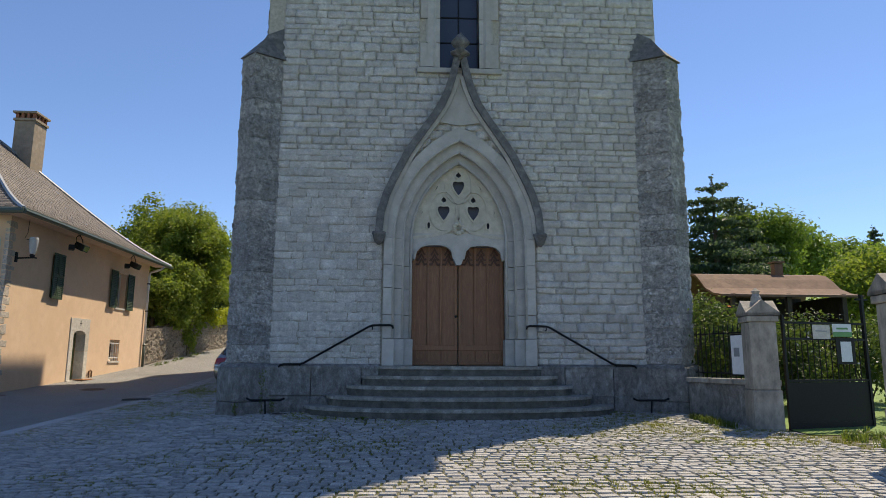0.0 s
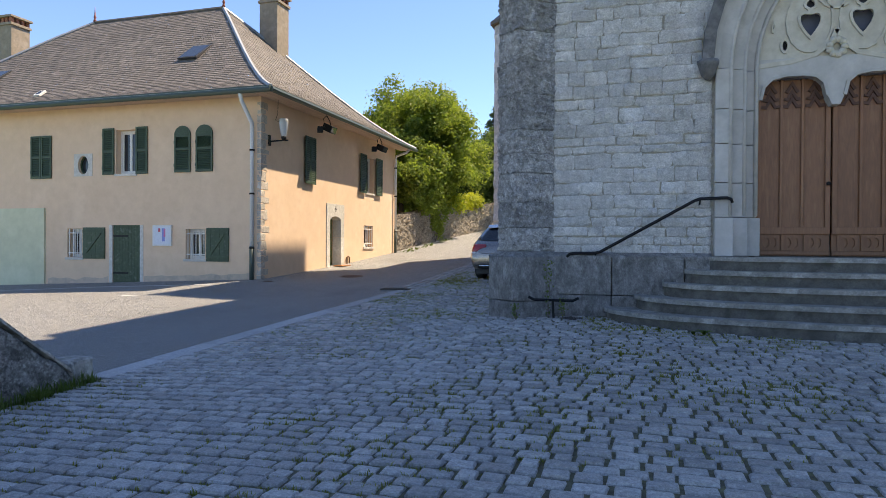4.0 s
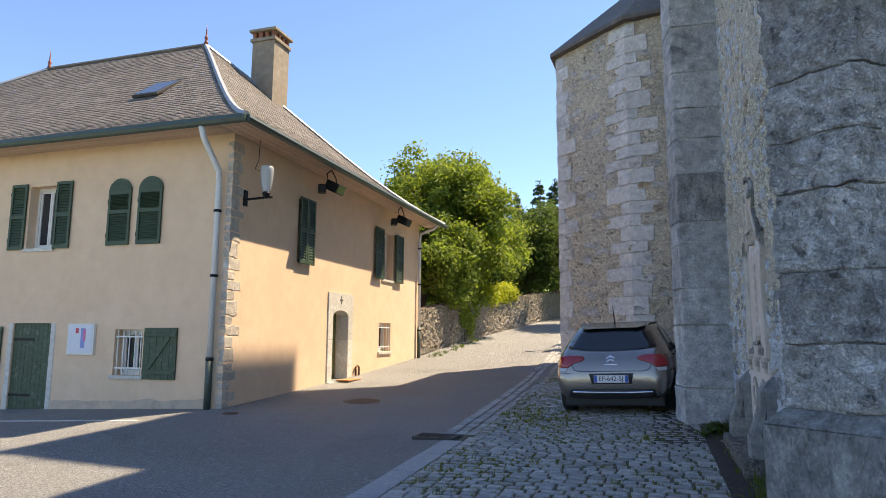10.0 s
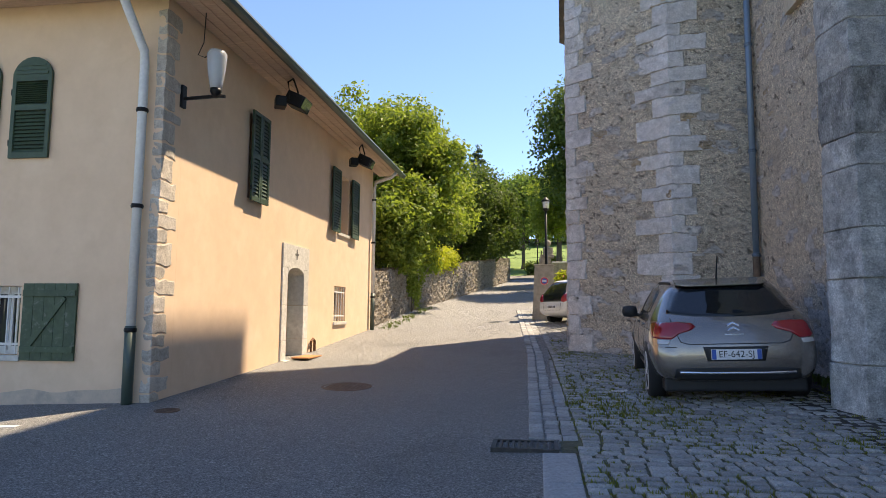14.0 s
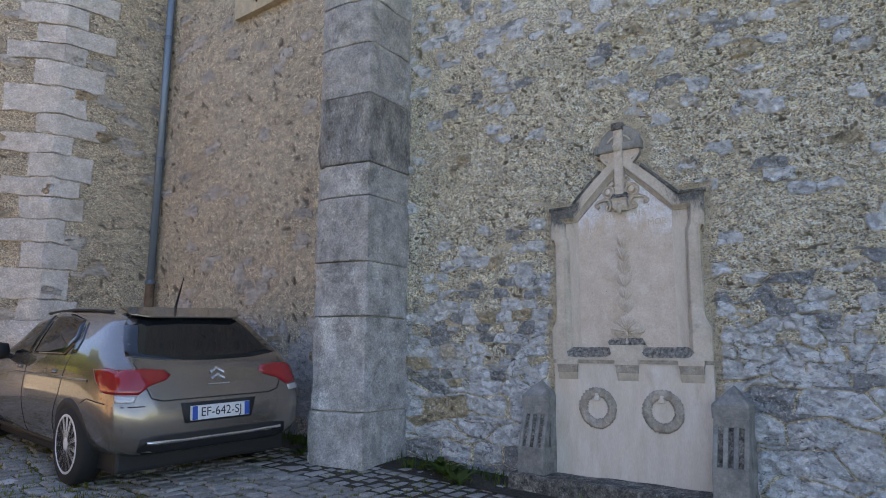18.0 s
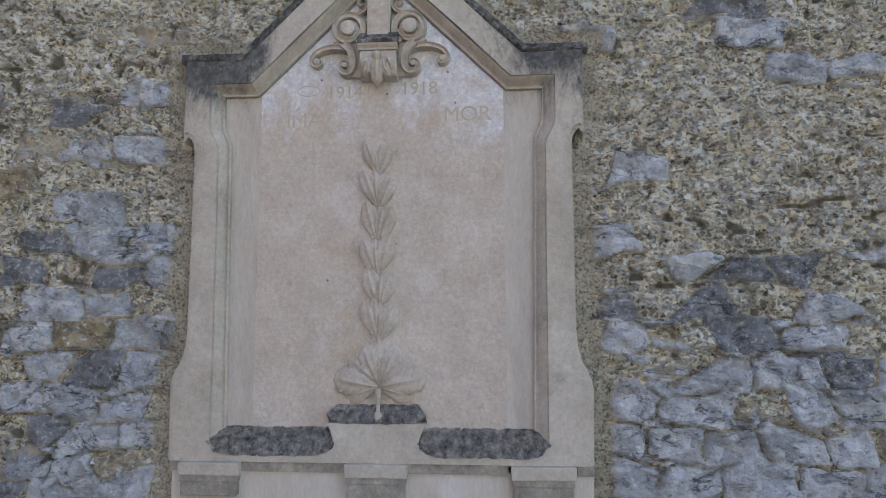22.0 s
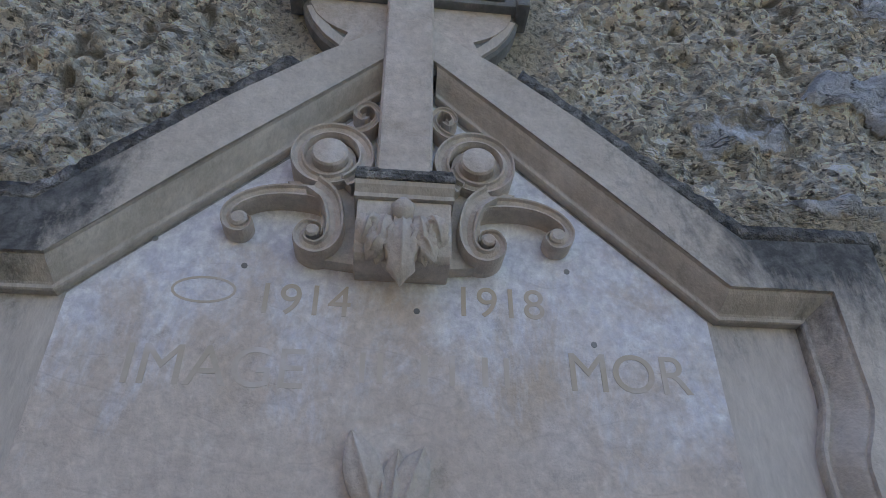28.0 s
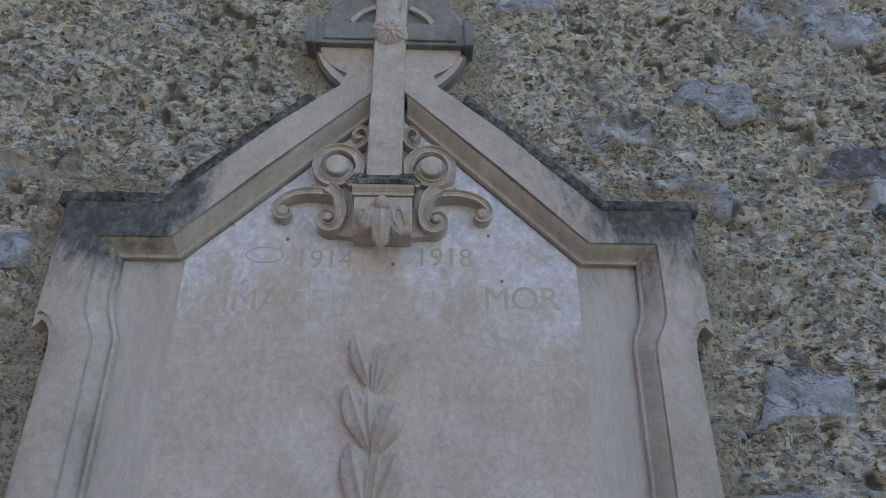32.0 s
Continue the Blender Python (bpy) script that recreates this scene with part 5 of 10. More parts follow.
for s in (-1, 1):
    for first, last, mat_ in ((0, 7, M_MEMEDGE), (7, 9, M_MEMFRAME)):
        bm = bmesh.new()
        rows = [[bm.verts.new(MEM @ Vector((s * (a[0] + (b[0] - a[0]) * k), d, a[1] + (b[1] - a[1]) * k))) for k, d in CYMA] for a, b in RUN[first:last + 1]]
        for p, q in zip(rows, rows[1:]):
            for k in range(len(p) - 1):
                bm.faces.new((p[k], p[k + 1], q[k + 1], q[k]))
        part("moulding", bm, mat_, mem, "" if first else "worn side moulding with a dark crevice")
    # lichen-crusted coping on the shoulder and the slope
    bm = bmesh.new()
    ribbon(bm, [(s * x, z) for x, z in ((0.64, 2.722), (0.44, 2.722), (0.345, 2.816), (0.16, 2.99))], -0.02 if s > 0 else -0.006, 0.006 if s > 0 else 0.02, MEM, -0.03, 0.062)
    bmesh.ops.subdivide_edges(bm, edges=[e for e in bm.edges if e.calc_length() > 0.05], cuts=24, use_grid_fill=True)
    for v in bm.verts:
        v.co += Vector((noise.noise(v.co * 60), noise.noise(v.co * 60 + Vector((3, 0, 0))), noise.noise(v.co * 70 + Vector((0, 7, 0))))) * 0.005
    part("lichen_coping", bm, M_LICHEN, mem, "black lichen-crusted coping", True)

# round head behind the cross
bm = bmesh.new()
lathe(bm, [(0.178, 0.03), (0.178, -0.018), (0.168, -0.026), (0.05, -0.024)], (WX, MY, 3.166), 36, "x")
part("round_head", bm, M_POST, mem, "weathered round head behind the cross")
for s in (-1, 1):
    bm = bmesh.new()
    plate(bm, [(s * x, z) for x, z in ((0.03, 3.135), (0.16, 3.135), (0.158, 3.12), (0.148, 3.098), (0.13, 3.078), (0.112, 3.066), (0.096, 3.058), (0.11, 3.02), (0.03, 3.0))], [], MEM, 0.03, 0.07)
    part("scallop", bm, M_MEMCARVE, mem)
    bm = bmesh.new()
    ribbon(bm, [(s * 0.165 * math.cos(a), 3.166 + 0.165 * math.sin(a)) for a in (-0.3, -0.5, -0.7, -0.9, -1.1)], -0.008, 0.008, MEM, 0.03, 0.066)
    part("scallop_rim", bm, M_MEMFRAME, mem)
    bm = bmesh.new()
    ribbon(bm, [(s * 0.1 * math.cos(a), 3.18 + 0.085 * math.sin(a)) for a in (0.35, 0.55, 0.75, 0.95, 1.15)], -0.006, 0.006, MEM, 0.03, 0.08)
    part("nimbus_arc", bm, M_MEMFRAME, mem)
bm = bmesh.new()
box(bm, WX - DS * 0.105, WX, MY - 0.0335, MY + 0.0395, 2.76, 3.31, bevel=0.004)
part("shaft", bm, M_MEMCARVE, mem, "cross shaft")
bm = bmesh.new()
plate(bm, [(-0.0295, 2.775), (0.0355, 2.775), (0.0355, 3.296), (-0.0295, 3.296)], [[(-0.022, 3.215), (0.027, 3.215), (0.027, 3.285), (-0.022, 3.285)]], MEM, 0.1, 0.121)
part("shaft_face", bm, M_MEMCARVE, mem)
part("shaft_cap", boxed(WX - DS * 0.14, WX, MY - 0.042, MY + 0.05, 3.306, 3.364, bevel=0.006), M_LICHEN, mem, "dark weathered cap of the cross")
for s in (-1, 1):
    def span(a, b):
        return sorted((MY + 0.003 + s * a, MY + 0.003 + s * b))
    part("arm", boxed(WX - DS * 0.105, WX, *span(0.03, 0.172), 3.132, 3.197, bevel=0.004), M_POST, mem, "grey cross arm")
    part("arm_face", boxed(WX - DS * 0.118, WX - DS * 0.09, *span(0.038, 0.15), 3.141, 3.188, bevel=0.003), M_POST, mem)
    part("arm_end", boxed(WX - DS * 0.125, WX, *span(0.168, 0.19), 3.126, 3.203, bevel=0.005), M_POST, mem)


def leaf_mesh(bm, fr, length, width, lift, curl, d, broad=1.0, nick=0.0):
    """A carved leaf from its root along local z: hollow blade, raised midrib, standing d proud; broad sets where it is widest."""
    rows = 9
    ring = []
    for j in range(rows + 1):
        t = j / rows
        w = width * max(math.sin(math.pi * min(t ** broad * 0.97 + 0.03, 1)), 0.02) ** 0.75 * (1 + nick * (1 if j % 2 else -1))
        h = d + lift * math.sin(math.pi * min(t * 1.05, 1)) ** 0.7 + curl * t * t
        row = []
        for k, g in ((-1, -1.0), (-0.92, 0.55), (-0.5, 0.35), (-0.1, 0.7), (0, 1.0), (0.1, 0.7), (0.5, 0.35), (0.92, 0.55), (1, -1.0)):
            y = -0.01 if g < 0 else d * 0.4 + (h - d * 0.4) * (0.45 + 0.55 * g)
            row.append(bm.verts.new(fr @ Vector((k * w, y, length * t))))
        ring.append(row)
    for a, b in zip(ring, ring[1:]):
        for k in range(8):
            bm.faces.new((a[k], a[k + 1], b[k + 1], b[k]))


# rosette where the arms cross
bm = bmesh.new()
lathe(bm, [(0.012, 0.0), (0.012, -0.01), (0.006, -0.015)], (WX - DS * 0.121, MY + 0.004, 3.163), 9, "x")
rosette = part("rosette", bm, M_MEMCARVE, mem, "carved rosette", True)
for k in range(8):
    bm = bmesh.new()
    leaf_mesh(bm, MEM @ Matrix.Translation((0.004, 0.118, 3.163)) @ pose(0, 0, 0, 0, 22.5 + 45 * k, 0), 0.046 if k % 2 else 0.042, 0.0165, 0.03, -0.012, 0.008, 1.5)
    part("petal", bm, M_MEMCARVE, rosette, "", True)
# corbel with acanthus leaf under the cross
bm = bmesh.new()
prism(bm, [(0.0, 2.787), (0.1, 2.787), (0.125, 2.775), (0.125, 2.768), (0.175, 2.752), (0.175, 2.742), (0.0, 2.742)], MY - 0.06, MY + 0.063, Matrix(((-DS, 0, 0, WX), (0, 0, 1, 0), (0, 1, 0, 0), (0, 0, 0, 1))), 0.002)
part("abacus", bm, M_LICHEN, mem, "lichen-grey abacus")
bm = bmesh.new()
prism(bm, [(0.0, 2.742), (0.168, 2.742), (0.165, 2.736), (0.15, 2.728), (0.15, 2.722), (0.0, 2.722)], MY - 0.059, MY + 0.062, Matrix(((-DS, 0, 0, WX), (0, 0, 1, 0), (0, 1, 0, 0), (0, 0, 0, 1))))
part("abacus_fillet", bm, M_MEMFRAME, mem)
bm = bmesh.new()
prism(bm, [(0.0, 2.722), (0.138, 2.722), (0.138, 2.66), (0.128, 2.648), (0.11, 2.642), (0.0, 2.642)], MY - 0.056, MY + 0.058, Matrix(((-DS, 0, 0, WX), (0, 0, 1, 0), (0, 1, 0, 0), (0, 0, 0, 1))), 0.003)
part("corbel", bm, M_MEMCARVE, mem)
for ang, ln, wd, off, up, name in ((180, 0.095, 0.02, 0.0, 0.0, "acanthus_leaf"), (188, 0.066, 0.014, 0.019, -0.002, "acanthus_leaf"), (172, 0.066, 0.014, -0.019, -0.002, "acanthus_leaf"), (200, 0.05, 0.013, 0.032, -0.002, "acanthus_leaf"), (160, 0.05, 0.013, -0.032, -0.002, "acanthus_leaf"), (222, 0.034, 0.012, 0.018, -0.036, "acanthus_leaf"), (138, 0.034, 0.012, -0.018, -0.036, "acanthus_leaf"), (245, 0.024, 0.01, 0.026, -0.016, "acanthus_leaf"), (115, 0.024, 0.01, -0.026, -0.016, "acanthus_leaf")):
    bm = bmesh.new()
    leaf_mesh(bm, MEM @ Matrix.Translation((0.003 - off, 0.132, 2.702 + up)) @ pose(0, 0, 0, 0, ang, 0), ln, wd, 0.05, -0.03, 0.012, 1.1, 0.16)
    part(name, bm, M_MEMCARVE, mem, "", True)
bm = bmesh.new()
lathe(bm, [(0.004, -0.012), (0.013, -0.004), (0.015, 0.008), (0.006, 0.018)], (WX - DS * 0.155, MY + 0.003, 2.7), 10)
part("acanthus_bud", bm, M_MEMCARVE, mem, "", True)


def spiral(cx, cz, r0, r1, a0, turns, n=26):
    return [(cx + (r0 + (r1 - r0) * k / n) * math.cos(a0 + turns * math.tau * k / n), cz + (r0 + (r1 - r0) * k / n) * math.sin(a0 + turns * math.tau * k / n)) for k in range(n + 1)]


def smooth_path(pts, n=5):
    """Rounded course through the points."""
    out = []
    for i in range(len(pts) - 1):
        p0, p1, p2, p3 = (Vector(pts[max(0, min(len(pts) - 1, i + k))]) for k in (-1, 0, 1, 2))
        out += [0.5 * (2 * p1 + (p2 - p0) * t + (2 * p0 - 5 * p1 + 4 * p2 - p3) * t * t + (3 * p1 - p0 - 3 * p2 + p3) * t ** 3) for t in (j / n for j in range(n))]
    return out + [Vector(pts[-1])]


def scroll_band(name, pts, w0, w1, d0, d1, s, label="", swell=0.0):
    """A carved band along a course, broad at its start and fine at its end, with a channelled back."""
    path = smooth_path([(s * x, z) for x, z in pts])
    n = len(path)
    bm = bmesh.new()
    rings = []
    for i, p in enumerate(path):
        a, b = path[max(i - 1, 0)], path[min(i + 1, n - 1)]
        t = (b - a).normalized()
        q = Vector((-t.y, t.x))
        f = i / (n - 1)
        w, d = w0 + (w1 - w0) * f + swell * math.sin(math.pi * f), d0 + (d1 - d0) * f
        ring = [(-1.0, 0.0), (-1.0, 0.86), (-0.86, 1.0), (-0.66, 0.98), (-0.5, 0.86), (0.0, 0.8), (0.5, 0.86), (0.66, 0.98), (0.86, 1.0), (1.0, 0.86), (1.0, 0.0)]
        rings.append([bm.verts.new(MEM @ Vector((0.003 + p.x + q.x * k * w, h * d, p.y + q.y * k * w))) for k, h in ring])
    for a, b in zip(rings, rings[1:]):
        for k in range(len(a) - 1):
            bm.faces.new((a[k], a[k + 1], b[k + 1], b[k]))
    bm.faces.new(rings[0])
    bm.faces.new(list(reversed(rings[-1])))
    part(name, bm, M_MEMCARVE, mem, label)


for s in (-1, 1):
    scroll_band("volute", spiral(0.097, 2.807, 0.05, 0.036, 4.2, -1.15), 0.011, 0.008, 0.1, 0.085, s, "carved volute of the bracket")
    bm = bmesh.new()
    lathe(bm, [(0.034, 0.0), (0.034, -0.028), (0.024, -0.032), (0.0235, -0.045), (0.021, -0.048), (0.004, -0.049)], (WX, MY + 0.003 + s * 0.097, 2.807), 24, "x")
    part("volute_eye", bm, M_MEMCARVE, mem)
    bm = bmesh.new()
    plate(bm, [(0.003 + s * x, z) for x, z in ((0.05, 2.78), (0.148, 2.772), (0.12, 2.752), (0.1, 2.74), (0.1, 2.68), (0.09, 2.656), (0.055, 2.652))], [], MEM, 0.0, 0.05)
    part("bracket_side", bm, M_MEMCARVE, mem)
    scroll_band("scroll", [(0.112, 2.757), (0.092, 2.74), (0.083, 2.715), (0.081, 2.69), (0.088, 2.671), (0.102, 2.664), (0.117, 2.67), (0.123, 2.684), (0.116, 2.698), (0.103, 2.697), (0.1, 2.688)], 0.014, 0.005, 0.105, 0.08, s)
    scroll_band("scroll", [(0.088, 2.735), (0.104, 2.745), (0.13, 2.749), (0.155, 2.749), (0.18, 2.744), (0.202, 2.732), (0.214, 2.714), (0.208, 2.697), (0.194, 2.694), (0.188, 2.706), (0.197, 2.713)], 0.0105, 0.0055, 0.09, 0.06, s)
    scroll_band("small_scroll", [(0.125, 2.852), (0.1, 2.853), (0.075, 2.858), (0.053, 2.868), (0.041, 2.884), (0.039, 2.901), (0.049, 2.915), (0.063, 2.912), (0.069, 2.899), (0.061, 2.89), (0.054, 2.897)], 0.006, 0.0045, 0.07, 0.055, s)
    for x, z, r, d in ((0.108, 2.69, 0.009, 0.036), (0.199, 2.707, 0.011, 0.029)):
        bm = bmesh.new()
        lathe(bm, [(r, 0.0), (r, -d), (r * 0.7, -d - 0.003)], (WX, MY + 0.003 + s * x, z), 14, "x")
        part("scroll_eye", bm, M_MEMCARVE, mem)
# shallow underside and brackets below the panel
# Ledge strips are dark tan, the shade of the recessed underside in their colour.
for a, b in ((-0.626, -0.578), (-0.383, -0.088), (0.088, 0.407), (0.578, 0.62)):
    part("ledge", boxed(WX - DS * 0.07, WX, MY + a, MY + b, 1.457, 1.4855), M_BRACKET, mem)
for cx in (-0.48, 0.0, 0.495):
    part("bracket_top", boxed(WX - DS * 0.125, WX, MY + cx - 0.094, MY + cx + 0.09, 1.448, 1.4855, bevel=0.004), M_MEMEDGE, mem)
    part("bracket_fillet", boxed(WX - DS * 0.118, WX, MY + cx - 0.089, MY + cx + 0.086, 1.43, 1.449, bevel=0.003), M_BRACKET, mem)
    part("bracket", boxed(WX - DS * 0.108, WX, MY + cx - 0.086, MY + cx + 0.083, 1.388, 1.431, bevel=0.004), M_BRACKET, mem)
    bm = bmesh.new()
    prism(bm, [(0.0, 1.328), (0.026, 1.33), (0.034, 1.352), (0.046, 1.388), (0.0, 1.388)], MY + cx - 0.082, MY + cx + 0.079, Matrix(((-1, 0, 0, WX), (0, 0, 1, 0), (0, 1, 0, 0), (0, 0, 0, 1))))
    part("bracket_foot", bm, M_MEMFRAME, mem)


def sloped_sill(name, top, low, d0, d1, label, seed):
    """A pitted sill that slopes forward from its top edge to its rounded lower edge."""
    n, m = 30, 8
    bm = bmesh.new()
    rows = []
    for j in range(m + 1):
        v = j / m
        row = []
        for i in range(n + 1):
            u = i / n
            x = (top[0] + (top[1] - top[0]) * u) * (1 - v) + (low[0] + (low[1] - low[0]) * u) * v
            droop = low[2] + (top[2] - low[2]) * 0.5 * (abs(2 * u - 1) ** 8)
            z = top[2] + (droop - top[2]) * v
            d = d0 + (d1 - d0) * v ** 0.8
            q = Vector((x * 60, seed, z * 60))
            d += 0.02 * noise.noise(q) + 0.014 * noise.noise(q * 2.3)
            row.append(bm.verts.new(MEM @ Vector((x, d, z + 0.003 * noise.noise(q * 0.7)))))
        rows.append(row)
    for p, q in zip(rows, rows[1:]):
        for k in range(n):
            bm.faces.new((p[k], p[k + 1], q[k + 1], q[k]))
    back = [bm.verts.new(MEM @ Vector((low[0] + (low[1] - low[0]) * i / n, 0.0, low[2] - 0.004))) for i in range(n + 1)]
    for k in range(n):
        bm.faces.new((rows[-1][k], rows[-1][k + 1], back[k + 1], back[k]))
    part(name, bm, M_PITTED, mem, label)


sloped_sill("pitted_ledge", (-0.462, -0.149, 1.584), (-0.505, -0.122, 1.504), 0.004, 0.092, "pitted dark sloping sill", 1)
sloped_sill("pitted_ledge", (0.149, 0.466, 1.584), (0.122, 0.508, 1.504), 0.004, 0.092, "pitted dark sloping sill", 2)
sloped_sill("pedestal", (-0.12, 0.12, 1.652), (-0.146, 0.146, 1.598), 0.02, 0.095, "pitted dark pedestal of the laurel", 3)
bm = bmesh.new()
plate(bm, [(-0.118, 1.6), (0.118, 1.6), (0.116, 1.65), (0.09, 1.668), (-0.09, 1.668), (-0.116, 1.65)], [], MEM, 0.0, 0.02)
part("pedestal_back", bm, M_MEMCARVE, mem)
bm = bmesh.new()
lathe(bm, [(0.003, -0.018), (0.012, -0.008), (0.013, 0.004), (0.005, 0.018), (0.007, 0.05), (0.009, 0.08)], (WX - DS * 0.06, MY - 0.004, 1.618), 12)
part("laurel_foot", bm, M_MEMCARVE, mem, "", True)
# palmette: broad ribbed leaves spreading from one knot
for ang, ln, wd, lift, root in ((104, 0.115, 0.03, 0.05, 1.7), (-104, 0.115, 0.03, 0.05, 1.7), (78, 0.15, 0.042, 0.06, 1.7), (-78, 0.152, 0.042, 0.06, 1.702), (50, 0.125, 0.034, 0.05, 1.712), (-50, 0.125, 0.034, 0.05, 1.715), (24, 0.13, 0.03, 0.045, 1.705), (-24, 0.13, 0.03, 0.045, 1.705), (0, 0.135, 0.026, 0.04, 1.705)):
    bm = bmesh.new()
    leaf_mesh(bm, MEM @ Matrix.Translation((-0.004, 0.008, root)) @ pose(0, 0, 0, 0, ang, 0), ln, wd, lift, -0.03 if abs(ang) > 40 else -0.008, 0.012, 1.7, 0.13)
    part("palmette_leaf", bm, M_MEMCARVE, mem, "", True)
for x, z in ((0.098, 1.682), (0.112, 1.69), (-0.1, 1.69), (-0.118, 1.698)):
    bm = bmesh.new()
    lathe(bm, [(0.002, -0.007), (0.0075, 0.0), (0.002, 0.007)], (WX - DS * 0.03, MY + x, z), 8)
    part("laurel_berry", bm, M_MEMCARVE, mem, "", True)
# laurel: pairs of broad leaves up one stem
bm = bmesh.new()
tube(bm, [MEM @ Vector((0.002 * math.sin(k * 1.3) + 0.0009 * k - 0.004, 0.008, 1.69 + 0.088 * k)) for k in range(9)], 0.006, 6, radii=[0.011, 0.009, 0.008, 0.007, 0.006, 0.006, 0.005, 0.004, 0.002])
part("laurel_stem", bm, M_MEMCARVE, mem, "", True)
rng = random.Random(8)
for z, n_, ln, wd in ((1.845, 3, 0.115, 0.033), (1.942, 2, 0.112, 0.031), (2.04, 3, 0.115, 0.031), (2.135, 2, 0.115, 0.029), (2.245, 3, 0.108, 0.026), (2.345, 2, 0.1, 0.021)):
    for s in ((-1, 1, -0.3) if n_ == 2 else (-1, 1, 0.3)):
        bm = bmesh.new()
        leaf_mesh(bm, MEM @ Matrix.Translation((s * 0.004 + 0.0009 * (z - 1.7) * 11, 0.002, z + 0.01 * rng.uniform(-1, 1))) @ pose(0, 0, 0, 0, s * rng.uniform(15, 23), 0), ln * rng.uniform(1.0, 1.15), wd * (1 if abs(s) == 1 else 0.7), 0.032, 0.006, 0.014, 1.25)
        part("laurel_leaf", bm, M_MEMCARVE, mem, "", True)
    for q in range(2):
        bm = bmesh.new()
        lathe(bm, [(0.002, -0.006), (0.0065, 0.0), (0.002, 0.006)], (WX - DS * 0.016, MY + rng.choice((-1, 1)) * 0.016 + 0.006, z + 0.004 + 0.012 * q), 7)
        part("laurel_berry", bm, M_MEMCARVE, mem, "", True)
# wreaths of overlapping leaves
for cx in (-0.256, 0.251):
    bm = bmesh.new()
    R, N, K = 0.12, 132, 14
    ring = []
    for i in range(N):
        a = math.tau * i / N
        ring.append([])
        for k in range(K):
            b = math.tau * k / K
            lap = ((a * 30 / math.tau + 1.6 * abs(math.sin(b))) % 1.0)
            r = 0.028 + 0.017 * (1 - lap) * abs(math.sin(b * 1.5 + 0.6)) + 0.008 * noise.noise(Vector((a * 9, b * 2, cx * 9)))
            ring[-1].append(bm.verts.new(MEM @ Vector((cx + (R + r * math.cos(b)) * math.cos(a), 0.052 + 1.0 * r * math.sin(b), 1.118 + (R + r * math.cos(b)) * math.sin(a) * 1.01))))
    for i in range(N):
        for k in range(K):
            bm.faces.new((ring[i][k], ring[(i + 1) % N][k], ring[(i + 1) % N][(k + 1) % K], ring[i][(k + 1) % K]))
    part("wreath", bm, M_BRACKET, mem, "carved stone wreath", True)
    part("wreath_hook", boxed(WX - DS * 0.11, WX - DS * 0.03, MY + cx - 0.02, MY + cx + 0.024, 1.176, 1.206, bevel=0.006), M_MEMLOW, mem)
    part("wreath_tie", boxed(WX - DS * 0.085, WX - DS * 0.03, MY + cx - 0.014, MY + cx + 0.018, 1.204, 1.232, bevel=0.005), M_MEMLOW, mem)
# fluted posts on either side, and the dark base slab
for cy in (0.735, -0.748):
    post = part("side_post", boxed(WX - 0.1, WX + 0.02, MY + cy - 0.118, MY + cy + 0.118, 0.55, 1.12, bevel=0.006), M_POST, mem, "fluted stone side post")
    bm = bmesh.new()
    prism(bm, [(0.05, 1.11), (0.115, 1.11), (0.225, 0.77), (0.225, 0.74), (0.05, 0.74)], MY + cy - 0.108, MY + cy + 0.108, Matrix(((-1, 0, 0, WX), (0, 0, 1, 0), (0, 1, 0, 0), (0, 0, 0, 1))), 0.004)
    part("sloped_shaft", bm, M_LICHEN, post)
    for k in range(4):
        y = MY + cy + (k - 1.5) * 0.066
        bm = bmesh.new()
        prism(bm, [(0.08, 1.109), (0.129, 1.109), (0.241, 0.765), (0.16, 0.765)], y - 0.016, y + 0.016, Matrix(((-1, 0, 0, WX), (0, 0, 1, 0), (0, 1, 0, 0), (0, 0, 0, 1))), 0.006)
        part("rib", bm, M_POST, post)
    for z, x0, x1, name in ((1.05, 0.12, 0.148, "flute_head"), (0.765, 0.1, 0.245, "flute_foot")):
        part(name, boxed(WX - x1, WX - x0 + 0.03, MY + cy - 0.11, MY + cy + 0.11, z, z + (0.06 if z > 1 else 0.035), bevel=0.004), M_POST, post)
    part("foot", boxed(WX - 0.245, WX + 0.02, MY + cy - 0.115, MY + cy + 0.115, 0.35, 0.768, bevel=0.008), M_POST, post)
    part("collar", boxed(WX - 0.145, WX + 0.02, MY + cy - 0.122, MY + cy + 0.122, 1.105, 1.195, bevel=0.006), M_POST, post)
    bm = bmesh.new()
    base = [bm.verts.new(p) for p in ((WX - 0.145, MY + cy - 0.122, 1.1955), (WX + 0.02, MY + cy - 0.122, 1.1955), (WX + 0.02, MY + cy + 0.122, 1.1955), (WX - 0.145, MY + cy + 0.122, 1.1955))]
    tip = [bm.verts.new((WX - 0.02, MY + cy, 1.322)), bm.verts.new((WX + 0.02, MY + cy, 1.322))]
    bm.faces.new((base[0], base[3], tip[0]))
    bm.faces.new((base[0], tip[0], tip[1], base[1]))
    bm.faces.new((base[3], base[2], tip[1], tip[0]))
    bm.faces.new(list(reversed(base)))
    part("cap", bm, M_POST, post, "pyramid cap")
bm = boxed(WX - 0.31, WX, MY - 0.9, MY + 0.9, 0.3, 0.6, bevel=0.012)
bmesh.ops.subdivide_edges(bm, edges=[e for e in bm.edges if e.calc_length() > 0.2], cuts=9, use_grid_fill=True)
for v in bm.verts:
    v.co += Vector((noise.noise(v.co * 9), 0, noise.noise(v.co * 11))) * 0.015
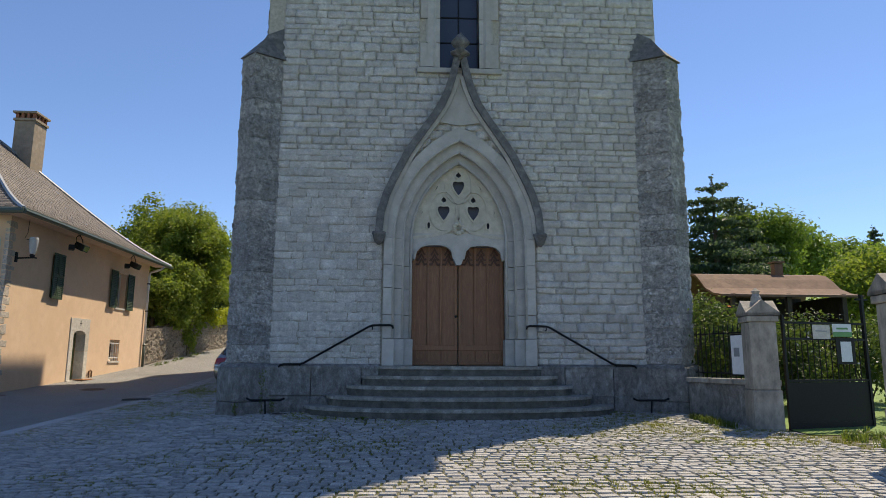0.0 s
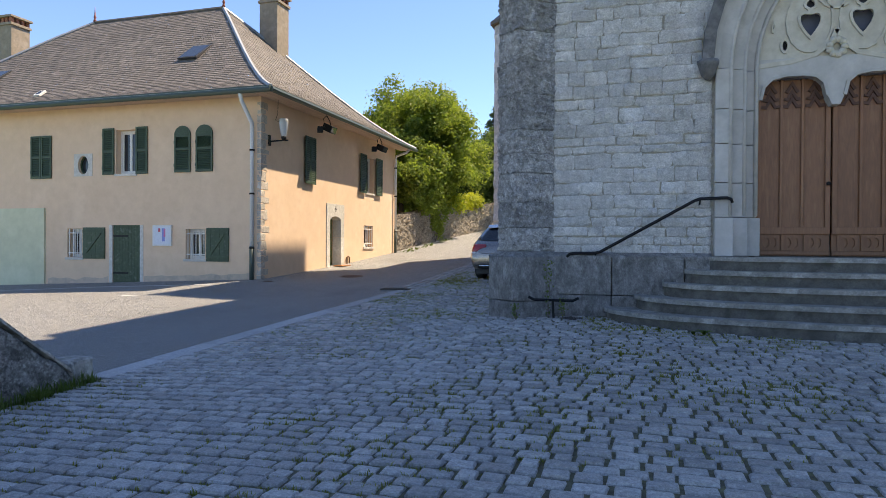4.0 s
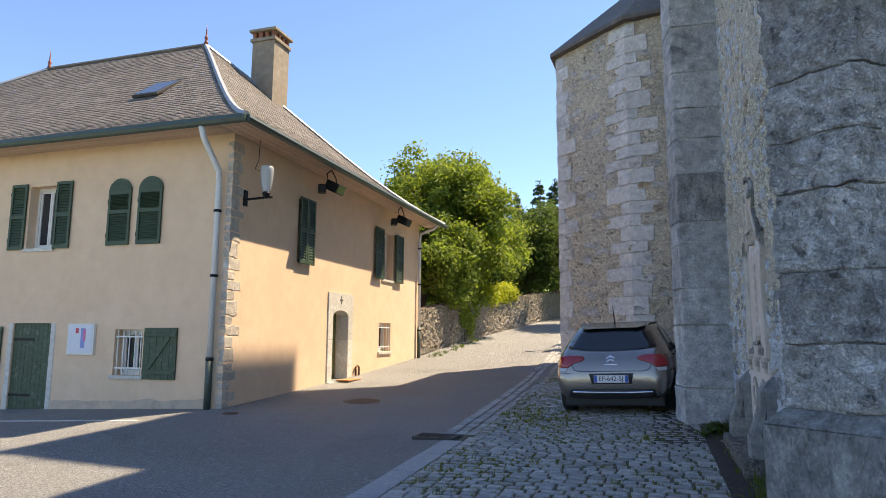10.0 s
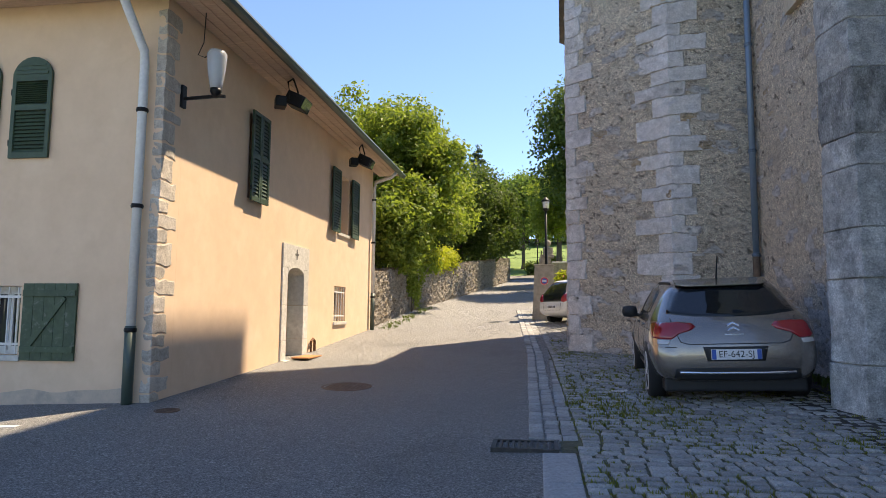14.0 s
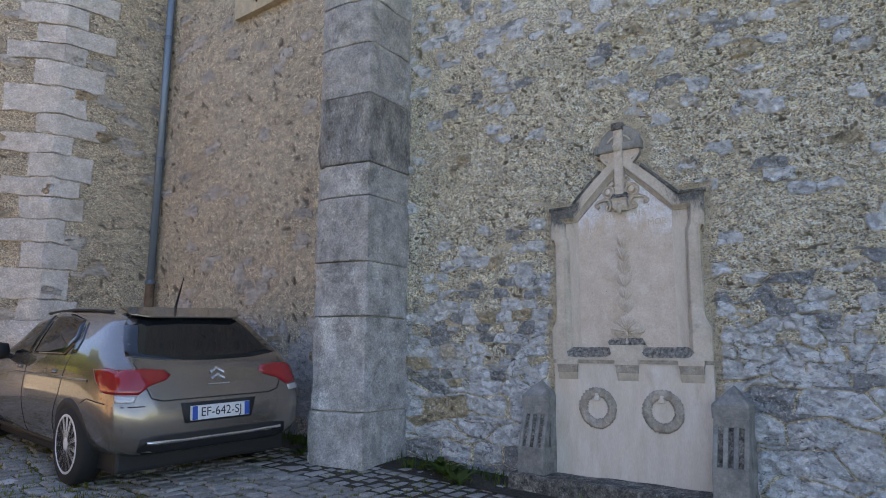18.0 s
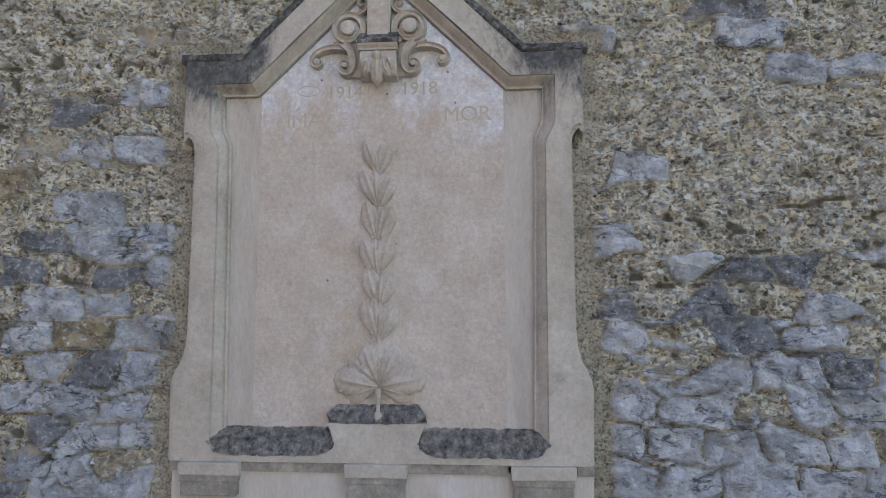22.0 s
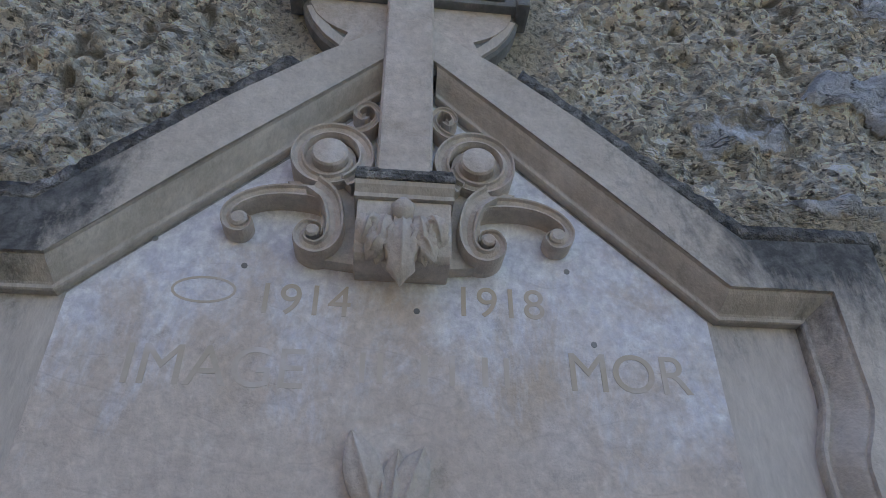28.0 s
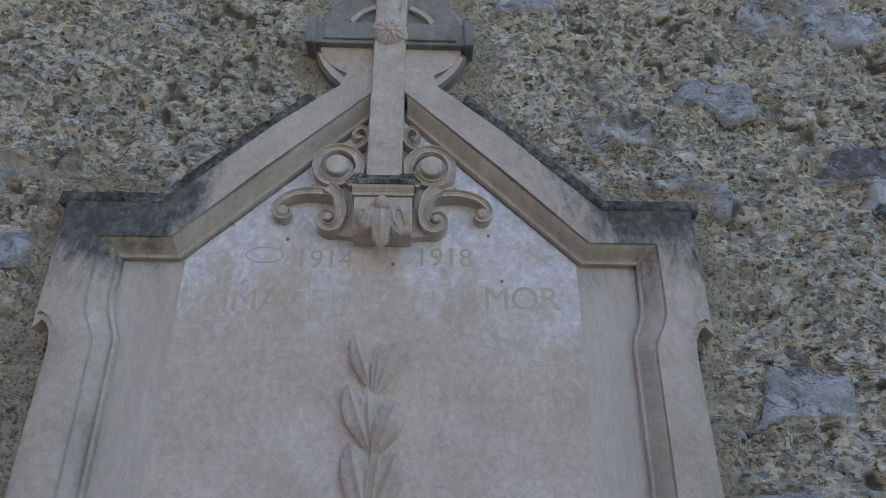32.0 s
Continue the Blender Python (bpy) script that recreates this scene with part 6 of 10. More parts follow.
part("base_slab", bm, M_LICHEN, mem, "dark mossy base slab", True)


def lettering(name, text, size, m, material, parent, label):
    """Letters from the built-in font, as a flat mesh."""
    curve = bpy.data.curves.new(name, "FONT")
    curve.body, curve.size, curve.align_x, curve.align_y = text, size, "CENTER", "CENTER"
    curve.extrude = 0.0003
    temp = bpy.data.objects.new(name, curve)
    me = bpy.data.meshes.new_from_object(temp)
    bpy.data.objects.remove(temp)
    me.transform(m)
    me.materials.append(material)
    return part(name, me, material, parent, label)


M_FAINT = surface("faded_ochre_letters", (0.55, 0.465, 0.36), (0.5, 0.42, 0.32), (0.67, 0.62, 0.59), big=9, small=26, grain=150, bump=0.0, vary=0)


def on_wall(y, z, d):
    """Letters that read from the street, on the north wall."""
    return Matrix(((0, 0, -1, WX - d), (-1, 0, 0, y), (0, 1, 0, z), (0, 0, 0, 1)))


lettering("year", "1914", 0.058, on_wall(MY + 0.115, 2.61, DS * 0.005 + 0.0004), M_FAINT, mem, "faded engraved year")
lettering("year", "1918", 0.058, on_wall(MY - 0.12, 2.618, DS * 0.005 + 0.0004), M_FAINT, mem, "faded engraved year")
lettering("word", "IMAGE", 0.068, on_wall(MY + 0.202, 2.523, DS * 0.005 + 0.0004), M_FAINT, mem, "faded engraved word")
lettering("word", "MOR", 0.068, on_wall(MY - 0.27, 2.532, DS * 0.005 + 0.0004), M_FAINT, mem, "faded engraved word")
M_FAINTER = surface("almost_vanished_letters", (0.61, 0.53, 0.44), (0.56, 0.48, 0.39), (0.68, 0.63, 0.6), big=9, small=26, grain=150, bump=0.0, vary=0)
for y, w in ((0.04, 0.006), (0.02, 0.006), (-0.03, 0.008), (-0.062, 0.006), (-0.1, 0.007), (-0.125, 0.006)):
    part("worn_letter", boxed(WX - DS * 0.005 - 0.0005, WX - 0.001, MY + y - w / 2, MY + y + w / 2, 2.512, 2.548), M_FAINTER, mem, "stroke of a letter worn beyond reading")
bm = bmesh.new()
ribbon(bm, [(0.231 + 0.036 * math.cos(k * math.tau / 24), 2.62 + 0.0165 * math.sin(k * math.tau / 24)) for k in range(24)], -0.0015, 0.0015, MEM, 0.0, 0.0062, True)
part("engraved_oval", bm, M_FAINT, mem, "faint engraved oval ring")
# small dowel holes left in the panel, drawn as dark discs for their shade
for x, z in ((0.302, 2.687), (0.19, 2.655), (-0.21, 2.67), (-0.02, 2.604), (-0.233, 2.57), (-0.05, 2.13), (0.16, 2.02)):
    bm = bmesh.new()
    lathe(bm, [(0.004, 0.0), (0.004, -0.0006), (0.002, -0.0008)], (WX - DS * 0.005, MY + x, z), 8, "x")
    part("dowel_hole", bm, M_POST, mem)


# ---- presbytery ----
HX, HY = -12.5, 18.6
house = thing("house", (-20, 23.5, 0.4), "peach rendered presbytery with a slate hipped roof and green shutters", "house")
HF = axes((0, HY, 0), (1, 0, 0), (0, -1, 0))
HS = axes((HX, 0, 0), (0, 1, 0), (1, 0, 0))


def rect(a, b, c, d):
    return [(a, c), (b, c), (b, d), (a, d)]


def arched(a, b, c, d, rise, n=8):
    m, w = (a + b) / 2, (b - a) / 2
    return [(a, c), (b, c)] + [(m + w * math.cos(math.pi * k / n), d - rise + rise * math.sin(math.pi * k / n)) for k in range(n + 1)]


FRONT_HOLES = {"upper": rect(-17.42, -16.72, 3.42, 4.72), "oval": [(-18.64 + 0.2 * math.cos(k * math.tau / 18), 3.72 + 0.28 * math.sin(k * math.tau / 18)) for k in range(18)],
               "low_left": rect(-19.25, -18.68, 0.92, 1.8), "low_right": rect(-14.96, -14.3, 0.92, 1.78), "garage": rect(-17.54, -16.55, -0.2, 1.9)}
bm = bmesh.new()
plate(bm, rect(-27.8, HX, -1.2, 5.5), list(FRONT_HOLES.values()), HF, 0.0, -0.45)
front_wall = part("front_wall", bm, M_RENDER, house, "peach rendered front wall")
SIDE_HOLES = {"door": arched(22.74, 23.62, 0.45, 2.34, 0.16), "barred": rect(25.62, 26.5, 1.26, 2.08), "upper": rect(25.78, 26.62, 3.34, 4.72), "shuttered": rect(21.02, 21.6, 3.3, 4.7)}
bm = bmesh.new()
plate(bm, rect(HY + 0.451, 28.94, -0.5, 5.5), list(SIDE_HOLES.values()), HS, 0.0, -0.45)
side_wall = part("side_wall", bm, M_RENDER, house, "sunlit peach side wall")
part("back_wall", boxed(-27.8, HX - 0.45, 28.5, 28.94, -1, 5.5), M_RENDER, house)
part("end_wall", boxed(-27.8, -27.4, HY + 0.46, 28.5, -1, 5.5), M_RENDER, house)
part("upper_floor", boxed(-27.3, HX - 0.46, HY + 0.46, 28.45, 5.3, 5.4), M_WHITE, house)
# Dark panels added inside so the rooms behind the windows stay dim.
part("dark_partition", boxed(-27.3, HX - 1.4, HY + 1.4, HY + 1.5, -1, 5.3), plain("dim_interior", (0.12, 0.11, 0.1), 0.9), house)
part("dark_partition", boxed(HX - 1.5, HX - 1.4, HY + 1.5, 28.4, -1, 5.3), plain("dim_interior_side", (0.12, 0.11, 0.1), 0.9), house)
part("annex_skirting", boxed(-27.7, -20.1, HY - 0.06, HY - 0.004, -1.2, 2.43), M_RENDER_LOW, house, "pale green painted lower band")
M_DIRT = surface("splashed_plinth", (0.6, 0.46, 0.34), (0.46, 0.37, 0.29), (0.68, 0.52, 0.38), big=1.2, small=5, bump=0.2, depth=0.004, vary=0, stain=(0.2, 0.19, 0.17), stain_scale=1.5, stain_amount=0.6)
for a, b in ((-20.0, -17.7), (-16.4, -12.75)):
    bm = bmesh.new()
    pts = [(a, -0.3), (b, -0.3)]
    n_ = 24
    for k in range(n_ + 1):
        x = b + (a - b) * k / n_
        pts.append((x, level(x, HY) + 0.16 + 0.09 * noise.noise(Vector((x * 2.3, 1.0, 0)))))
    plate(bm, pts, [], HF, 0.001, 0.005)
    part("splash_band", bm, M_DIRT, front_wall, "grimy splashed foot of the wall")

# quoins at the street corner
rng = random.Random(31)
M_QUOIN = surface("house_quoin", (0.56, 0.5, 0.42), (0.4, 0.35, 0.3), (0.7, 0.64, 0.56), big=1.2, small=10, bump=0.6, depth=0.012, grit=0.3, vary=0.14)
z = 0.35
k = 0
while z < 5.2:
    h = rng.uniform(0.14, 0.3)
    w = (0.36 if k % 2 else 0.24) * rng.uniform(0.75, 1.15)
    bm = bmesh.new()
    prism(bm, [(HX - 0.12, HY - 0.006), (HX + 0.008, HY - 0.008), (HX + 0.008, HY + w), (HX - 0.1, HY + w)], z + 0.012, z + h - 0.012, None, 0.012)
    bmesh.ops.subdivide_edges(bm, edges=[e for e in bm.edges if e.calc_length() > 0.09], cuts=3, use_grid_fill=True)
    for v in bm.verts:
        v.co += Vector((0.25 * noise.noise(v.co * 6), 0.8 * noise.noise(v.co * 9 + Vector((9, 0, 0))), 1.1 * noise.noise(v.co * 8))) * 0.035
    part("quoin", bm, M_QUOIN, side_wall)
    z += h
    k += 1


def slats(parent, fr, a, b, c, d, d0, d1, n, material, tilt=0.022):
    for k in range(n):
        z0 = c + (d - c) * k / n
        z1 = z0 + (d - c) / n * 0.8
        bm = bmesh.new()
        vs = [bm.verts.new(fr @ Vector(p)) for p in ((a, d0 + tilt, z0), (b, d0 + tilt, z0), (b, d0, z1), (a, d0, z1), (a, d0 + tilt - 0.008, z0 - 0.002), (b, d0 + tilt - 0.008, z0 - 0.002), (b, d0 - 0.008, z1 - 0.002), (a, d0 - 0.008, z1 - 0.002))]
        for q in ((0, 1, 2, 3), (4, 7, 6, 5), (0, 4, 5, 1), (1, 5, 6, 2), (2, 6, 7, 3), (3, 7, 4, 0)):
            bm.faces.new([vs[i] for i in q])
        part("slat", bm, material, parent)


def shutter(fr, a, b, c, d, label, d0=0.012, n=20, split=True, group="shutters of the presbytery", arch=0.0):
    """A louvred shutter leaf: stiles, rails and single slats."""
    ob = thing("shutter", fr @ Vector(((a + b) / 2, d0, c)), label, "shutter", group)
    st = 0.055
    for u0, u1 in ((a, a + st), (b - st, b)):
        bm = bmesh.new()
        prism(bm, rect(u0, u1, c, d - arch * 0.8), d0, d0 + 0.035, fr @ Matrix(((1, 0, 0, 0), (0, 0, 1, 0), (0, 1, 0, 0), (0, 0, 0, 1))), 0.004)
        part("stile", bm, M_GREEN, ob)
    cuts = [c, (c + d) / 2 - 0.04, d - arch] if split else [c, d - arch]
    for z0 in cuts:
        bm = bmesh.new()
        z1 = z0 + 0.075 if z0 != cuts[-1] else z0
        z00 = z0 if z0 != cuts[-1] else z0 - 0.06
        prism(bm, rect(a + st, b - st, z00, z1), d0, d0 + 0.033, fr @ Matrix(((1, 0, 0, 0), (0, 0, 1, 0), (0, 1, 0, 0), (0, 0, 0, 1))))
        part("rail", bm, M_GREEN, ob)
    for z0, z1 in zip(cuts, cuts[1:]):
        slats(ob, fr, a + st, b - st, z0 + 0.08, z1 - 0.065 if z1 == cuts[-1] else z1 - 0.005, d0 + 0.006, d0 + 0.03, n // (len(cuts) - 1), M_GREEN)
    # Near-black sheet added behind the slats gives the shade in their gaps.
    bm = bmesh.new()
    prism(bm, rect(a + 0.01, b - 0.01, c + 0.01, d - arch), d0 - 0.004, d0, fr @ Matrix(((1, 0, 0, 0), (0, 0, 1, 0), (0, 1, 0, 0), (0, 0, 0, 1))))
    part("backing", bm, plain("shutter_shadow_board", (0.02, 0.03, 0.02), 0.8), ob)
    if arch:
        bm = bmesh.new()
        outer = arched(a, b, d - arch - 0.005, d, arch, 10)
        plate(bm, outer, [], fr, d0, d0 + 0.034)
        part("arched_head", bm, M_GREEN, ob)
        for k in range(3):
            zz = d - arch + 0.03 + k * 0.055
            half = (b - a) / 2 * math.sqrt(max(0.05, 1 - ((zz - d + arch) / arch) ** 2)) - 0.05
            bm = bmesh.new()
            prism(bm, rect((a + b) / 2 - half, (a + b) / 2 + half, zz, zz + 0.03), d0 + 0.034, d0 + 0.042, fr @ Matrix(((1, 0, 0, 0), (0, 0, 1, 0), (0, 1, 0, 0), (0, 0, 0, 1))))
            part("slat", bm, M_GREEN, ob)
    for z0 in (c + 0.2, d - arch - 0.2):
        bm = bmesh.new()
        tube(bm, [fr @ Vector((a - 0.012, d0 + 0.02, z0 - 0.04)), fr @ Vector((a - 0.012, d0 + 0.02, z0 + 0.04))], 0.012, 6)
        part("hinge", bm, M_IRON, ob)
    return ob


def plank_shutter(fr, a, b, c, d, label):
    ob = thing("shutter", fr @ Vector(((a + b) / 2, 0.02, c)), label, "shutter", "plank shutters of the presbytery")
    n = 5
    for k in range(n):
        u0, u1 = a + (b - a) * k / n, a + (b - a) * (k + 1) / n - 0.004
        bm = bmesh.new()
        prism(bm, rect(u0, u1, c, d), 0.012, 0.04, fr @ Matrix(((1, 0, 0, 0), (0, 0, 1, 0), (0, 1, 0, 0), (0, 0, 0, 1))), 0.003)
        part("plank", bm, M_GREENP, ob)
    for z0 in (c + 0.1, d - 0.16):
        bm = bmesh.new()
        prism(bm, rect(a + 0.01, b - 0.01, z0, z0 + 0.075), 0.041, 0.062, fr @ Matrix(((1, 0, 0, 0), (0, 0, 1, 0), (0, 1, 0, 0), (0, 0, 0, 1))), 0.003)
        part("ledge", bm, M_GREENP, ob)
    bm = bmesh.new()
    ribbon(bm, [(a + 0.12, c + 0.18), (b - 0.16, d - 0.17)], -0.035, 0.035, fr, 0.041, 0.06)
    part("brace", bm, M_GREENP, ob)
    return ob


M_GREENP = surface("peeling_green_paint", (0.05, 0.085, 0.045), (0.035, 0.06, 0.03), (0.075, 0.11, 0.06), big=2, small=14, grain=80, rough=0.6, bump=0.25, depth=0.003, vary=0.1, stain=(0.4, 0.4, 0.36), stain_scale=9, stain_amount=0.35)


def window(name, fr, a, b, c, d, label, bars=0, casements=2, curtain=True):
    """A window set back in its opening: frame, casements with panes, and a curtain or bars."""
    ob = thing(name, fr @ Vector(((a + b) / 2, -0.2, c)), label, "window")
    t = 0.05
    bm = bmesh.new()
    plate(bm, rect(a, b, c, d), [rect(a + t, b - t, c + t, d - t)], fr, -0.26, -0.2)
    part("window_frame", bm, M_WHITE, ob)
    w = (b - a - 2 * t) / casements
    for k in range(casements):
        u0, u1 = a + t + w * k + 0.004, a + t + w * (k + 1) - 0.004
        bm = bmesh.new()
        plate(bm, rect(u0, u1, c + t, d - t), [rect(u0 + 0.04, u1 - 0.04, c + t + 0.05, d - t - 0.05)], fr, -0.25, -0.215)
        part("casement", bm, M_WHITE, ob)
        bm = bmesh.new()
        plate(bm, rect(u0 + 0.03, u1 - 0.03, c + t + 0.04, d - t - 0.04), [], fr, -0.24, -0.236)
        part("pane", bm, M_GLASS, ob)
    if curtain:
        bm = bmesh.new()
        n = 24
        for u0, u1 in ((a + t, a + t + (b - a) * 0.3), (b - t - (b - a) * 0.3, b - t)):
            pts = [(u0 + (u1 - u0) * k / n, -0.3 - 0.015 * math.sin(k * 1.9)) for k in range(n + 1)]
            for (x0, y0), (x1, y1) in zip(pts, pts[1:]):
                bm.faces.new([bm.verts.new(fr @ Vector(p)) for p in ((x0, y0, c + 0.05), (x1, y1, c + 0.05), (x1, y1, d - 0.05), (x0, y0, d - 0.05))])
        part("curtain", bm, plain("white_net", (0.7, 0.7, 0.68), 0.9), ob)
    for k in range(bars):
        u = a + 0.06 + (b - a - 0.12) * k / max(bars - 1, 1)
        bm = bmesh.new()
        tube(bm, [fr @ Vector((u, -0.03, c + 0.01)), fr @ Vector((u, -0.03, d - 0.01))], 0.012, 6)
        part("bar", bm, M_WHITE, ob, "white iron bar")
    if bars:
        for z0 in (c + 0.12, d - 0.15):
            bm = bmesh.new()
            prism(bm, rect(a + 0.02, b - 0.02, z0, z0 + 0.03), -0.04, -0.018, fr @ Matrix(((1, 0, 0, 0), (0, 0, 1, 0), (0, 1, 0, 0), (0, 0, 0, 1))))
            part("cross_bar", bm, M_WHITE, ob)
    return ob


M_SILL = surface("stone_sill", (0.64, 0.61, 0.55), (0.5, 0.47, 0.42), (0.72, 0.69, 0.63), small=12, vary=0.08)


def sill(fr, a, b, c, parent, out=0.04):
    bm = bmesh.new()
    prism(bm, rect(a - 0.05, b + 0.05, c - 0.07, c - 0.002), -0.2, out, fr @ Matrix(((1, 0, 0, 0), (0, 0, 1, 0), (0, 1, 0, 0), (0, 0, 0, 1))), 0.006)
    part("window_sill", bm, M_SILL, parent)


# front: upper floor
shutter(HF, -20.66, -20.26, 3.34, 4.66, "closed dark green louvred shutter on the peach front")
shutter(HF, -20.25, -19.85, 3.34, 4.66, "closed dark green louvred shutter on the peach front")
w = window("window_1", HF, -17.42, -16.72, 3.42, 4.72, "white casement window with net curtains between green shutters")
sill(HF, -17.42, -16.72, 3.42, w)
shutter(HF, -17.89, -17.47, 3.4, 4.78, "open dark green louvred shutter on the peach front")
shutter(HF, -16.68, -16.27, 3.4, 4.78, "open dark green louvred shutter on the peach front")
for a, b in ((-15.325, -14.78), (-14.6, -14.04)):
    shutter(HF, a, b, 3.41, 4.74, "arched dark green louvred shutter, closed", n=22, arch=0.26, group="arched shutters")
oval = thing("oval_window", (-18.64, HY, 3.44), "small oval window in a pale plaster square", "window")
bm = bmesh.new()
plate(bm, rect(-18.99, -18.29, 3.38, 4.06), [[(-18.64 + 0.2 * math.cos(k * math.tau / 18), 3.72 + 0.28 * math.sin(k * math.tau / 18)) for k in range(18)]], HF, 0.0, 0.012)
part("surround", bm, M_SILL, oval)
bm = bmesh.new()
ribbon(bm, [(-18.64 + 0.19 * math.cos(k * math.tau / 18), 3.72 + 0.27 * math.sin(k * math.tau / 18)) for k in range(18)], -0.02, 0.02, HF, -0.15, -0.08, True)
part("window_frame", bm, M_GREEN, oval)
bm = bmesh.new()
plate(bm, [(-18.64 + 0.21 * math.cos(k * math.tau / 18), 3.72 + 0.29 * math.sin(k * math.tau / 18)) for k in range(18)], [], HF, -0.14, -0.136)
part("pane", bm, M_GLASS, oval)
# front: ground floor
w = window("window_2", HF, -19.25, -18.68, 0.92, 1.8, "low window behind white iron bars", bars=4)
sill(HF, -19.25, -18.68, 0.92, w)
plank_shutter(HF, -18.62, -17.8, 0.89, 1.83, "open peeling green plank shutter on the front wall")
w = window("window_3", HF, -14.96, -14.3, 0.92, 1.78, "low window behind white iron bars", bars=5)
sill(HF, -14.96, -14.3, 0.92, w)
plank_shutter(HF, -14.24, -13.5, 0.86, 1.81, "open peeling green plank shutter on the front wall")
garage = thing("plank_door", (-17.05, HY - 0.05, 0.2), "closed dark green plank door in a grey stone frame", "door")
for k in range(9):
    u = -17.54 + k * 0.11
    part("plank", boxed(u, u + 0.106, HY + 0.03, HY + 0.07, -0.1, 1.9, bevel=0.004), M_GREENP, garage)
part("door_frame", boxed(-17.66, -17.545, HY - 0.012, HY + 0.1, -0.1, 1.9, bevel=0.006), M_SILL, garage)
part("door_frame", boxed(-16.545, -16.43, HY - 0.012, HY + 0.1, -0.1, 1.9, bevel=0.006), M_SILL, garage)
part("hinge_strap", boxed(-17.54, -17.0, HY + 0.02, HY + 0.03, 1.55, 1.6), M_IRON, garage)
part("hinge_strap", boxed(-17.54, -17.0, HY + 0.02, HY + 0.03, 0.45, 0.5), M_IRON, garage)
board = thing("notice_board", (-15.73, HY - 0.03, 1.3), "white glazed notice board with posters on the front wall", "notice board")
part("frame", boxed(-16.06, -15.41, HY - 0.06, HY, 1.29, 1.89, bevel=0.006), M_WHITE, board)
part("sheet", boxed(-16.02, -15.45, HY - 0.064, HY - 0.0605, 1.33, 1.85), plain("poster_paper", (0.72, 0.74, 0.8), 0.6), board)
part("poster", boxed(-15.85, -15.78, HY - 0.068, HY - 0.0645, 1.7, 1.8), plain("poster_red", (0.6, 0.08, 0.1), 0.6), board, "red poster print")
part("poster", boxed(-15.72, -15.62, HY - 0.068, HY - 0.0645, 1.42, 1.8), plain("poster_blue", (0.25, 0.3, 0.65), 0.6), board, "blue poster print")
part("poster", boxed(-15.66, -15.6, HY - 0.069, HY - 0.0682, 1.55, 1.78), plain("poster_pink", (0.7, 0.2, 0.35), 0.6), board)

# side: stone door surround with green door
ent = thing("entrance_door", (HX, 23.18, 0.62), "closed green panelled house door deep in a pale stone surround", "door")
for a, b in ((22.52, 22.76), (23.6, 23.86)):
    for z0, z1 in ((0.3, 0.95), (0.95, 1.6), (1.6, 2.3)):
        bm = bmesh.new()
        prism(bm, rect(a, b, z0 + 0.003, z1 - 0.003), -0.3, 0.03, HS @ Matrix(((1, 0, 0, 0), (0, 0, 1, 0), (0, 1, 0, 0), (0, 0, 0, 1))), 0.008)
        part("jamb_stone", bm, M_SILL, ent)
bm = bmesh.new()
plate(bm, [(22.52, 2.3), (22.76, 2.3)] + [(23.18 - 0.41 * math.cos(math.pi * k / 8), 2.18 + 0.14 * math.sin(math.pi * k / 8)) for k in range(9)] + [(23.6, 2.3), (23.86, 2.3), (23.86, 2.74), (22.52, 2.74)], [], HS, -0.3, 0.032)
part("lintel", bm, M_SILL, ent, "pale stone lintel")
# Cross is a raised dark shape; its colour stands for shade in the carving.
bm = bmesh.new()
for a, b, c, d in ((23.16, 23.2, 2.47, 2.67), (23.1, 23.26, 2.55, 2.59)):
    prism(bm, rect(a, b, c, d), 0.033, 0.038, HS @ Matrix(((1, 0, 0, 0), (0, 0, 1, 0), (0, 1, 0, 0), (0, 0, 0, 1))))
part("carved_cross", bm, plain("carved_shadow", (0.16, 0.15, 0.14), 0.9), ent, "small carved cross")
M_OLIVE = surface("olive_door_paint", (0.2, 0.23, 0.09), (0.15, 0.175, 0.065), (0.24, 0.27, 0.11), big=2, small=12, grain=80, rough=0.5, bump=0.1, depth=0.002, vary=0)
leaf_ = part("door_leaf", boxed(HX - 0.36, HX - 0.32, 23.06, 23.6, 0.62, 2.3, bevel=0.004), M_OLIVE, ent, "olive green panelled leaf")
for z0, z1 in ((0.72, 1.3), (1.42, 2.15)):
    part("panel", boxed(HX - 0.319, HX - 0.306, 23.14, 23.52, z0, z1, bevel=0.006), M_OLIVE, leaf_)
    part("panel", boxed(HX - 0.319, HX - 0.306, 22.82, 23.0, z0, z1, bevel=0.006), M_OLIVE, leaf_)
part("door_knob", boxed(HX - 0.319, HX - 0.27, 23.08, 23.12, 1.5, 1.54, bevel=0.01), plain("brass_knob", (0.6, 0.45, 0.15), 0.3, 0.9), leaf_, "brass knob")
part("door_leaf", boxed(HX - 0.36, HX - 0.32, 22.76, 23.05, 0.62, 2.3, bevel=0.004), M_OLIVE, ent, "green fixed leaf with brass letter plate")
part("letter_plate", boxed(HX - 0.319, HX - 0.312, 22.84, 22.98, 1.34, 1.385), plain("brass", (0.6, 0.45, 0.15), 0.3, 0.9), ent, "brass letter plate")
part("doorstep", boxed(HX - 0.3, HX + 0.1, 22.5, 23.9, 0.3, 0.6, bevel=0.01), M_SILL, ent)
mat_ob = thing("doormat", (HX + 0.15, 23.2, level(HX, 23.2)), "orange-brown coir doormat outside the house door", "doormat")
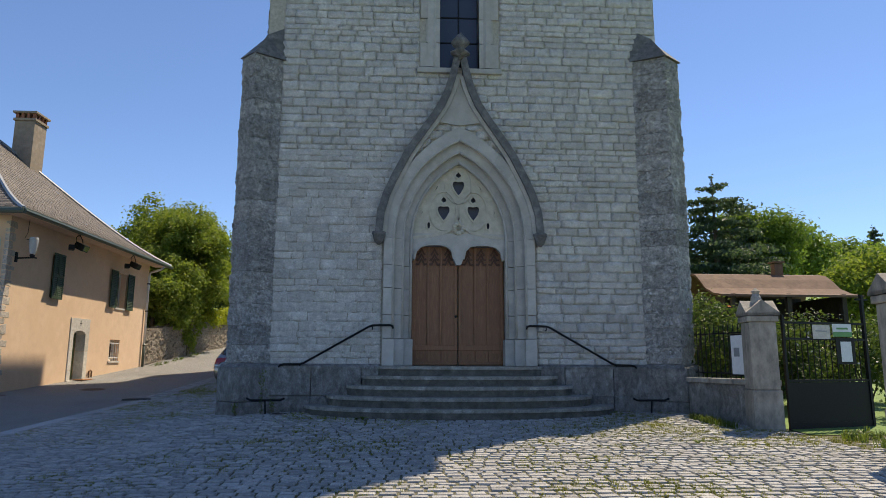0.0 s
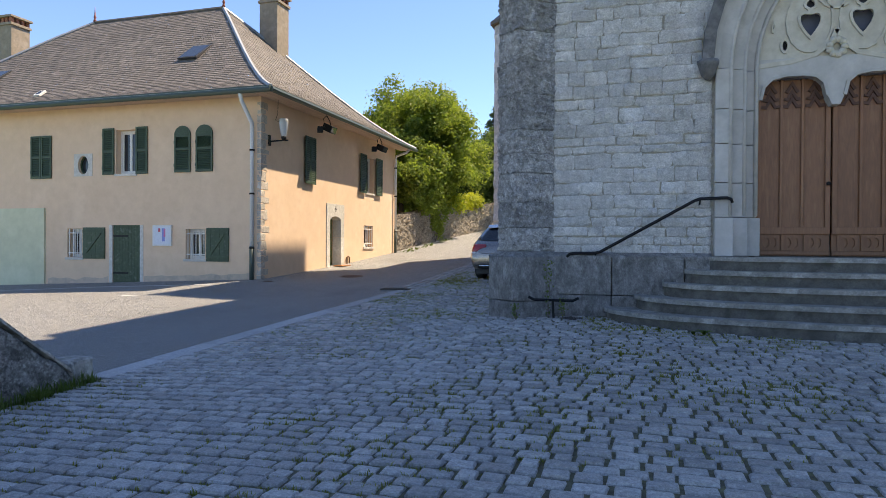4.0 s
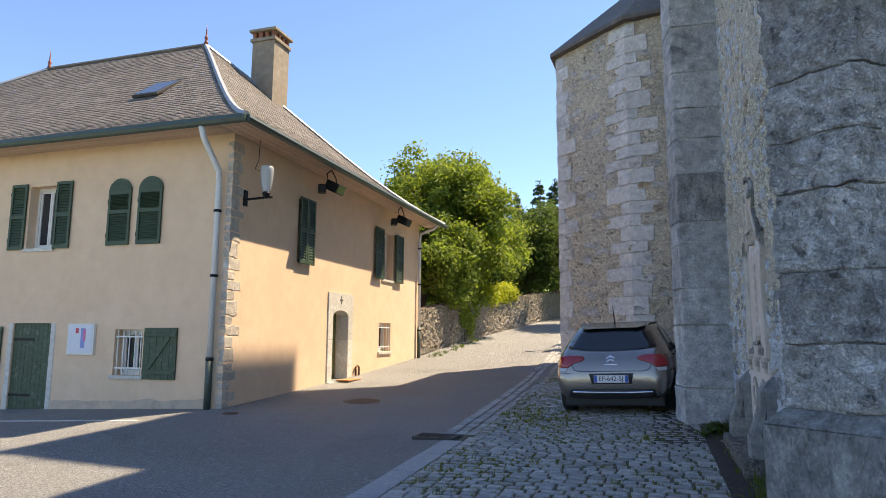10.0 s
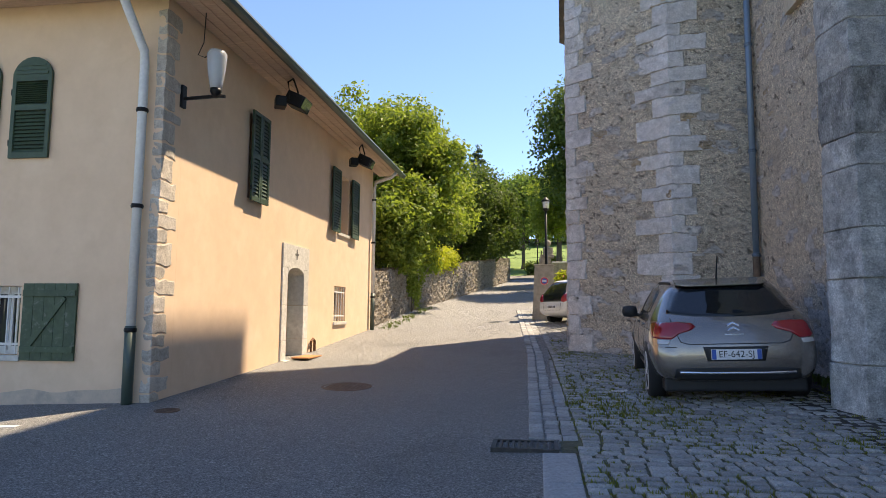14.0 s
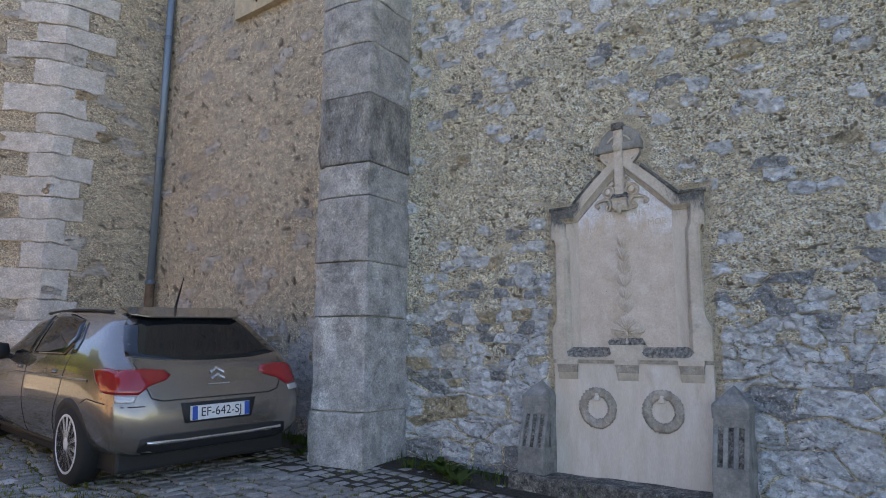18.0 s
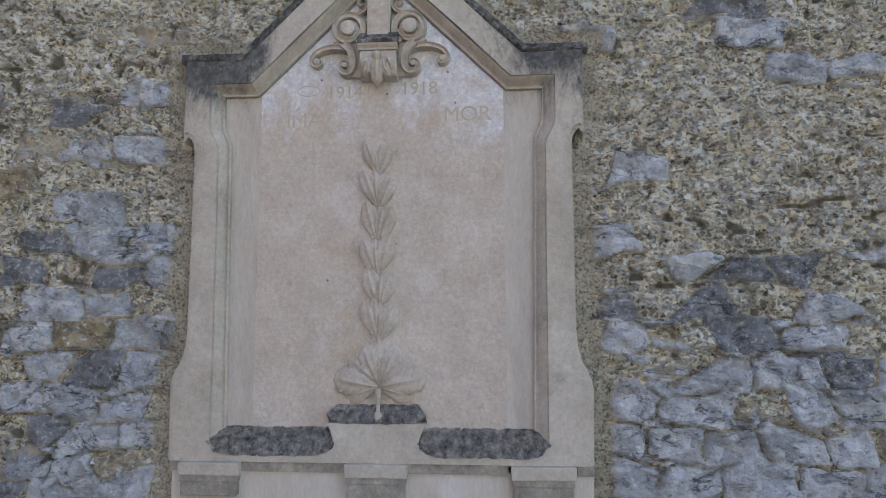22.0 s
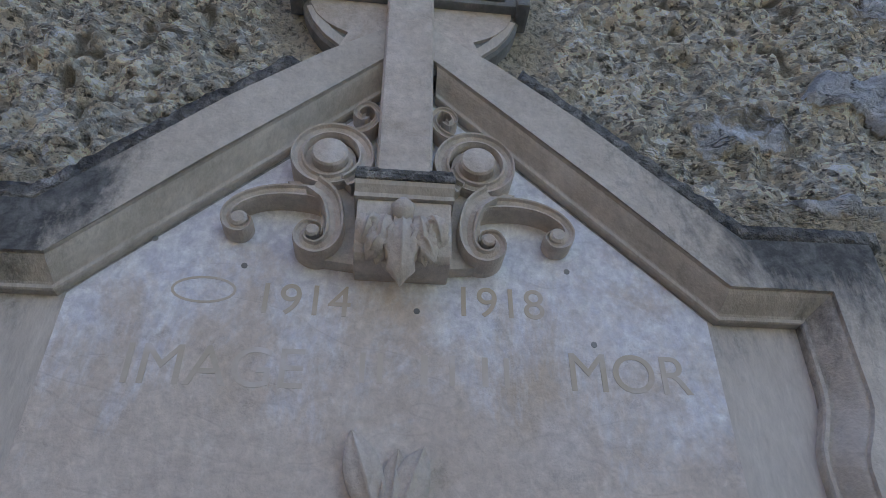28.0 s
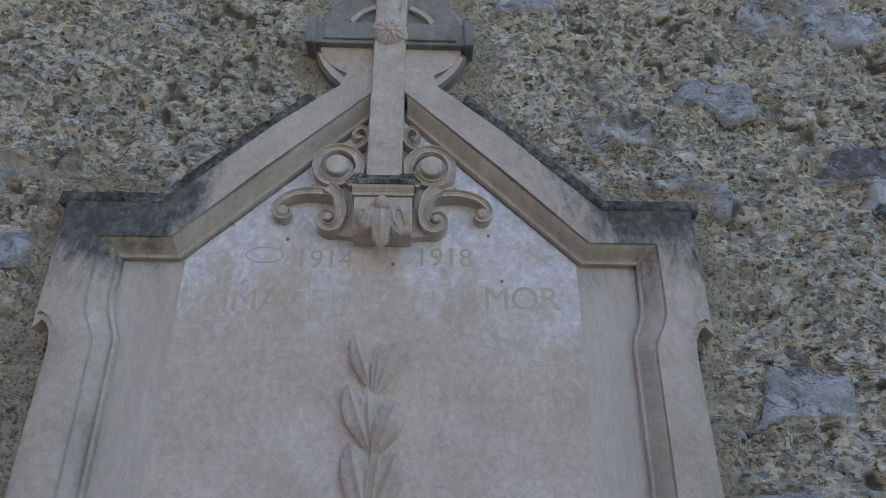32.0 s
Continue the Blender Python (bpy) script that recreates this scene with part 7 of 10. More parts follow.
part("mat", boxed(HX + 0.12, HX + 0.45, 22.8, 23.55, level(HX, 23.2) + 0.0, level(HX, 23.2) + 0.03, bevel=0.008), surface("coir", (0.5, 0.24, 0.1), (0.4, 0.18, 0.07), small=60, vary=0), mat_ob)
w = window("window_4", HS, 25.62, 26.5, 1.26, 2.08, "low window behind white iron bars in the side wall", bars=5)
sill(HS, 25.62, 26.5, 1.26, w)
w = window("window_5", HS, 25.78, 26.62, 3.34, 4.72, "white upper window between open shutters in the side wall")
sill(HS, 25.78, 26.62, 3.34, w)


def swung(u, width, z0, z1, angle, label):
    """A shutter that stands off the side wall by an angle."""
    fr = Matrix.Translation((HX + 0.03, u, 0)) @ pose(0, 0, 0, 0, 0, angle) @ axes((0, 0, 0), (0, 1, 0), (1, 0, 0))
    return shutter(fr, 0.0, width, z0, z1, label, d0=0.0, n=24)


swung(25.72, -0.001, 3.3, 4.76, 0, "") if False else None
shutter(HS, 25.16, 25.72, 3.3, 4.76, "open dark green louvred shutter on the side wall", d0=0.06)
shutter(HS, 26.68, 27.28, 3.3, 4.76, "open dark green louvred shutter on the side wall", d0=0.06)
shutter(HS, 20.98, 21.3, 3.26, 4.74, "closed dark green louvred shutter on the side wall", d0=0.06)
shutter(HS, 21.31, 21.64, 3.26, 4.74, "closed dark green louvred shutter on the side wall", d0=0.06)

# roof with a kick at the eaves
E0, E1, F0, F1 = -28.5, -11.82, 17.95, 29.6
EZ, RZ = 5.5, 10.0
RX0, RX1, RY = -23.1, -17.2, 23.5


def roof_z(t):
    """Height along a slope, from eave to ridge, easing out at the foot."""
    return EZ + (RZ - EZ) * (t - 0.22 * t * (1 - t) * (1 - t) * 2)


roof = part("roof", boxed(E0 + 0.4, E1 - 0.4, F0 + 0.4, F1 - 0.4, 5.5, 5.56), M_SLATE, house, "grey-brown slate hipped roof")
rng = random.Random(17)


def slope_rows(p0, p1, q0, q1, rows, width, name, near):
    """Slates on one slope from its eave p0-p1 to its top q0-q1, row by row; the near rows' slates are laid singly."""
    verts, faces = [], []
    p0, p1, q0, q1 = map(Vector, (p0, p1, q0, q1))
    for j in range(rows):
        t0, t1 = j / rows, (j + 1.35) / rows
        a0, b0, a1, b1 = p0.lerp(q0, t0), p1.lerp(q1, t0), p0.lerp(q0, min(t1, 1)), p1.lerp(q1, min(t1, 1))
        for v, t in ((a0, t0), (b0, t0), (a1, min(t1, 1)), (b1, min(t1, 1))):
            v.z = roof_z(t)
        n = max(1, int((b0 - a0).length / width))
        off = 0.5 if j % 2 else 0.0
        for k in range(-1, n + 1):
            s0, s1 = (k + off) / n, (k + 1 + off) / n - 0.05 / n
            s0, s1 = max(s0, 0), min(s1, 1)
            if s1 - s0 < 0.1 / n:
                continue
            lift = 0.018 + rng.uniform(0, 0.012)
            base = len(verts)
            up = Vector((0, 0, 1))
            verts += [tuple(a0.lerp(b0, s0) + up * lift), tuple(a0.lerp(b0, s1) + up * lift), tuple(a1.lerp(b1, s1) + up * 0.004), tuple(a1.lerp(b1, s0) + up * 0.004), tuple(a0.lerp(b0, s0)), tuple(a0.lerp(b0, s1))]
            faces += [(base, base + 1, base + 2, base + 3), (base + 4, base + 5, base + 1, base)]
    ob = part(name, pydata(name, verts, faces, M_SLATE), None, roof, "courses of small weathered slates")
    tagged(ob, kind="stuff")


slope_rows((E0, F0, 0), (E1, F0, 0), (RX0, RY, 0), (RX1, RY, 0), 46, 0.2, "slate_course", None)
slope_rows((E1, F0, 0), (E1, F1, 0), (RX1, RY, 0), (RX1, RY + 0.02, 0), 46, 0.2, "slate_course", None)
slope_rows((E1, F1, 0), (E0, F1, 0), (RX1, RY, 0), (RX0, RY, 0), 20, 0.5, "slate_course", None)
slope_rows((E0, F1, 0), (E0, F0, 0), (RX0, RY + 0.02, 0), (RX0, RY, 0), 20, 0.5, "slate_course", None)
for ex, ey, rx in ((E1, F0, RX1), (E1, F1, RX1), (E0, F0, RX0), (E0, F1, RX0)):
    bm = bmesh.new()
    tube(bm, [(ex + (rx - ex) * t, ey + (RY - ey) * t, roof_z(t) + 0.03) for t in (0, 0.05, 0.1, 0.17, 0.25, 0.35, 0.5, 0.7, 0.85, 1)], 0.065, 6)
    part("hip_flashing", bm, M_ZINC, roof, "pale zinc hip flashing")
bm = bmesh.new()
tube(bm, [(RX0, RY, RZ + 0.03), (RX1, RY, RZ + 0.03)], 0.07, 6)
part("ridge", bm, M_SLATE, roof)
for x in (RX0, RX1):
    bm = bmesh.new()
    lathe(bm, [(0.07, 0), (0.05, 0.1), (0.03, 0.14), (0.06, 0.2), (0.03, 0.26), (0.015, 0.45), (0.005, 0.62)], (x, RY, RZ + 0.05), 8)
    part("finial", bm, plain("terracotta_finial", (0.28, 0.08, 0.05), 0.6), roof, "small terracotta finial", True)
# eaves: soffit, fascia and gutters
# Soffit takes the wall's peach, browned to hold the shade under the eaves.
M_SOFFIT = surface("shaded_peach_soffit", (0.6, 0.44, 0.32), (0.48, 0.36, 0.27), (0.68, 0.52, 0.39), small=8, scale3=(1, 6, 1), vary=0.08)
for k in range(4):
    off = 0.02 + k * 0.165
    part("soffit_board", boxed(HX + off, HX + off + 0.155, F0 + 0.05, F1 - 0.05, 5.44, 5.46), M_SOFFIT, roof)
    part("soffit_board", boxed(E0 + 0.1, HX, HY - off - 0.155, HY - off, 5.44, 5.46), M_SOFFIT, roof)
for path in ([(E0, F0 - 0.05, 5.44), (E1 + 0.05, F0 - 0.05, 5.44)], [(E1 + 0.05, F0 - 0.05, 5.44), (E1 + 0.05, F1, 5.44)]):
    bm = bmesh.new()
    tube(bm, path, 0.075, 8)
    part("gutter", bm, M_GUTTER, roof, "dark green gutter")
part("fascia", boxed(E1 - 0.03, E1, F0, F1, 5.42, 5.56), M_GUTTER, roof)
part("fascia", boxed(E0, E1, F0, F0 + 0.03, 5.42, 5.56), M_GUTTER, roof)
# skylights
for x, t in ((-16.3, 0.5), (-24.3, 0.42), (-20.6, 0.16)):
    y, z = F0 + (RY - F0) * t, roof_z(t)
    tilt = 38
    fr = Matrix.Translation((x, y, z + 0.05)) @ pose(0, 0, 0, tilt)
    w_, h_ = (0.36, 0.5) if t > 0.2 else (0.12, 0.16)
    bm = boxed(-w_, w_, -h_, h_, -0.03, 0.04, bevel=0.01)
    bm.transform(fr)
    light = thing("skylight", (x, y, z), "small metal-framed skylight in the slate roof", "skylight", "skylights")
    part("frame", bm, plain("dark_metal", (0.08, 0.08, 0.085), 0.4, 0.5) if t > 0.2 else M_WHITE, light)
    bm = boxed(-w_ + 0.05, w_ - 0.05, -h_ + 0.05, h_ - 0.05, 0.041, 0.046)
    bm.transform(fr)
    part("pane", bm, M_GLASS, light)


def chimney(x, y, z0, z1, w, d, label):
    ob = thing("chimney", (x, y, z0), label, "chimney", "chimneys of the presbytery")
    part("flue", boxed(x - w, x + w, y - d, y + d, z0, z1, bevel=0.01), M_CHIMNEY, ob)
    part("band", boxed(x - w - 0.05, x + w + 0.05, y - d - 0.05, y + d + 0.05, z1, z1 + 0.1, bevel=0.01), M_CHIMNEY, ob)
    for i in (-1, -0.33, 0.33, 1):
        for j in (-1, -0.33, 0.33, 1):
            if abs(i) == 1 or abs(j) == 1:
                part("brick_pier", boxed(x + i * (w - 0.06) - 0.055, x + i * (w - 0.06) + 0.055, y + j * (d - 0.06) - 0.055, y + j * (d - 0.06) + 0.055, z1 + 0.1, z1 + 0.3), M_BRICK, ob)
    part("cap", boxed(x - w - 0.08, x + w + 0.08, y - d - 0.08, y + d + 0.08, z1 + 0.3, z1 + 0.38, bevel=0.01), M_CHIMNEY, ob)


chimney(-16.0, 25.0, 7.6, 10.5, 0.38, 0.42, "tall rendered chimney with brick-pillared cap")
chimney(-26.2, 22.6, 6.4, 9.8, 0.36, 0.4, "squat rendered chimney with brick-pillared cap")

# downpipes
def down(points, r, label, foot, foot_material):
    ob = thing("downpipe", points[-1], label, "downpipe")
    bm = bmesh.new()
    tube(bm, points, r, 10)
    part("pipe", bm, M_PIPE, ob, "", True)
    bm = bmesh.new()
    x, y, z = points[-1]
    tube(bm, [(x, y, z), (x, y, foot)], r * 1.15, 10)
    part("foot", bm, foot_material, ob, "cast iron foot", True)
    for zz in (foot + 0.9, foot + 2.4, foot + 3.6):
        bm = bmesh.new()
        lathe(bm, [(r * 1.25, -0.025), (r * 1.35, 0), (r * 1.25, 0.025)], (x, y, zz), 10)
        part("clamp", bm, M_IRON, ob)


down([(-12.72, F0 - 0.03, 5.4), (-12.72, F0 + 0.05, 5.2), (-12.72, HY - 0.12, 4.7), (-12.72, HY - 0.1, 4.5), (-12.72, HY - 0.1, 1.3)], 0.055, "pale downpipe with a dark green foot at the house corner", 0.35, M_GUTTER)
down([(E1 + 0.03, 28.75, 5.38), (E1 - 0.1, 28.75, 5.25), (HX + 0.12, 28.75, 5.1), (HX + 0.09, 28.75, 4.9), (HX + 0.09, 28.75, 2.0)], 0.05, "pale downpipe at the far corner of the house", 1.0, M_GUTTER)

# wall lantern and floodlights
lan = thing("wall_lantern", (HX, 19.0, 4.14), "glass street lantern on a black bracket on the house corner", "lantern")
bm = bmesh.new()
tube(bm, [(HX, 19.0, 4.25), (HX + 0.5, 19.0, 4.27), (HX + 0.6, 19.0, 4.26)], 0.024, 6)
part("arm", bm, M_IRON, lan)
part("wall_plate", boxed(HX, HX + 0.04, 18.95, 19.05, 4.13, 4.43, bevel=0.006), M_IRON, lan)
bm = bmesh.new()
lathe(bm, [(0.03, -0.03), (0.05, 0.0), (0.075, 0.05), (0.07, 0.09)], (HX + 0.47, 19.0, 4.28), 12)
part("holder", bm, M_IRON, lan, "", True)
bm = bmesh.new()
lathe(bm, [(0.066, 0.0), (0.085, 0.07), (0.11, 0.22), (0.128, 0.42), (0.126, 0.48), (0.1, 0.515), (0.02, 0.525)], (HX + 0.47, 19.0, 4.36), 16)
m_, n_, l_, b_ = nodes_of("ribbed_lantern_glass")
b_.inputs["Base Color"].default_value, b_.inputs["Roughness"].default_value = (0.62, 0.65, 0.68, 1), 0.25
b_.inputs["Transmission Weight"].default_value = 0.45
part("globe", bm, m_, lan, "clear ribbed glass globe", True)
bm = bmesh.new()
tube(bm, [(HX + 0.4, 19.0, 4.88), (HX + 0.3, 19.0, 4.8), (HX + 0.2, 19.0, 4.84), (HX + 0.28, 18.99, 5.0), (HX + 0.3, 18.98, 5.4)], 0.007, 5)
part("cable", bm, M_IRON, lan)
for y in (21.55, 25.93):
    fl = thing("floodlight", (-11.95, y, 4.9), "black floodlight hanging under the eaves", "floodlight", "floodlights")
    bm = boxed(-0.16, 0.16, -0.2, 0.2, -0.11, 0.11, bevel=0.02)
    bm.transform(Matrix.Translation((-11.9, y, 5.02)) @ pose(0, 0, 0, 0, 25, 0))
    part("housing", bm, M_IRON, fl)
    bm = boxed(0.161, 0.168, -0.17, 0.17, -0.085, 0.085)
    bm.transform(Matrix.Translation((-11.9, y, 5.02)) @ pose(0, 0, 0, 0, 25, 0))
    part("front_glass", bm, M_GLASS, fl)
    bm = bmesh.new()
    tube(bm, [(-11.95, y - 0.22, 5.02), (-12.0, y - 0.22, 5.3), (-12.0, y, 5.44), (-12.0, y + 0.22, 5.3), (-11.95, y + 0.22, 5.02)], 0.016, 5)
    part("yoke", bm, M_IRON, fl)
    bm = boxed(-0.09, 0.09, -0.12, 0.12, -0.09, 0.09, bevel=0.02)
    bm.transform(Matrix.Translation((-12.15, y - 0.15, 4.98)) @ pose(0, 0, 0, 0, 0, 30))
    part("ballast_box", bm, M_IRON, fl)
# small iron boot scraper by the house door
bm = bmesh.new()
tube(bm, [(HX + 0.05, 24.05, level(HX, 24.05)), (HX + 0.05, 24.05, level(HX, 24.05) + 0.22), (HX + 0.05, 24.15, level(HX, 24.05) + 0.26), (HX + 0.05, 24.25, level(HX, 24.05) + 0.22), (HX + 0.05, 24.25, level(HX, 24.05))], 0.03, 6)
tagged(structure("guard_stone", bm, surface("rust_guard", (0.2, 0.1, 0.05), (0.12, 0.06, 0.03), small=14, vary=0), "small rusty iron scraper beside the house door", kind="thing", category="scraper"))


# ---- trees, hedges and far things ----
def foliage_material(name, dark, mid, light):
    m, n, l, bsdf = nodes_of(name)
    geo = n.new("ShaderNodeNewGeometry")
    broad = noise_of(n, l, geo.outputs["Position"], 0.9, 3)
    colour = mixed(n, l, ramped(n, l, broad, 0.35, 0.65), dark, mid)
    colour = mixed(n, l, ramped(n, l, geo.outputs["Random Per Island"], 0.45, 1.0), colour, light)
    l.new(colour, bsdf.inputs["Base Color"])
    bsdf.inputs["Roughness"].default_value = 0.5
    bsdf.inputs["Specular IOR Level"].default_value = 0.3
    thin = n.new("ShaderNodeBsdfTranslucent")
    l.new(mixed(n, l, 0.6, colour, (light[0] * 1.3, light[1] * 1.4, light[2] * 0.5)), thin.inputs["Color"])
    mix = n.new("ShaderNodeMixShader")
    mix.inputs[0].default_value = 0.45
    l.new(bsdf.outputs[0], mix.inputs[1])
    l.new(thin.outputs[0], mix.inputs[2])
    l.new(mix.outputs[0], n["Material Output"].inputs["Surface"])
    return m


M_LEAF = foliage_material("maple_leaves", (0.07, 0.12, 0.025), (0.13, 0.2, 0.036), (0.31, 0.36, 0.07))
M_DARKLEAF = foliage_material("dark_leaves", (0.035, 0.06, 0.02), (0.065, 0.105, 0.03), (0.13, 0.18, 0.05))
M_FARLEAF = foliage_material("far_leaves", (0.085, 0.145, 0.035), (0.13, 0.2, 0.045), (0.21, 0.29, 0.06))
M_NEEDLE = foliage_material("conifer_needles", (0.045, 0.075, 0.055), (0.065, 0.1, 0.07), (0.1, 0.14, 0.09))
M_GOLD = foliage_material("golden_hedge_leaves", (0.2, 0.24, 0.02), (0.3, 0.34, 0.03), (0.45, 0.45, 0.05))
M_WEED = foliage_material("weed_leaves", (0.05, 0.085, 0.02), (0.085, 0.13, 0.03), (0.15, 0.19, 0.05))
M_TUFT = foliage_material("joint_grass", (0.1, 0.12, 0.025), (0.14, 0.17, 0.03), (0.26, 0.25, 0.06))
M_BUSH = foliage_material("rose_leaves", (0.03, 0.055, 0.016), (0.05, 0.085, 0.024), (0.11, 0.15, 0.045))
M_PETAL = plain("pale_petals", (0.8, 0.72, 0.68), 0.6)
M_ORANGE = plain("orange_petals", (0.75, 0.22, 0.04), 0.6)
M_BARK = surface("bark", (0.13, 0.1, 0.075), (0.06, 0.05, 0.04), (0.2, 0.16, 0.12), small=10, scale3=(3, 3, 0.6), vary=0.1, bump=0.8, depth=0.02)


def leaf_cloud(name, clumps, count, size, material, seed, spread=0.55, hang=0.0):
    """Many small pointed leaves gathered round the clumps (centre, radius)."""
    rng = np.random.default_rng(seed)
    c = np.array([p for p, r in clumps], float)
    r = np.array([r if np.ndim(r) else (r, r, r) for p, r in clumps], float)
    w = r.prod(1) ** 0.6
    k = rng.choice(len(clumps), count, p=w / w.sum())
    d = rng.normal(size=(count, 3))
    d /= np.linalg.norm(d, axis=1)[:, None]
    rad = spread + (1.05 - spread) * rng.random(count) ** 0.6
    at = c[k] + d * r[k] * rad[:, None]
    at += rng.normal(scale=0.3, size=(count, 3)) * r[k]
    at[:, 2] -= hang * rng.random(count)
    n = d + rng.normal(scale=0.7, size=(count, 3)) + (0, 0, 0.5)
    n /= np.linalg.norm(n, axis=1)[:, None]
    a = np.cross(n, rng.normal(size=(count, 3)))
    a /= np.linalg.norm(a, axis=1)[:, None]
    b = np.cross(n, a)
    s = (size * rng.uniform(0.6, 1.3, count))[:, None]
    fold = n * s * 0.16
    v = np.stack([at - a * s * 0.5, at + b * s * 0.33 + fold, at + a * s * 0.6, at - b * s * 0.33 + fold], 1).reshape(-1, 3)
    q = np.arange(count)[:, None] * 4
    f = np.concatenate([q + (0, 1, 2), q + (0, 2, 3)], 1).reshape(-1, 3)
    return pydata(name, v.tolist(), f.tolist(), material)


def crown_clumps(centre, radii, count, size, seed, floor=-0.75):
    rng = random.Random(seed)
    out = []
    while len(out) < count:
        d = Vector((rng.gauss(0, 1), rng.gauss(0, 1), rng.gauss(0, 1))).normalized()
        if d.z < floor:
            continue
        k = rng.uniform(0.45, 0.98) * (0.92 + 0.04 * math.sin(3 * d.x + 5 * d.z + seed) + 0.04 * math.sin(7 * d.y + seed))
        s = size * rng.uniform(0.6, 1.25)
        out.append(((centre[0] + d.x * radii[0] * k, centre[1] + d.y * radii[1] * k, centre[2] + d.z * radii[2] * k), (s, s, s * 0.75)))
    return out


def tree(name, x, y, centre, radii, clumps, size, leaves, leaf_size, material, seed, label, trunk=0.22, category="tree", group=""):
    rng = random.Random(seed)
    z = level(x, y) - 0.15
    ob = thing(name, (x, y, z), label, category, group)
    cl = crown_clumps(centre, radii, clumps, size, seed)
    bm = bmesh.new()
    fork = Vector((x + 0.1, y, max(z + 1.2, centre[2] - radii[2] * 0.45)))
    tube(bm, [(x, y, z), (x + 0.04, y + 0.05, z + 0.5), ((x + fork.x) / 2, y, (z + fork.z) / 2), fork, (centre[0], centre[1], centre[2] + radii[2] * 0.5)], trunk, 10, radii=[trunk * 1.5, trunk * 1.1, trunk, trunk * 0.8, trunk * 0.2])
    part("trunk", bm, M_BARK, ob, smooth=True)
    bm = bmesh.new()
    for p, r in rng.sample(cl, min(len(cl), 16)):
        p = Vector(p)
        start = fork.lerp(Vector(centre), rng.uniform(0, 0.6))
        mid = start.lerp(p, 0.5) + Vector((rng.uniform(-0.2, 0.2), rng.uniform(-0.2, 0.2), 0.25))
        tube(bm, [start, mid, p], 0.05, 6, radii=[trunk * 0.4, trunk * 0.25, trunk * 0.08])
    part("limbs", bm, M_BARK, ob, smooth=True)
    part("crown", leaf_cloud("crown", cl, leaves, leaf_size, material, seed), None, ob)
    return ob


def conifer(name, x, y, top, spread, leaves, size, seed, label, layers=14, bare=0.12, flat=0.25, group="", lean=0.0):
    """Conifer of whorled, drooping boughs round one straight trunk."""
    rng = random.Random(seed)
    z = level(x, y) - 0.2
    h = top - z
    ob = thing(name, (x, y, z), label, "tree", group)
    bm = bmesh.new()
    tube(bm, [(x, y, z), (x, y, z + h * 0.5), (x + lean, y, top)], 0.2, 8, radii=[h * 0.022, h * 0.015, 0.02])
    part("trunk", bm, M_BARK, ob, smooth=True)
    bm, cl = bmesh.new(), []
    for i in range(layers):
        f = bare + (1 - bare) * i / layers
        reach = spread * (1 - f) ** 0.75 * rng.uniform(0.75, 1.15) + 0.25
        a0 = rng.uniform(0, 6)
        for k in range(5):
            a = a0 + k * math.tau / 5 + rng.uniform(-0.4, 0.4)
            zz = z + f * h + rng.uniform(-0.3, 0.3)
            g = reach * rng.uniform(0.6, 1.1)
            tip = (x + math.cos(a) * g, y + math.sin(a) * g, zz - g * 0.12)
            tube(bm, [(x, y, zz), tip], 0.04, 5, radii=[0.07, 0.015])
            for q in (0.45, 0.75, 1.0):
                cl.append(((x + math.cos(a) * g * q, y + math.sin(a) * g * q, zz - g * 0.12 * q), (reach * 0.3, reach * 0.3, reach * 0.3 * flat + 0.08)))
    cl.append(((x + lean, y, top - 0.4), (0.25, 0.25, 0.6)))
    part("boughs", bm, M_BARK, ob)
    part("crown", leaf_cloud("crown", cl, leaves, size, M_NEEDLE, seed, 0.2), None, ob)
    return ob


def shrub(name, clumps, count, size, material, seed, label, category="shrub", group="", blossoms=None, stems=True):
    x, y, z = clumps[0][0]
    z = level(x, y)
    ob = thing(name, (x, y, z), label, category, group)
    if stems:
        for p, r in clumps:
            bm = bmesh.new()
            thin = 0.16 if category == "weed" else 1.0
            tube(bm, [(x, y, z - 0.05), ((x + p[0]) / 2, (y + p[1]) / 2, (z + p[2]) / 2 + 0.1 * (thin == 1.0)), p], 0.012, 5, radii=[0.022 * thin, 0.015 * thin, 0.006 * thin])
            part("stem", bm, M_BARK, ob)
    part("leaves", leaf_cloud("leaves", clumps, count, size, material, seed, 0.2), None, ob)
    if blossoms:
        part("blossoms", leaf_cloud("blossoms", clumps, blossoms[0], blossoms[1], blossoms[2], seed + 1, 0.9), None, ob, "small open flowers")
    return ob


tree("leafy_tree", -14.2, 36.4, (-14.0, 36.2, 6.1), (3.9, 4.0, 4.3), 460, 0.5, 90000, 0.155, M_LEAF, 11, "sunlit green broadleaf tree hanging over the garden wall", 0.24)
tree("leafy_tree", -13.9, 33.2, (-13.4, 33.4, 4.6), (2.1, 2.6, 2.6), 150, 0.45, 28000, 0.16, M_LEAF, 12, "smaller green tree beside the house drooping over the wall", 0.15)
tree("leafy_tree", -12.6, 49.5, (-11.5, 49.6, 6.9), (2.7, 3.2, 3.7), 120, 0.75, 30000, 0.19, M_DARKLEAF, 13, "dense dark green tree behind the far end of the wall", 0.22)
tree("leafy_tree", -15.5, 45.0, (-15.2, 45.0, 6.8), (3.2, 3.2, 3.6), 90, 0.85, 20000, 0.2, M_DARKLEAF, 14, "dark green tree standing behind the garden wall", 0.22)
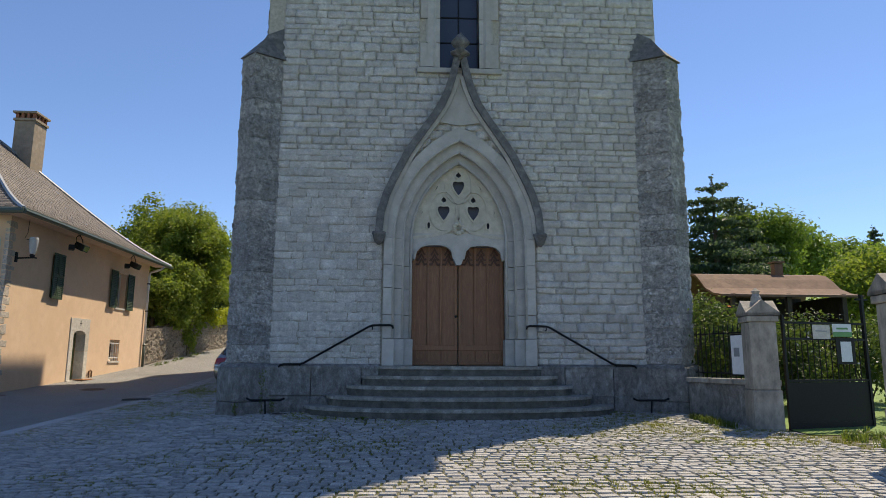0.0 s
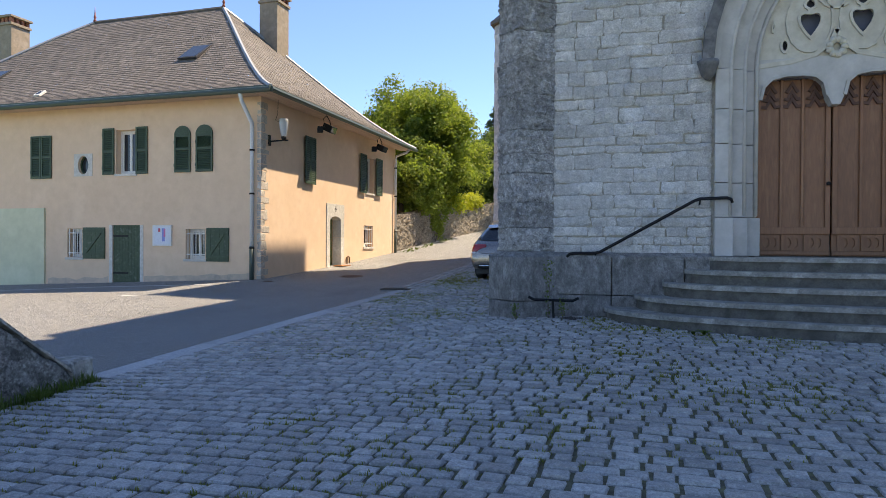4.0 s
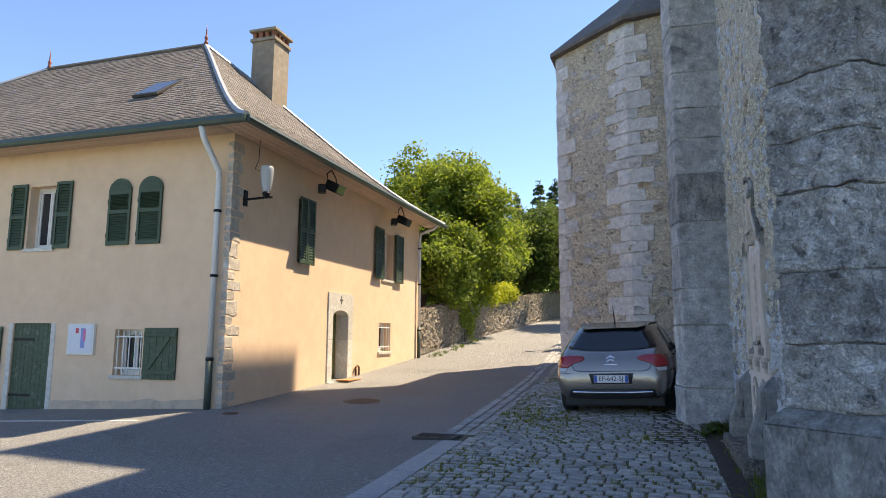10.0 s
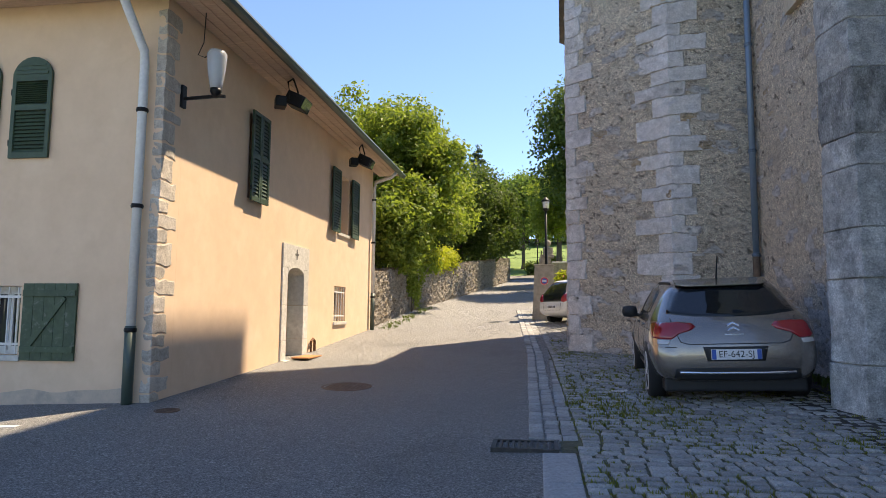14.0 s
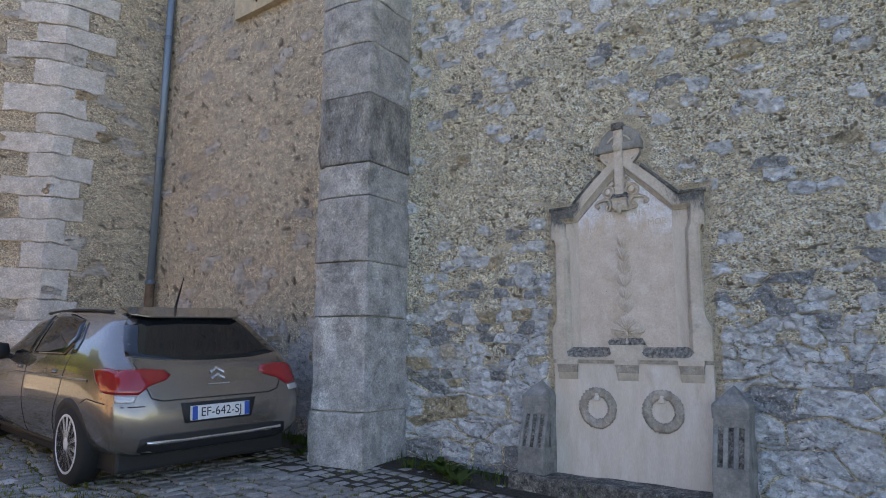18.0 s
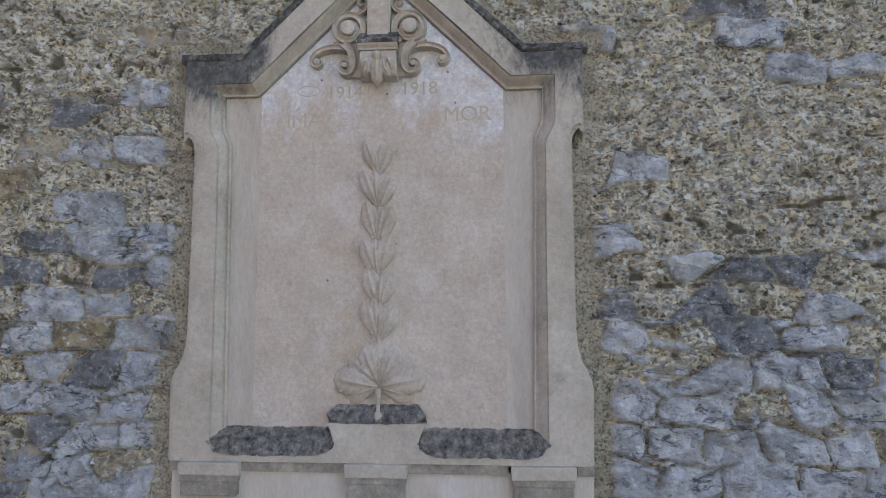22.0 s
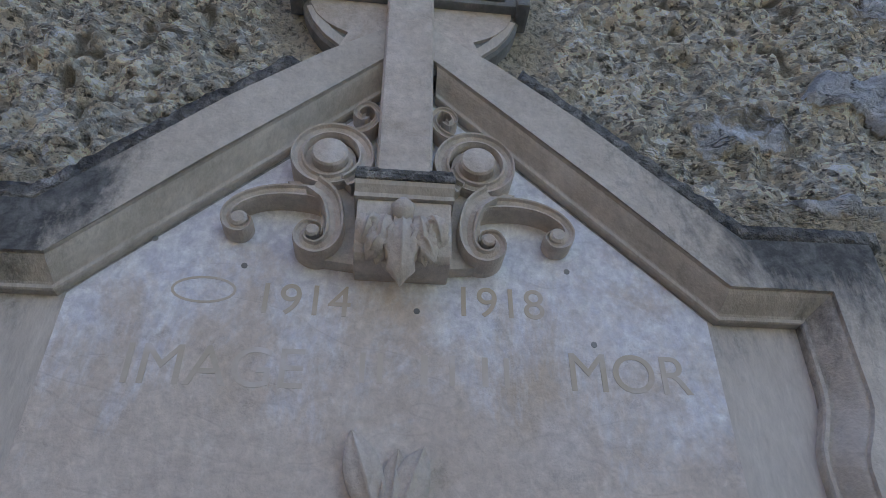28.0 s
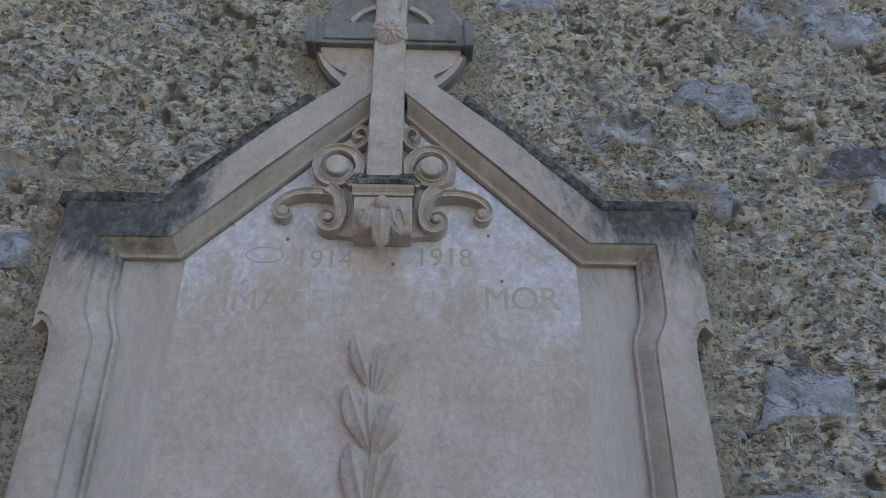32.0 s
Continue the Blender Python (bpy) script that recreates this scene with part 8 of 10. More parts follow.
tree("leafy_tree", -9.2, 68.0, (-9.2, 68.0, 10.6), (3.0, 3.0, 3.2), 90, 0.8, 16000, 0.26, M_FARLEAF, 15, "round green tree standing on the meadow", 0.14)
tree("leafy_tree", -12.4, 74.0, (-12.4, 74.0, 10.2), (2.7, 2.7, 3.2), 70, 0.8, 12000, 0.28, M_FARLEAF, 16, "round green tree standing on the meadow", 0.2)
tree("leafy_tree", -4.5, 46.0, (-4.6, 46.0, 10.2), (3.3, 3.3, 5.0), 110, 0.95, 24000, 0.22, M_DARKLEAF, 17, "tall dark green tree behind the church chapel", 0.28)
for k, (cx, cy, ct) in enumerate(((-13.4, 70, 16.8), (-15.4, 73, 17.4), (-17.4, 71, 15.8), (-11.6, 84, 16.5))):
    conifer("spruce", cx, cy, ct, 2.3, 9000, 0.3, 30 + k, "tall dark spruce on the hillside", group="spruces on the hillside")
conifer("cedar", 26.5, 55.0, 17.8, 8.0, 17000, 0.34, 41, "tall dark cedar with layered flat boughs behind the garden", 11, 0.2, 0.12)
conifer("cedar", 31.0, 58.0, 15.5, 6.6, 9000, 0.34, 42, "dark cedar with layered flat boughs behind the garden", 10, 0.2, 0.12)
conifer("spruce", 68.0, 90.0, 21.0, 4.2, 9000, 0.42, 43, "tall dark spruce on the far slope")
tree("leafy_tree", 33.0, 60.0, (33.0, 60.0, 12.0), (5.0, 4.0, 4.5), 90, 1.1, 16000, 0.34, M_FARLEAF, 44, "broad green tree on the slope behind the garden", 0.3)
tree("leafy_tree", 43.0, 72.0, (43.0, 72.0, 13.0), (6.5, 5.0, 4.5), 100, 1.3, 16000, 0.4, M_FARLEAF, 45, "broad green tree on the slope behind the garden", 0.3)
tree("leafy_tree", 56.0, 80.0, (56.0, 80.0, 12.5), (6.5, 5.0, 5.0), 100, 1.3, 14000, 0.42, M_FARLEAF, 46, "broad green tree on the far slope", 0.3)
tree("leafy_tree", 24.0, 33.0, (24.0, 33.0, 4.8), (2.6, 2.4, 2.3), 60, 0.8, 12000, 0.22, M_LEAF, 47, "bushy light green tree behind the garden roof", 0.15)

tree("leafy_tree", -4.4, 52.0, (-5.6, 52.0, 8.4), (2.7, 2.6, 3.1), 130, 0.7, 26000, 0.2, M_LEAF, 56, "broad green tree overhanging the yard", 0.24)
for k, (tx, ty, tz, tr) in enumerate(((-9.5, 108, 16.5, 5.0), (-3.0, 106, 16.5, 5.2), (-6.0, 118, 19.0, 6.0), (-14.5, 112, 17.5, 5.5))):
    tree("leafy_tree", tx, ty, (tx, ty, tz), (tr, tr, tr * 0.85), 110, 1.2, 15000, 0.38, M_FARLEAF, 70 + k, "broad green tree in the wood above the meadow", 0.3, group="trees above the meadow")
tree("leafy_tree", -6.4, 60.0, (-6.2, 60.0, 9.2), (2.4, 2.5, 3.0), 90, 0.7, 16000, 0.24, M_LEAF, 58, "sunlit green tree beyond the yard wall", 0.2)
tree("leafy_tree", -1.5, 66.0, (-1.5, 66.0, 9.6), (3.2, 3.2, 4.4), 90, 0.9, 14000, 0.28, M_FARLEAF, 59, "green tree beyond the yard wall", 0.2)
for k, (tx, ty, th, tr) in enumerate(((-30, 92, 6, 6), (-20, 98, 7, 6), (-8, 102, 6.5, 6), (3, 98, 7, 6), (14, 92, 7, 6.5), (-26, 66, 5, 4.5))):
    tree("leafy_tree", tx, ty, (tx, ty, level(tx, ty) + th * 0.62), (tr, tr, th * 0.6), 80, 1.5, 9000, 0.5, M_FARLEAF, 60 + k, "broad green tree at the meadow's far edge", 0.3, group="trees at the meadow's edge")

# golden hedge and ivy on the wall
shrub("golden_hedge", [((-12.35 + 0.1 * (y - 37.5), y, level(-12, y) + 1.78), (0.34, 0.5, 0.42)) for y in np.arange(37.6, 42.0, 0.55)], 5200, 0.15, M_GOLD, 51, "bright yellow-green hedge growing on top of the garden wall", "hedge")
shrub("ivy", [((-12.42, y, level(-12, y) + 1.0 + 0.35 * math.sin(y * 3)), (0.12, 0.45, 0.5)) for y in (34.4, 35.2, 36.0)], 2600, 0.11, M_LEAF, 52, "green ivy hanging down the face of the garden wall", "ivy")

# ---- fieldstone wall along the street ----
wall_stones = thing("garden_wall", (-12.6, 36, level(-12.6, 36)), "weathered fieldstone garden wall beside the climbing street", "wall", kind="structure")
corners = ((-12.62, 29.2), (-12.55, 34.7), (-11.6, 43.0), (-9.85, 56.5))
for (xa, ya), (xb, yb) in zip(corners, corners[1:]):
    run = math.hypot(xb - xa, yb - ya)
    slope = (level(xb, yb) - level(xa, ya)) / run
    along = Vector(((xb - xa) / run, (yb - ya) / run, slope))
    fr = Matrix(((along.x, along.y, 0, xa), (along.y, -along.x, 0, ya), (slope, 0, 1, level(xa, ya) - 0.1), (0, 0, 0, 1)))
    n = 24
    bm = bmesh.new()
    prism(bm, [(0, -0.1)] + [(run, -0.1)] + [(run * (1 - i / n), 1.62 + 0.05 * math.sin(i * 2.3) + 0.03 * math.sin(i * 5.1)) for i in range(n + 1)], -0.5, -0.03, fr @ Matrix(((1, 0, 0, 0), (0, 0, 1, 0), (0, 1, 0, 0), (0, 0, 0, 1))))
    part("core", bm, M_FIELD, wall_stones)
    face = rubble("stone_face", fr, 0, run, 0, 1.6, 0.04, (0.24, 0.13), lambda u, z: np.full(u.shape, 0.95), 0.07, 60, M_FIELD)
    part("stone_face", face, None, wall_stones)
    rng = random.Random(61)
    bm, u = bmesh.new(), 0.0
    while u < run - 0.15:
        w = rng.uniform(0.25, 0.5)
        q = [(u + 0.02, -0.52), (u + w, -0.52), (u + w, 0.03), (u + 0.02, 0.03)]
        prism(bm, [(a + rng.uniform(-0.03, 0.03), b + rng.uniform(-0.04, 0.04)) for a, b in q], 1.56, 1.66 + rng.uniform(0, 0.08), fr)
        u += w
    part("coping", bm, M_FIELD, wall_stones, "rough coping stones with moss")

# ---- gate pillar, wall and lamp post up the street ----
M_PILLAR = surface("pillar_render", (0.36, 0.32, 0.26), (0.25, 0.22, 0.18), (0.45, 0.41, 0.34), big=1.2, small=7, bump=0.3, depth=0.006, vary=0)
M_RED = plain("sign_red", (0.6, 0.03, 0.03), 0.4)
M_BLUE = plain("sign_blue", (0.03, 0.1, 0.45), 0.4)
gz = level(-7.7, 32.2)
pillar = thing("gate_pillar", (-7.7, 32.2, gz), "rough rendered beige gate pillar at the roadside", "pillar")
bm = boxed(-8.0, -7.42, 31.95, 32.5, gz - 0.4, 2.98, bevel=0.02)
for v in bm.verts:
    if v.co.z < gz:
        v.co.x -= 0.1 if v.co.x < -7.7 else 0.0
part("shaft", bm, M_PILLAR, pillar)
part("cap", boxed(-8.03, -7.39, 31.92, 32.53, 2.983, 3.03, bevel=0.015), M_PILLAR, pillar)
sign = thing("no_parking_sign", (-7.7, 31.94, 2.5), "round red and blue no-parking sign on the gate pillar", "road sign")
for name, r0, mat, y in (("plate", 0.125, M_WHITE, 31.935), ("red_ring", 0.12, M_RED, 31.928), ("blue_disc", 0.085, M_BLUE, 31.922)):
    bm = bmesh.new()
    lathe(bm, [(r0, 0), (r0, 0.012)], (-7.7, y, 2.5), 28, "y")
    part(name, bm, mat, sign)
part("white_bar", boxed(-7.765, -7.635, 31.914, 31.923, 2.48, 2.52), M_WHITE, sign)
finial = thing("gate_pier", (-7.62, 34.2, level(-7.6, 34.2)), "weathered stone gate pier with a ball finial", "gate post")
M_PIER = surface("pier_stone", (0.34, 0.3, 0.24), (0.17, 0.15, 0.12), (0.46, 0.42, 0.35), big=1.4, small=8, bump=0.6, depth=0.012, vary=0, stain=(0.09, 0.09, 0.085), stain_scale=2, stain_amount=0.6)
part("shaft", boxed(-7.86, -7.44, 34.0, 34.45, 1.2, 3.4, bevel=0.02), M_PIER, finial)
part("cap", boxed(-7.82, -7.34, 33.96, 34.49, 3.403, 3.52, bevel=0.03), M_PIER, finial)
part("block", boxed(-7.72, -7.38, 34.05, 34.4, 3.523, 3.78, bevel=0.03), M_PIER, finial)
bm = bmesh.new()
lathe(bm, [(0.07, 3.78), (0.06, 3.83)] + [(0.115 * math.sin(math.pi * (0.12 + 0.88 * k / 8)), 3.94 - 0.115 * math.cos(math.pi * (0.12 + 0.88 * k / 8))) for k in range(9)], (-7.55, 34.22, 0), 14)
part("ball", bm, M_PIER, finial, smooth=True)
yard = thing("yard_wall", (-6.0, 39.4, level(-6.0, 39.4)), "sunlit rendered yard wall behind the gate pillars", "wall", kind="structure")
part("wall_body", boxed(-7.29, -3.0, 39.15, 39.5, 1.9, 3.6, bevel=0.015), M_PIER, yard)
part("coping", boxed(-7.32, -3.0, 39.1, 39.55, 3.603, 3.68, bevel=0.015), M_SILL, yard)


def lamp_post(x, y, top, label):
    post = thing("street_lamp", (x, y, level(x, y)), label, "street lamp", "black street lamps along the road")
    bm = bmesh.new()
    tube(bm, [(x, y, level(x, y) - 0.3), (x, y, top - 2.4), (x, y, top - 0.42)], 0.06, 10, radii=[0.06, 0.045, 0.035])
    part("pole", bm, M_IRON, post, smooth=True)
    for name, prof, mat in (("collar", [(0.04, -0.46), (0.07, -0.42), (0.1, -0.37), (0.1, -0.35)], M_IRON), ("lantern_glass", [(0.085, -0.35), (0.125, -0.12), (0.12, -0.1)], M_LAMPGLASS), ("cap", [(0.15, -0.12), (0.145, -0.08), (0.08, -0.02), (0.03, 0.03), (0.005, 0.05)], M_IRON)):
        bm = bmesh.new()
        lathe(bm, [(r, top + h) for r, h in prof], (x, y, 0), 12)
        part(name, bm, mat, post, smooth=True)


M_LAMPGLASS = plain("frosted_lantern_glass", (0.62, 0.64, 0.66), 0.2, 0.0, 0.4)
lamp_post(-7.62, 33.2, 5.35, "black street lamp post with a glass lantern beside the gate pier")
lamp_post(-7.94, 62.6, 7.95, "black street lamp post standing at the top of the street")
M_PINK = plain("pink_petals", (0.8, 0.3, 0.32), 0.6)
shrub("rose_bush", [((-7.1 + 0.15 * k, 34.7 + 0.1 * math.sin(k * 2), 2.5 + 0.28 * math.sin(0.6 + k * 0.55)), (0.2, 0.2, 0.22)) for k in range(7)], 2000, 0.11, M_GOLD, 55, "yellow-green rose bush with pink flowers by the yard wall", "shrub", blossoms=(60, 0.14, M_PINK))
fence = thing("meadow_fence", (-9, 72, level(-9, 72)), "wooden post and wire fence across the meadow", "fence")
for x in np.arange(-14.0, -3.0, 1.6):
    x = float(x)
    part("post", boxed(x - 0.06, x + 0.06, 71.94, 72.06, level(x, 72) - 0.2, level(x, 72) + 1.15), M_BARK, fence)
for h in (0.5, 0.95):
    bm = bmesh.new()
    tube(bm, [(float(x), 71.9, level(float(x), 72) + h) for x in np.arange(-14, -3.1, 1.6)], 0.012, 5)
    part("wire", bm, M_IRON, fence)
shrub("hedge", [((-8.6 + 0.3 * k, 63.3, level(-8, 63.3) + 0.42 + (0.3 if k > 4 else 0)), (0.32, 0.5, 0.42 + (0.2 if k > 4 else 0))) for k in range(9)], 6000, 0.15, M_DARKLEAF, 53, "low dark hedge at the end of the street", "hedge")
structure("crossroad", sheet([float(v) for v in np.arange(-60, 40, 2.0)], [58.5, 59.5, 60.5, 61.7], 0.02, M_ROADSIDE, "crossroad"), None, "pale gravelled road crossing at the top of the street")

# ---- sloping parapet at the road's edge ----
M_MOSSY = surface("mossy_parapet_stone", (0.2, 0.19, 0.175), (0.07, 0.068, 0.062), (0.52, 0.5, 0.47), big=2.2, small=9, grain=60, bump=1.0, depth=0.02, crag=0.5, grit=0.5, vary=0, stain=(0.4, 0.395, 0.37), stain_scale=2.4, stain_amount=0.6, cells=(45, 0.3))
M_CREST = surface("lichened_crest", (0.42, 0.395, 0.36), (0.19, 0.18, 0.16), (0.6, 0.57, 0.52), big=1.5, small=12, bump=0.9, depth=0.02, vary=0, stain=(0.08, 0.09, 0.04), stain_scale=4, stain_amount=0.7)
parapet = thing("parapet", (-7.95, 5.0, level(-7.95, 5)), "mossy stone parapet with a sloping end beside the street", "parapet", kind="structure")
crest = [(-6.0, 0.62), (2.0, 0.82), (6.45, 1.02), (6.72, 1.0), (7.0, 0.78), (7.3, 0.54), (7.6, 0.31), (7.84, 0.12)]
nu = 140
ys = np.linspace(-6.0, 7.84, nu * 2)
top = np.interp(ys, [a for a, b in crest], [b for a, b in crest])
verts, faces = [], []
ring = 22
for i, y in enumerate(ys):
    g = float(level(-7.7, y)) - 0.1
    loop = [(-7.72, g + (top[i] - 0.06 - g) * k / 7) for k in range(8)] + [(-7.74 - 0.055 * k, top[i] - 0.02 + 0.03 * math.sin(math.pi * k / 6)) for k in range(7)] + [(-8.1, g + (top[i] - 0.06 - g) * (1 - k / 6)) for k in range(7)]
    for x, z in loop:
        p = 0.035 * (float(value_noise(np.array(y * 7.0), np.array(z * 7.0 + x * 9), 71)) - 0.5) + 0.02 * (float(value_noise(np.array(y * 21.0), np.array(z * 21.0 + x * 30), 72)) - 0.5)
        verts.append((x + p * (1 if x > -7.9 else -1), float(y), z + p * 0.8))
for i in range(len(ys) - 1):
    for k in range(ring - 1):
        faces.append((i * ring + k, (i + 1) * ring + k, (i + 1) * ring + k + 1, i * ring + k + 1))
faces.append(tuple(range((len(ys) - 1) * ring, len(ys) * ring)))
faces.append(tuple(reversed(range(ring))))
part("wall_body", pydata("wall_body", verts, faces, M_MOSSY, True), None, parapet)
bm = bmesh.new()
for (ya, za), (yb, zb) in zip(crest[1:], crest[2:]):
    if ya > 6.4 or yb > 6.4:
        prism(bm, [(-8.12, ya + 0.012), (-7.7, ya + 0.012), (-7.7, yb), (-8.12, yb)], 0, 0.03, Matrix(((1, 0, 0, 0), (0, 1, 0, 0), (0, (zb - za) / (yb - ya), 1, za - ya * (zb - za) / (yb - ya)), (0, 0, 0, 1))))
part("coping", bm, M_CREST, parapet, "lichened sloping coping stones")
bm = boxed(-8.0, -7.7, 7.82, 8.08, level(-7.8, 8) - 0.05, 0.25, bevel=0.03)
for v in bm.verts:
    v.co += Vector((0.02 * math.sin(v.co.y * 30), 0.02 * math.sin(v.co.z * 25), 0.015 * math.sin(v.co.x * 33)))
part("end_block", bm, M_CREST, parapet, "small squared block at the parapet's foot")

# ---- garden gate and wall beside the church ----
M_GPOST = surface("garden_post_stone", (0.38, 0.345, 0.29), (0.18, 0.17, 0.15), (0.5, 0.46, 0.4), big=1.5, small=8, bump=0.5, depth=0.01, vary=0.1, stain=(0.09, 0.09, 0.085), stain_scale=1.5, stain_amount=0.6, scale3=(1, 1, 0.5))
M_SHEET = plain("notice_paper", (0.75, 0.77, 0.8), 0.6)
M_SIGNGREEN = plain("sign_green", (0.12, 0.3, 0.1), 0.5)
M_GREYBAR = plain("faint_print", (0.25, 0.27, 0.3), 0.7)
structure("garden_lawn", sheet([5.0, 6.0] + [float(v) for v in np.arange(7, 60, 3)], [float(v) for v in np.arange(9.2, 56, 2)], 0.0, M_MEADOW, "garden_lawn"), None, "grass and beds of the garden behind the gate", category="lawn")
low = thing("garden_wall", (4.5, 10.8, level(4.5, 10.8)), "low mossy stone wall under a black iron railing", "wall", kind="structure")
gl = level(4.5, 10.8) - 0.1
fr = axes((4.28, 11.75, 0), (0.37, -1.95, 0), (-1.95, -0.37, 0))
bm = bmesh.new()
prism(bm, [(0, -0.35), (1.95, -0.35), (1.95, 0.0), (0, 0.0)], gl, 0.98, fr, 0.02)
part("wall_body", bm, M_PLINTH, low)
for k in range(3):
    bm = bmesh.new()
    prism(bm, [(0.65 * k + 0.006, -0.4), (0.65 * k + 0.644, -0.4), (0.65 * k + 0.644, 0.05), (0.65 * k + 0.006, 0.05)], 0.984, 1.07, fr, 0.015)
    part("coping_stone", bm, M_GPOST, low)
rail = thing("iron_railing", tuple(fr @ Vector((0.95, -0.18, 1.07))), "black iron railing standing on the low garden wall", "railing")
for z in (1.15, 1.85):
    bm = bmesh.new()
    prism(bm, [(0.02, -0.195), (1.9, -0.195), (1.9, -0.165), (0.02, -0.165)], z, z + 0.025, fr)
    part("rail", bm, M_IRON, rail)
for k in range(15):
    u = 0.08 + k * 0.13
    bm = bmesh.new()
    tube(bm, [fr @ Vector((u, -0.18, 1.06)), fr @ Vector((u, -0.18, 1.95)), fr @ Vector((u, -0.18, 2.04))], 0.01, 6, radii=[0.01, 0.01, 0.002])
    part("bar", bm, M_IRON, rail)
board = thing("notice_board", tuple(fr @ Vector((1.45, -0.1, 1.1))), "white notice board with a grey frame on the railing", "notice board")
bm = bmesh.new()
prism(bm, [(1.12, -0.15), (1.86, -0.15), (1.86, -0.1), (1.12, -0.1)], 1.12, 1.84, fr, 0.006)
part("frame", bm, M_IRON, board)
bm = bmesh.new()
prism(bm, [(1.15, -0.1), (1.83, -0.1), (1.83, -0.094), (1.15, -0.094)], 1.15, 1.81, fr)
part("panel", bm, M_SHEET, board)
for a, b, c, d in ((1.22, 1.36, 1.45, 1.6), (1.48, 1.62, 1.2, 1.32), (1.66, 1.78, 1.4, 1.62)):
    bm = bmesh.new()
    prism(bm, [(a, -0.093), (b, -0.093), (b, -0.09), (a, -0.09)], c, d, fr)
    part("leaflet", bm, M_GREYBAR, board)


def gate_post(cx, cy, z0, z1, w, label, turn=-10.8):
    ob = thing("gate_post", (cx, cy, z0), label, "gate post", "stone posts of the garden gate")
    m = pose(cx, cy, 0, 0, 0, turn)
    def block(name, a, za, zb, bevel):
        bm = bmesh.new()
        prism(bm, [(-a, -a), (a, -a), (a, a), (-a, a)], za, zb, m, bevel)
        part(name, bm, M_GPOST, ob)
    block("base", w * 0.54, z0 - 0.1, z0 + 0.62, 0.02)
    block("shaft", w * 0.5, z0 + 0.624, z1 - 0.42, 0.02)
    block("neck", w * 0.58, z1 - 0.416, z1 - 0.32, 0.015)
    bm = bmesh.new()
    h = w * 0.62
    for k in range(2):
        q = m @ Matrix.Rotation(k * math.pi / 2, 4, "Z") @ Matrix(((1, 0, 0, 0), (0, 0, 1, 0), (0, 1, 0, 0), (0, 0, 0, 1)))
        prism(bm, [(-h, z1 - 0.316), (h, z1 - 0.316), (h, z1 - 0.27), (0, z1 - 0.06), (-h, z1 - 0.27)], -h, h, q)
    part("gabled_cap", bm, M_GPOST, ob, "gabled cap with a small top knob")
    bm = bmesh.new()
    lathe(bm, [(0.1, z1 - 0.1), (0.08, z1), (0.05, z1 + 0.05), (0.07, z1 + 0.1), (0.01, z1 + 0.15)], (cx, cy, 0), 8)
    part("knob", bm, M_GPOST, ob)


gate_post(4.72, 9.95, 0.3, 2.42, 0.42, "weathered grey stone gate post at the wall's end")
gate_post(4.92, 6.98, 0.2, 2.5, 0.46, "weathered grey stone gate post beside the opening")
gate = thing("iron_gate", (5.7, 10.0, 0.33), "black iron garden gate standing open with notices", "gate")
fr = axes((5.0, 9.75, 0), (1.75, 0.42, 0), (0.42, -1.75, 0))


def slab(name, a, b, za, zb, d0, d1, mat, label="", parent=gate, bevel=0.0):
    bm = bmesh.new()
    prism(bm, [(a, d0), (b, d0), (b, d1), (a, d1)], za, zb, fr, bevel)
    return part(name, bm, mat, parent, label)


slab("stile", 0.0, 0.045, 0.27, 2.12, -0.02, 0.02, M_IRON)
slab("stile", 1.7, 1.75, 0.27, 2.5, -0.025, 0.025, M_IRON)
slab("crosspiece", 1.6, 1.85, 2.4, 2.43, -0.02, 0.02, M_IRON)
slab("lower_panel", 0.045, 1.7, 0.3, 1.04, -0.008, 0.008, M_IRON)
for z in (0.38, 1.05, 1.72, 1.98):
    slab("rail", 0.045, 1.7, z, z + 0.035, -0.018, 0.018, M_IRON)
for k in range(13):
    u = 0.13 + k * 0.12
    bm = bmesh.new()
    tube(bm, [fr @ Vector((u, 0, 1.08)), fr @ Vector((u, 0, 2.0))], 0.009, 6)
    part("bar", bm, M_IRON, gate)
for k in range(6):
    bm = bmesh.new()
    c = 0.25 + k * 0.25
    tube(bm, [fr @ Vector((c + (0.07 - 0.004 * i) * math.cos(i * 0.42), 0, 2.1 + (0.07 - 0.004 * i) * math.sin(i * 0.42))) for i in range(14)], 0.008, 5)
    part("scroll", bm, M_IRON, gate)
note = thing("notice_sheet", tuple(fr @ Vector((1.3, 0.03, 1.35))), "white notice in a black frame on the iron gate", "notice")
slab("backing", 1.06, 1.46, 1.33, 1.76, 0.02, 0.03, M_IRON, parent=note)
slab("sheet", 1.15, 1.38, 1.37, 1.7, 0.031, 0.034, M_SHEET, parent=note)
note = thing("notice_sheet", tuple(fr @ Vector((1.2, 0.03, 1.8))), "green and white notice on the iron gate", "notice")
slab("sheet", 1.02, 1.42, 1.78, 1.99, 0.02, 0.026, M_SHEET, parent=note)
slab("green_band", 1.02, 1.42, 1.78, 1.86, 0.027, 0.03, M_SIGNGREEN, parent=note)
slab("print_bar", 1.1, 1.34, 1.9, 1.93, 0.027, 0.03, M_SIGNGREEN, parent=note)
note = thing("notice_sheet", tuple(fr @ Vector((0.75, 0.03, 1.8))), "plain grey notice on the iron gate", "notice")
slab("sheet", 0.6, 0.96, 1.74, 1.97, 0.02, 0.026, M_SILL, parent=note)
slab("print_bar", 0.65, 0.9, 1.86, 1.875, 0.027, 0.029, M_GREYBAR, parent=note)

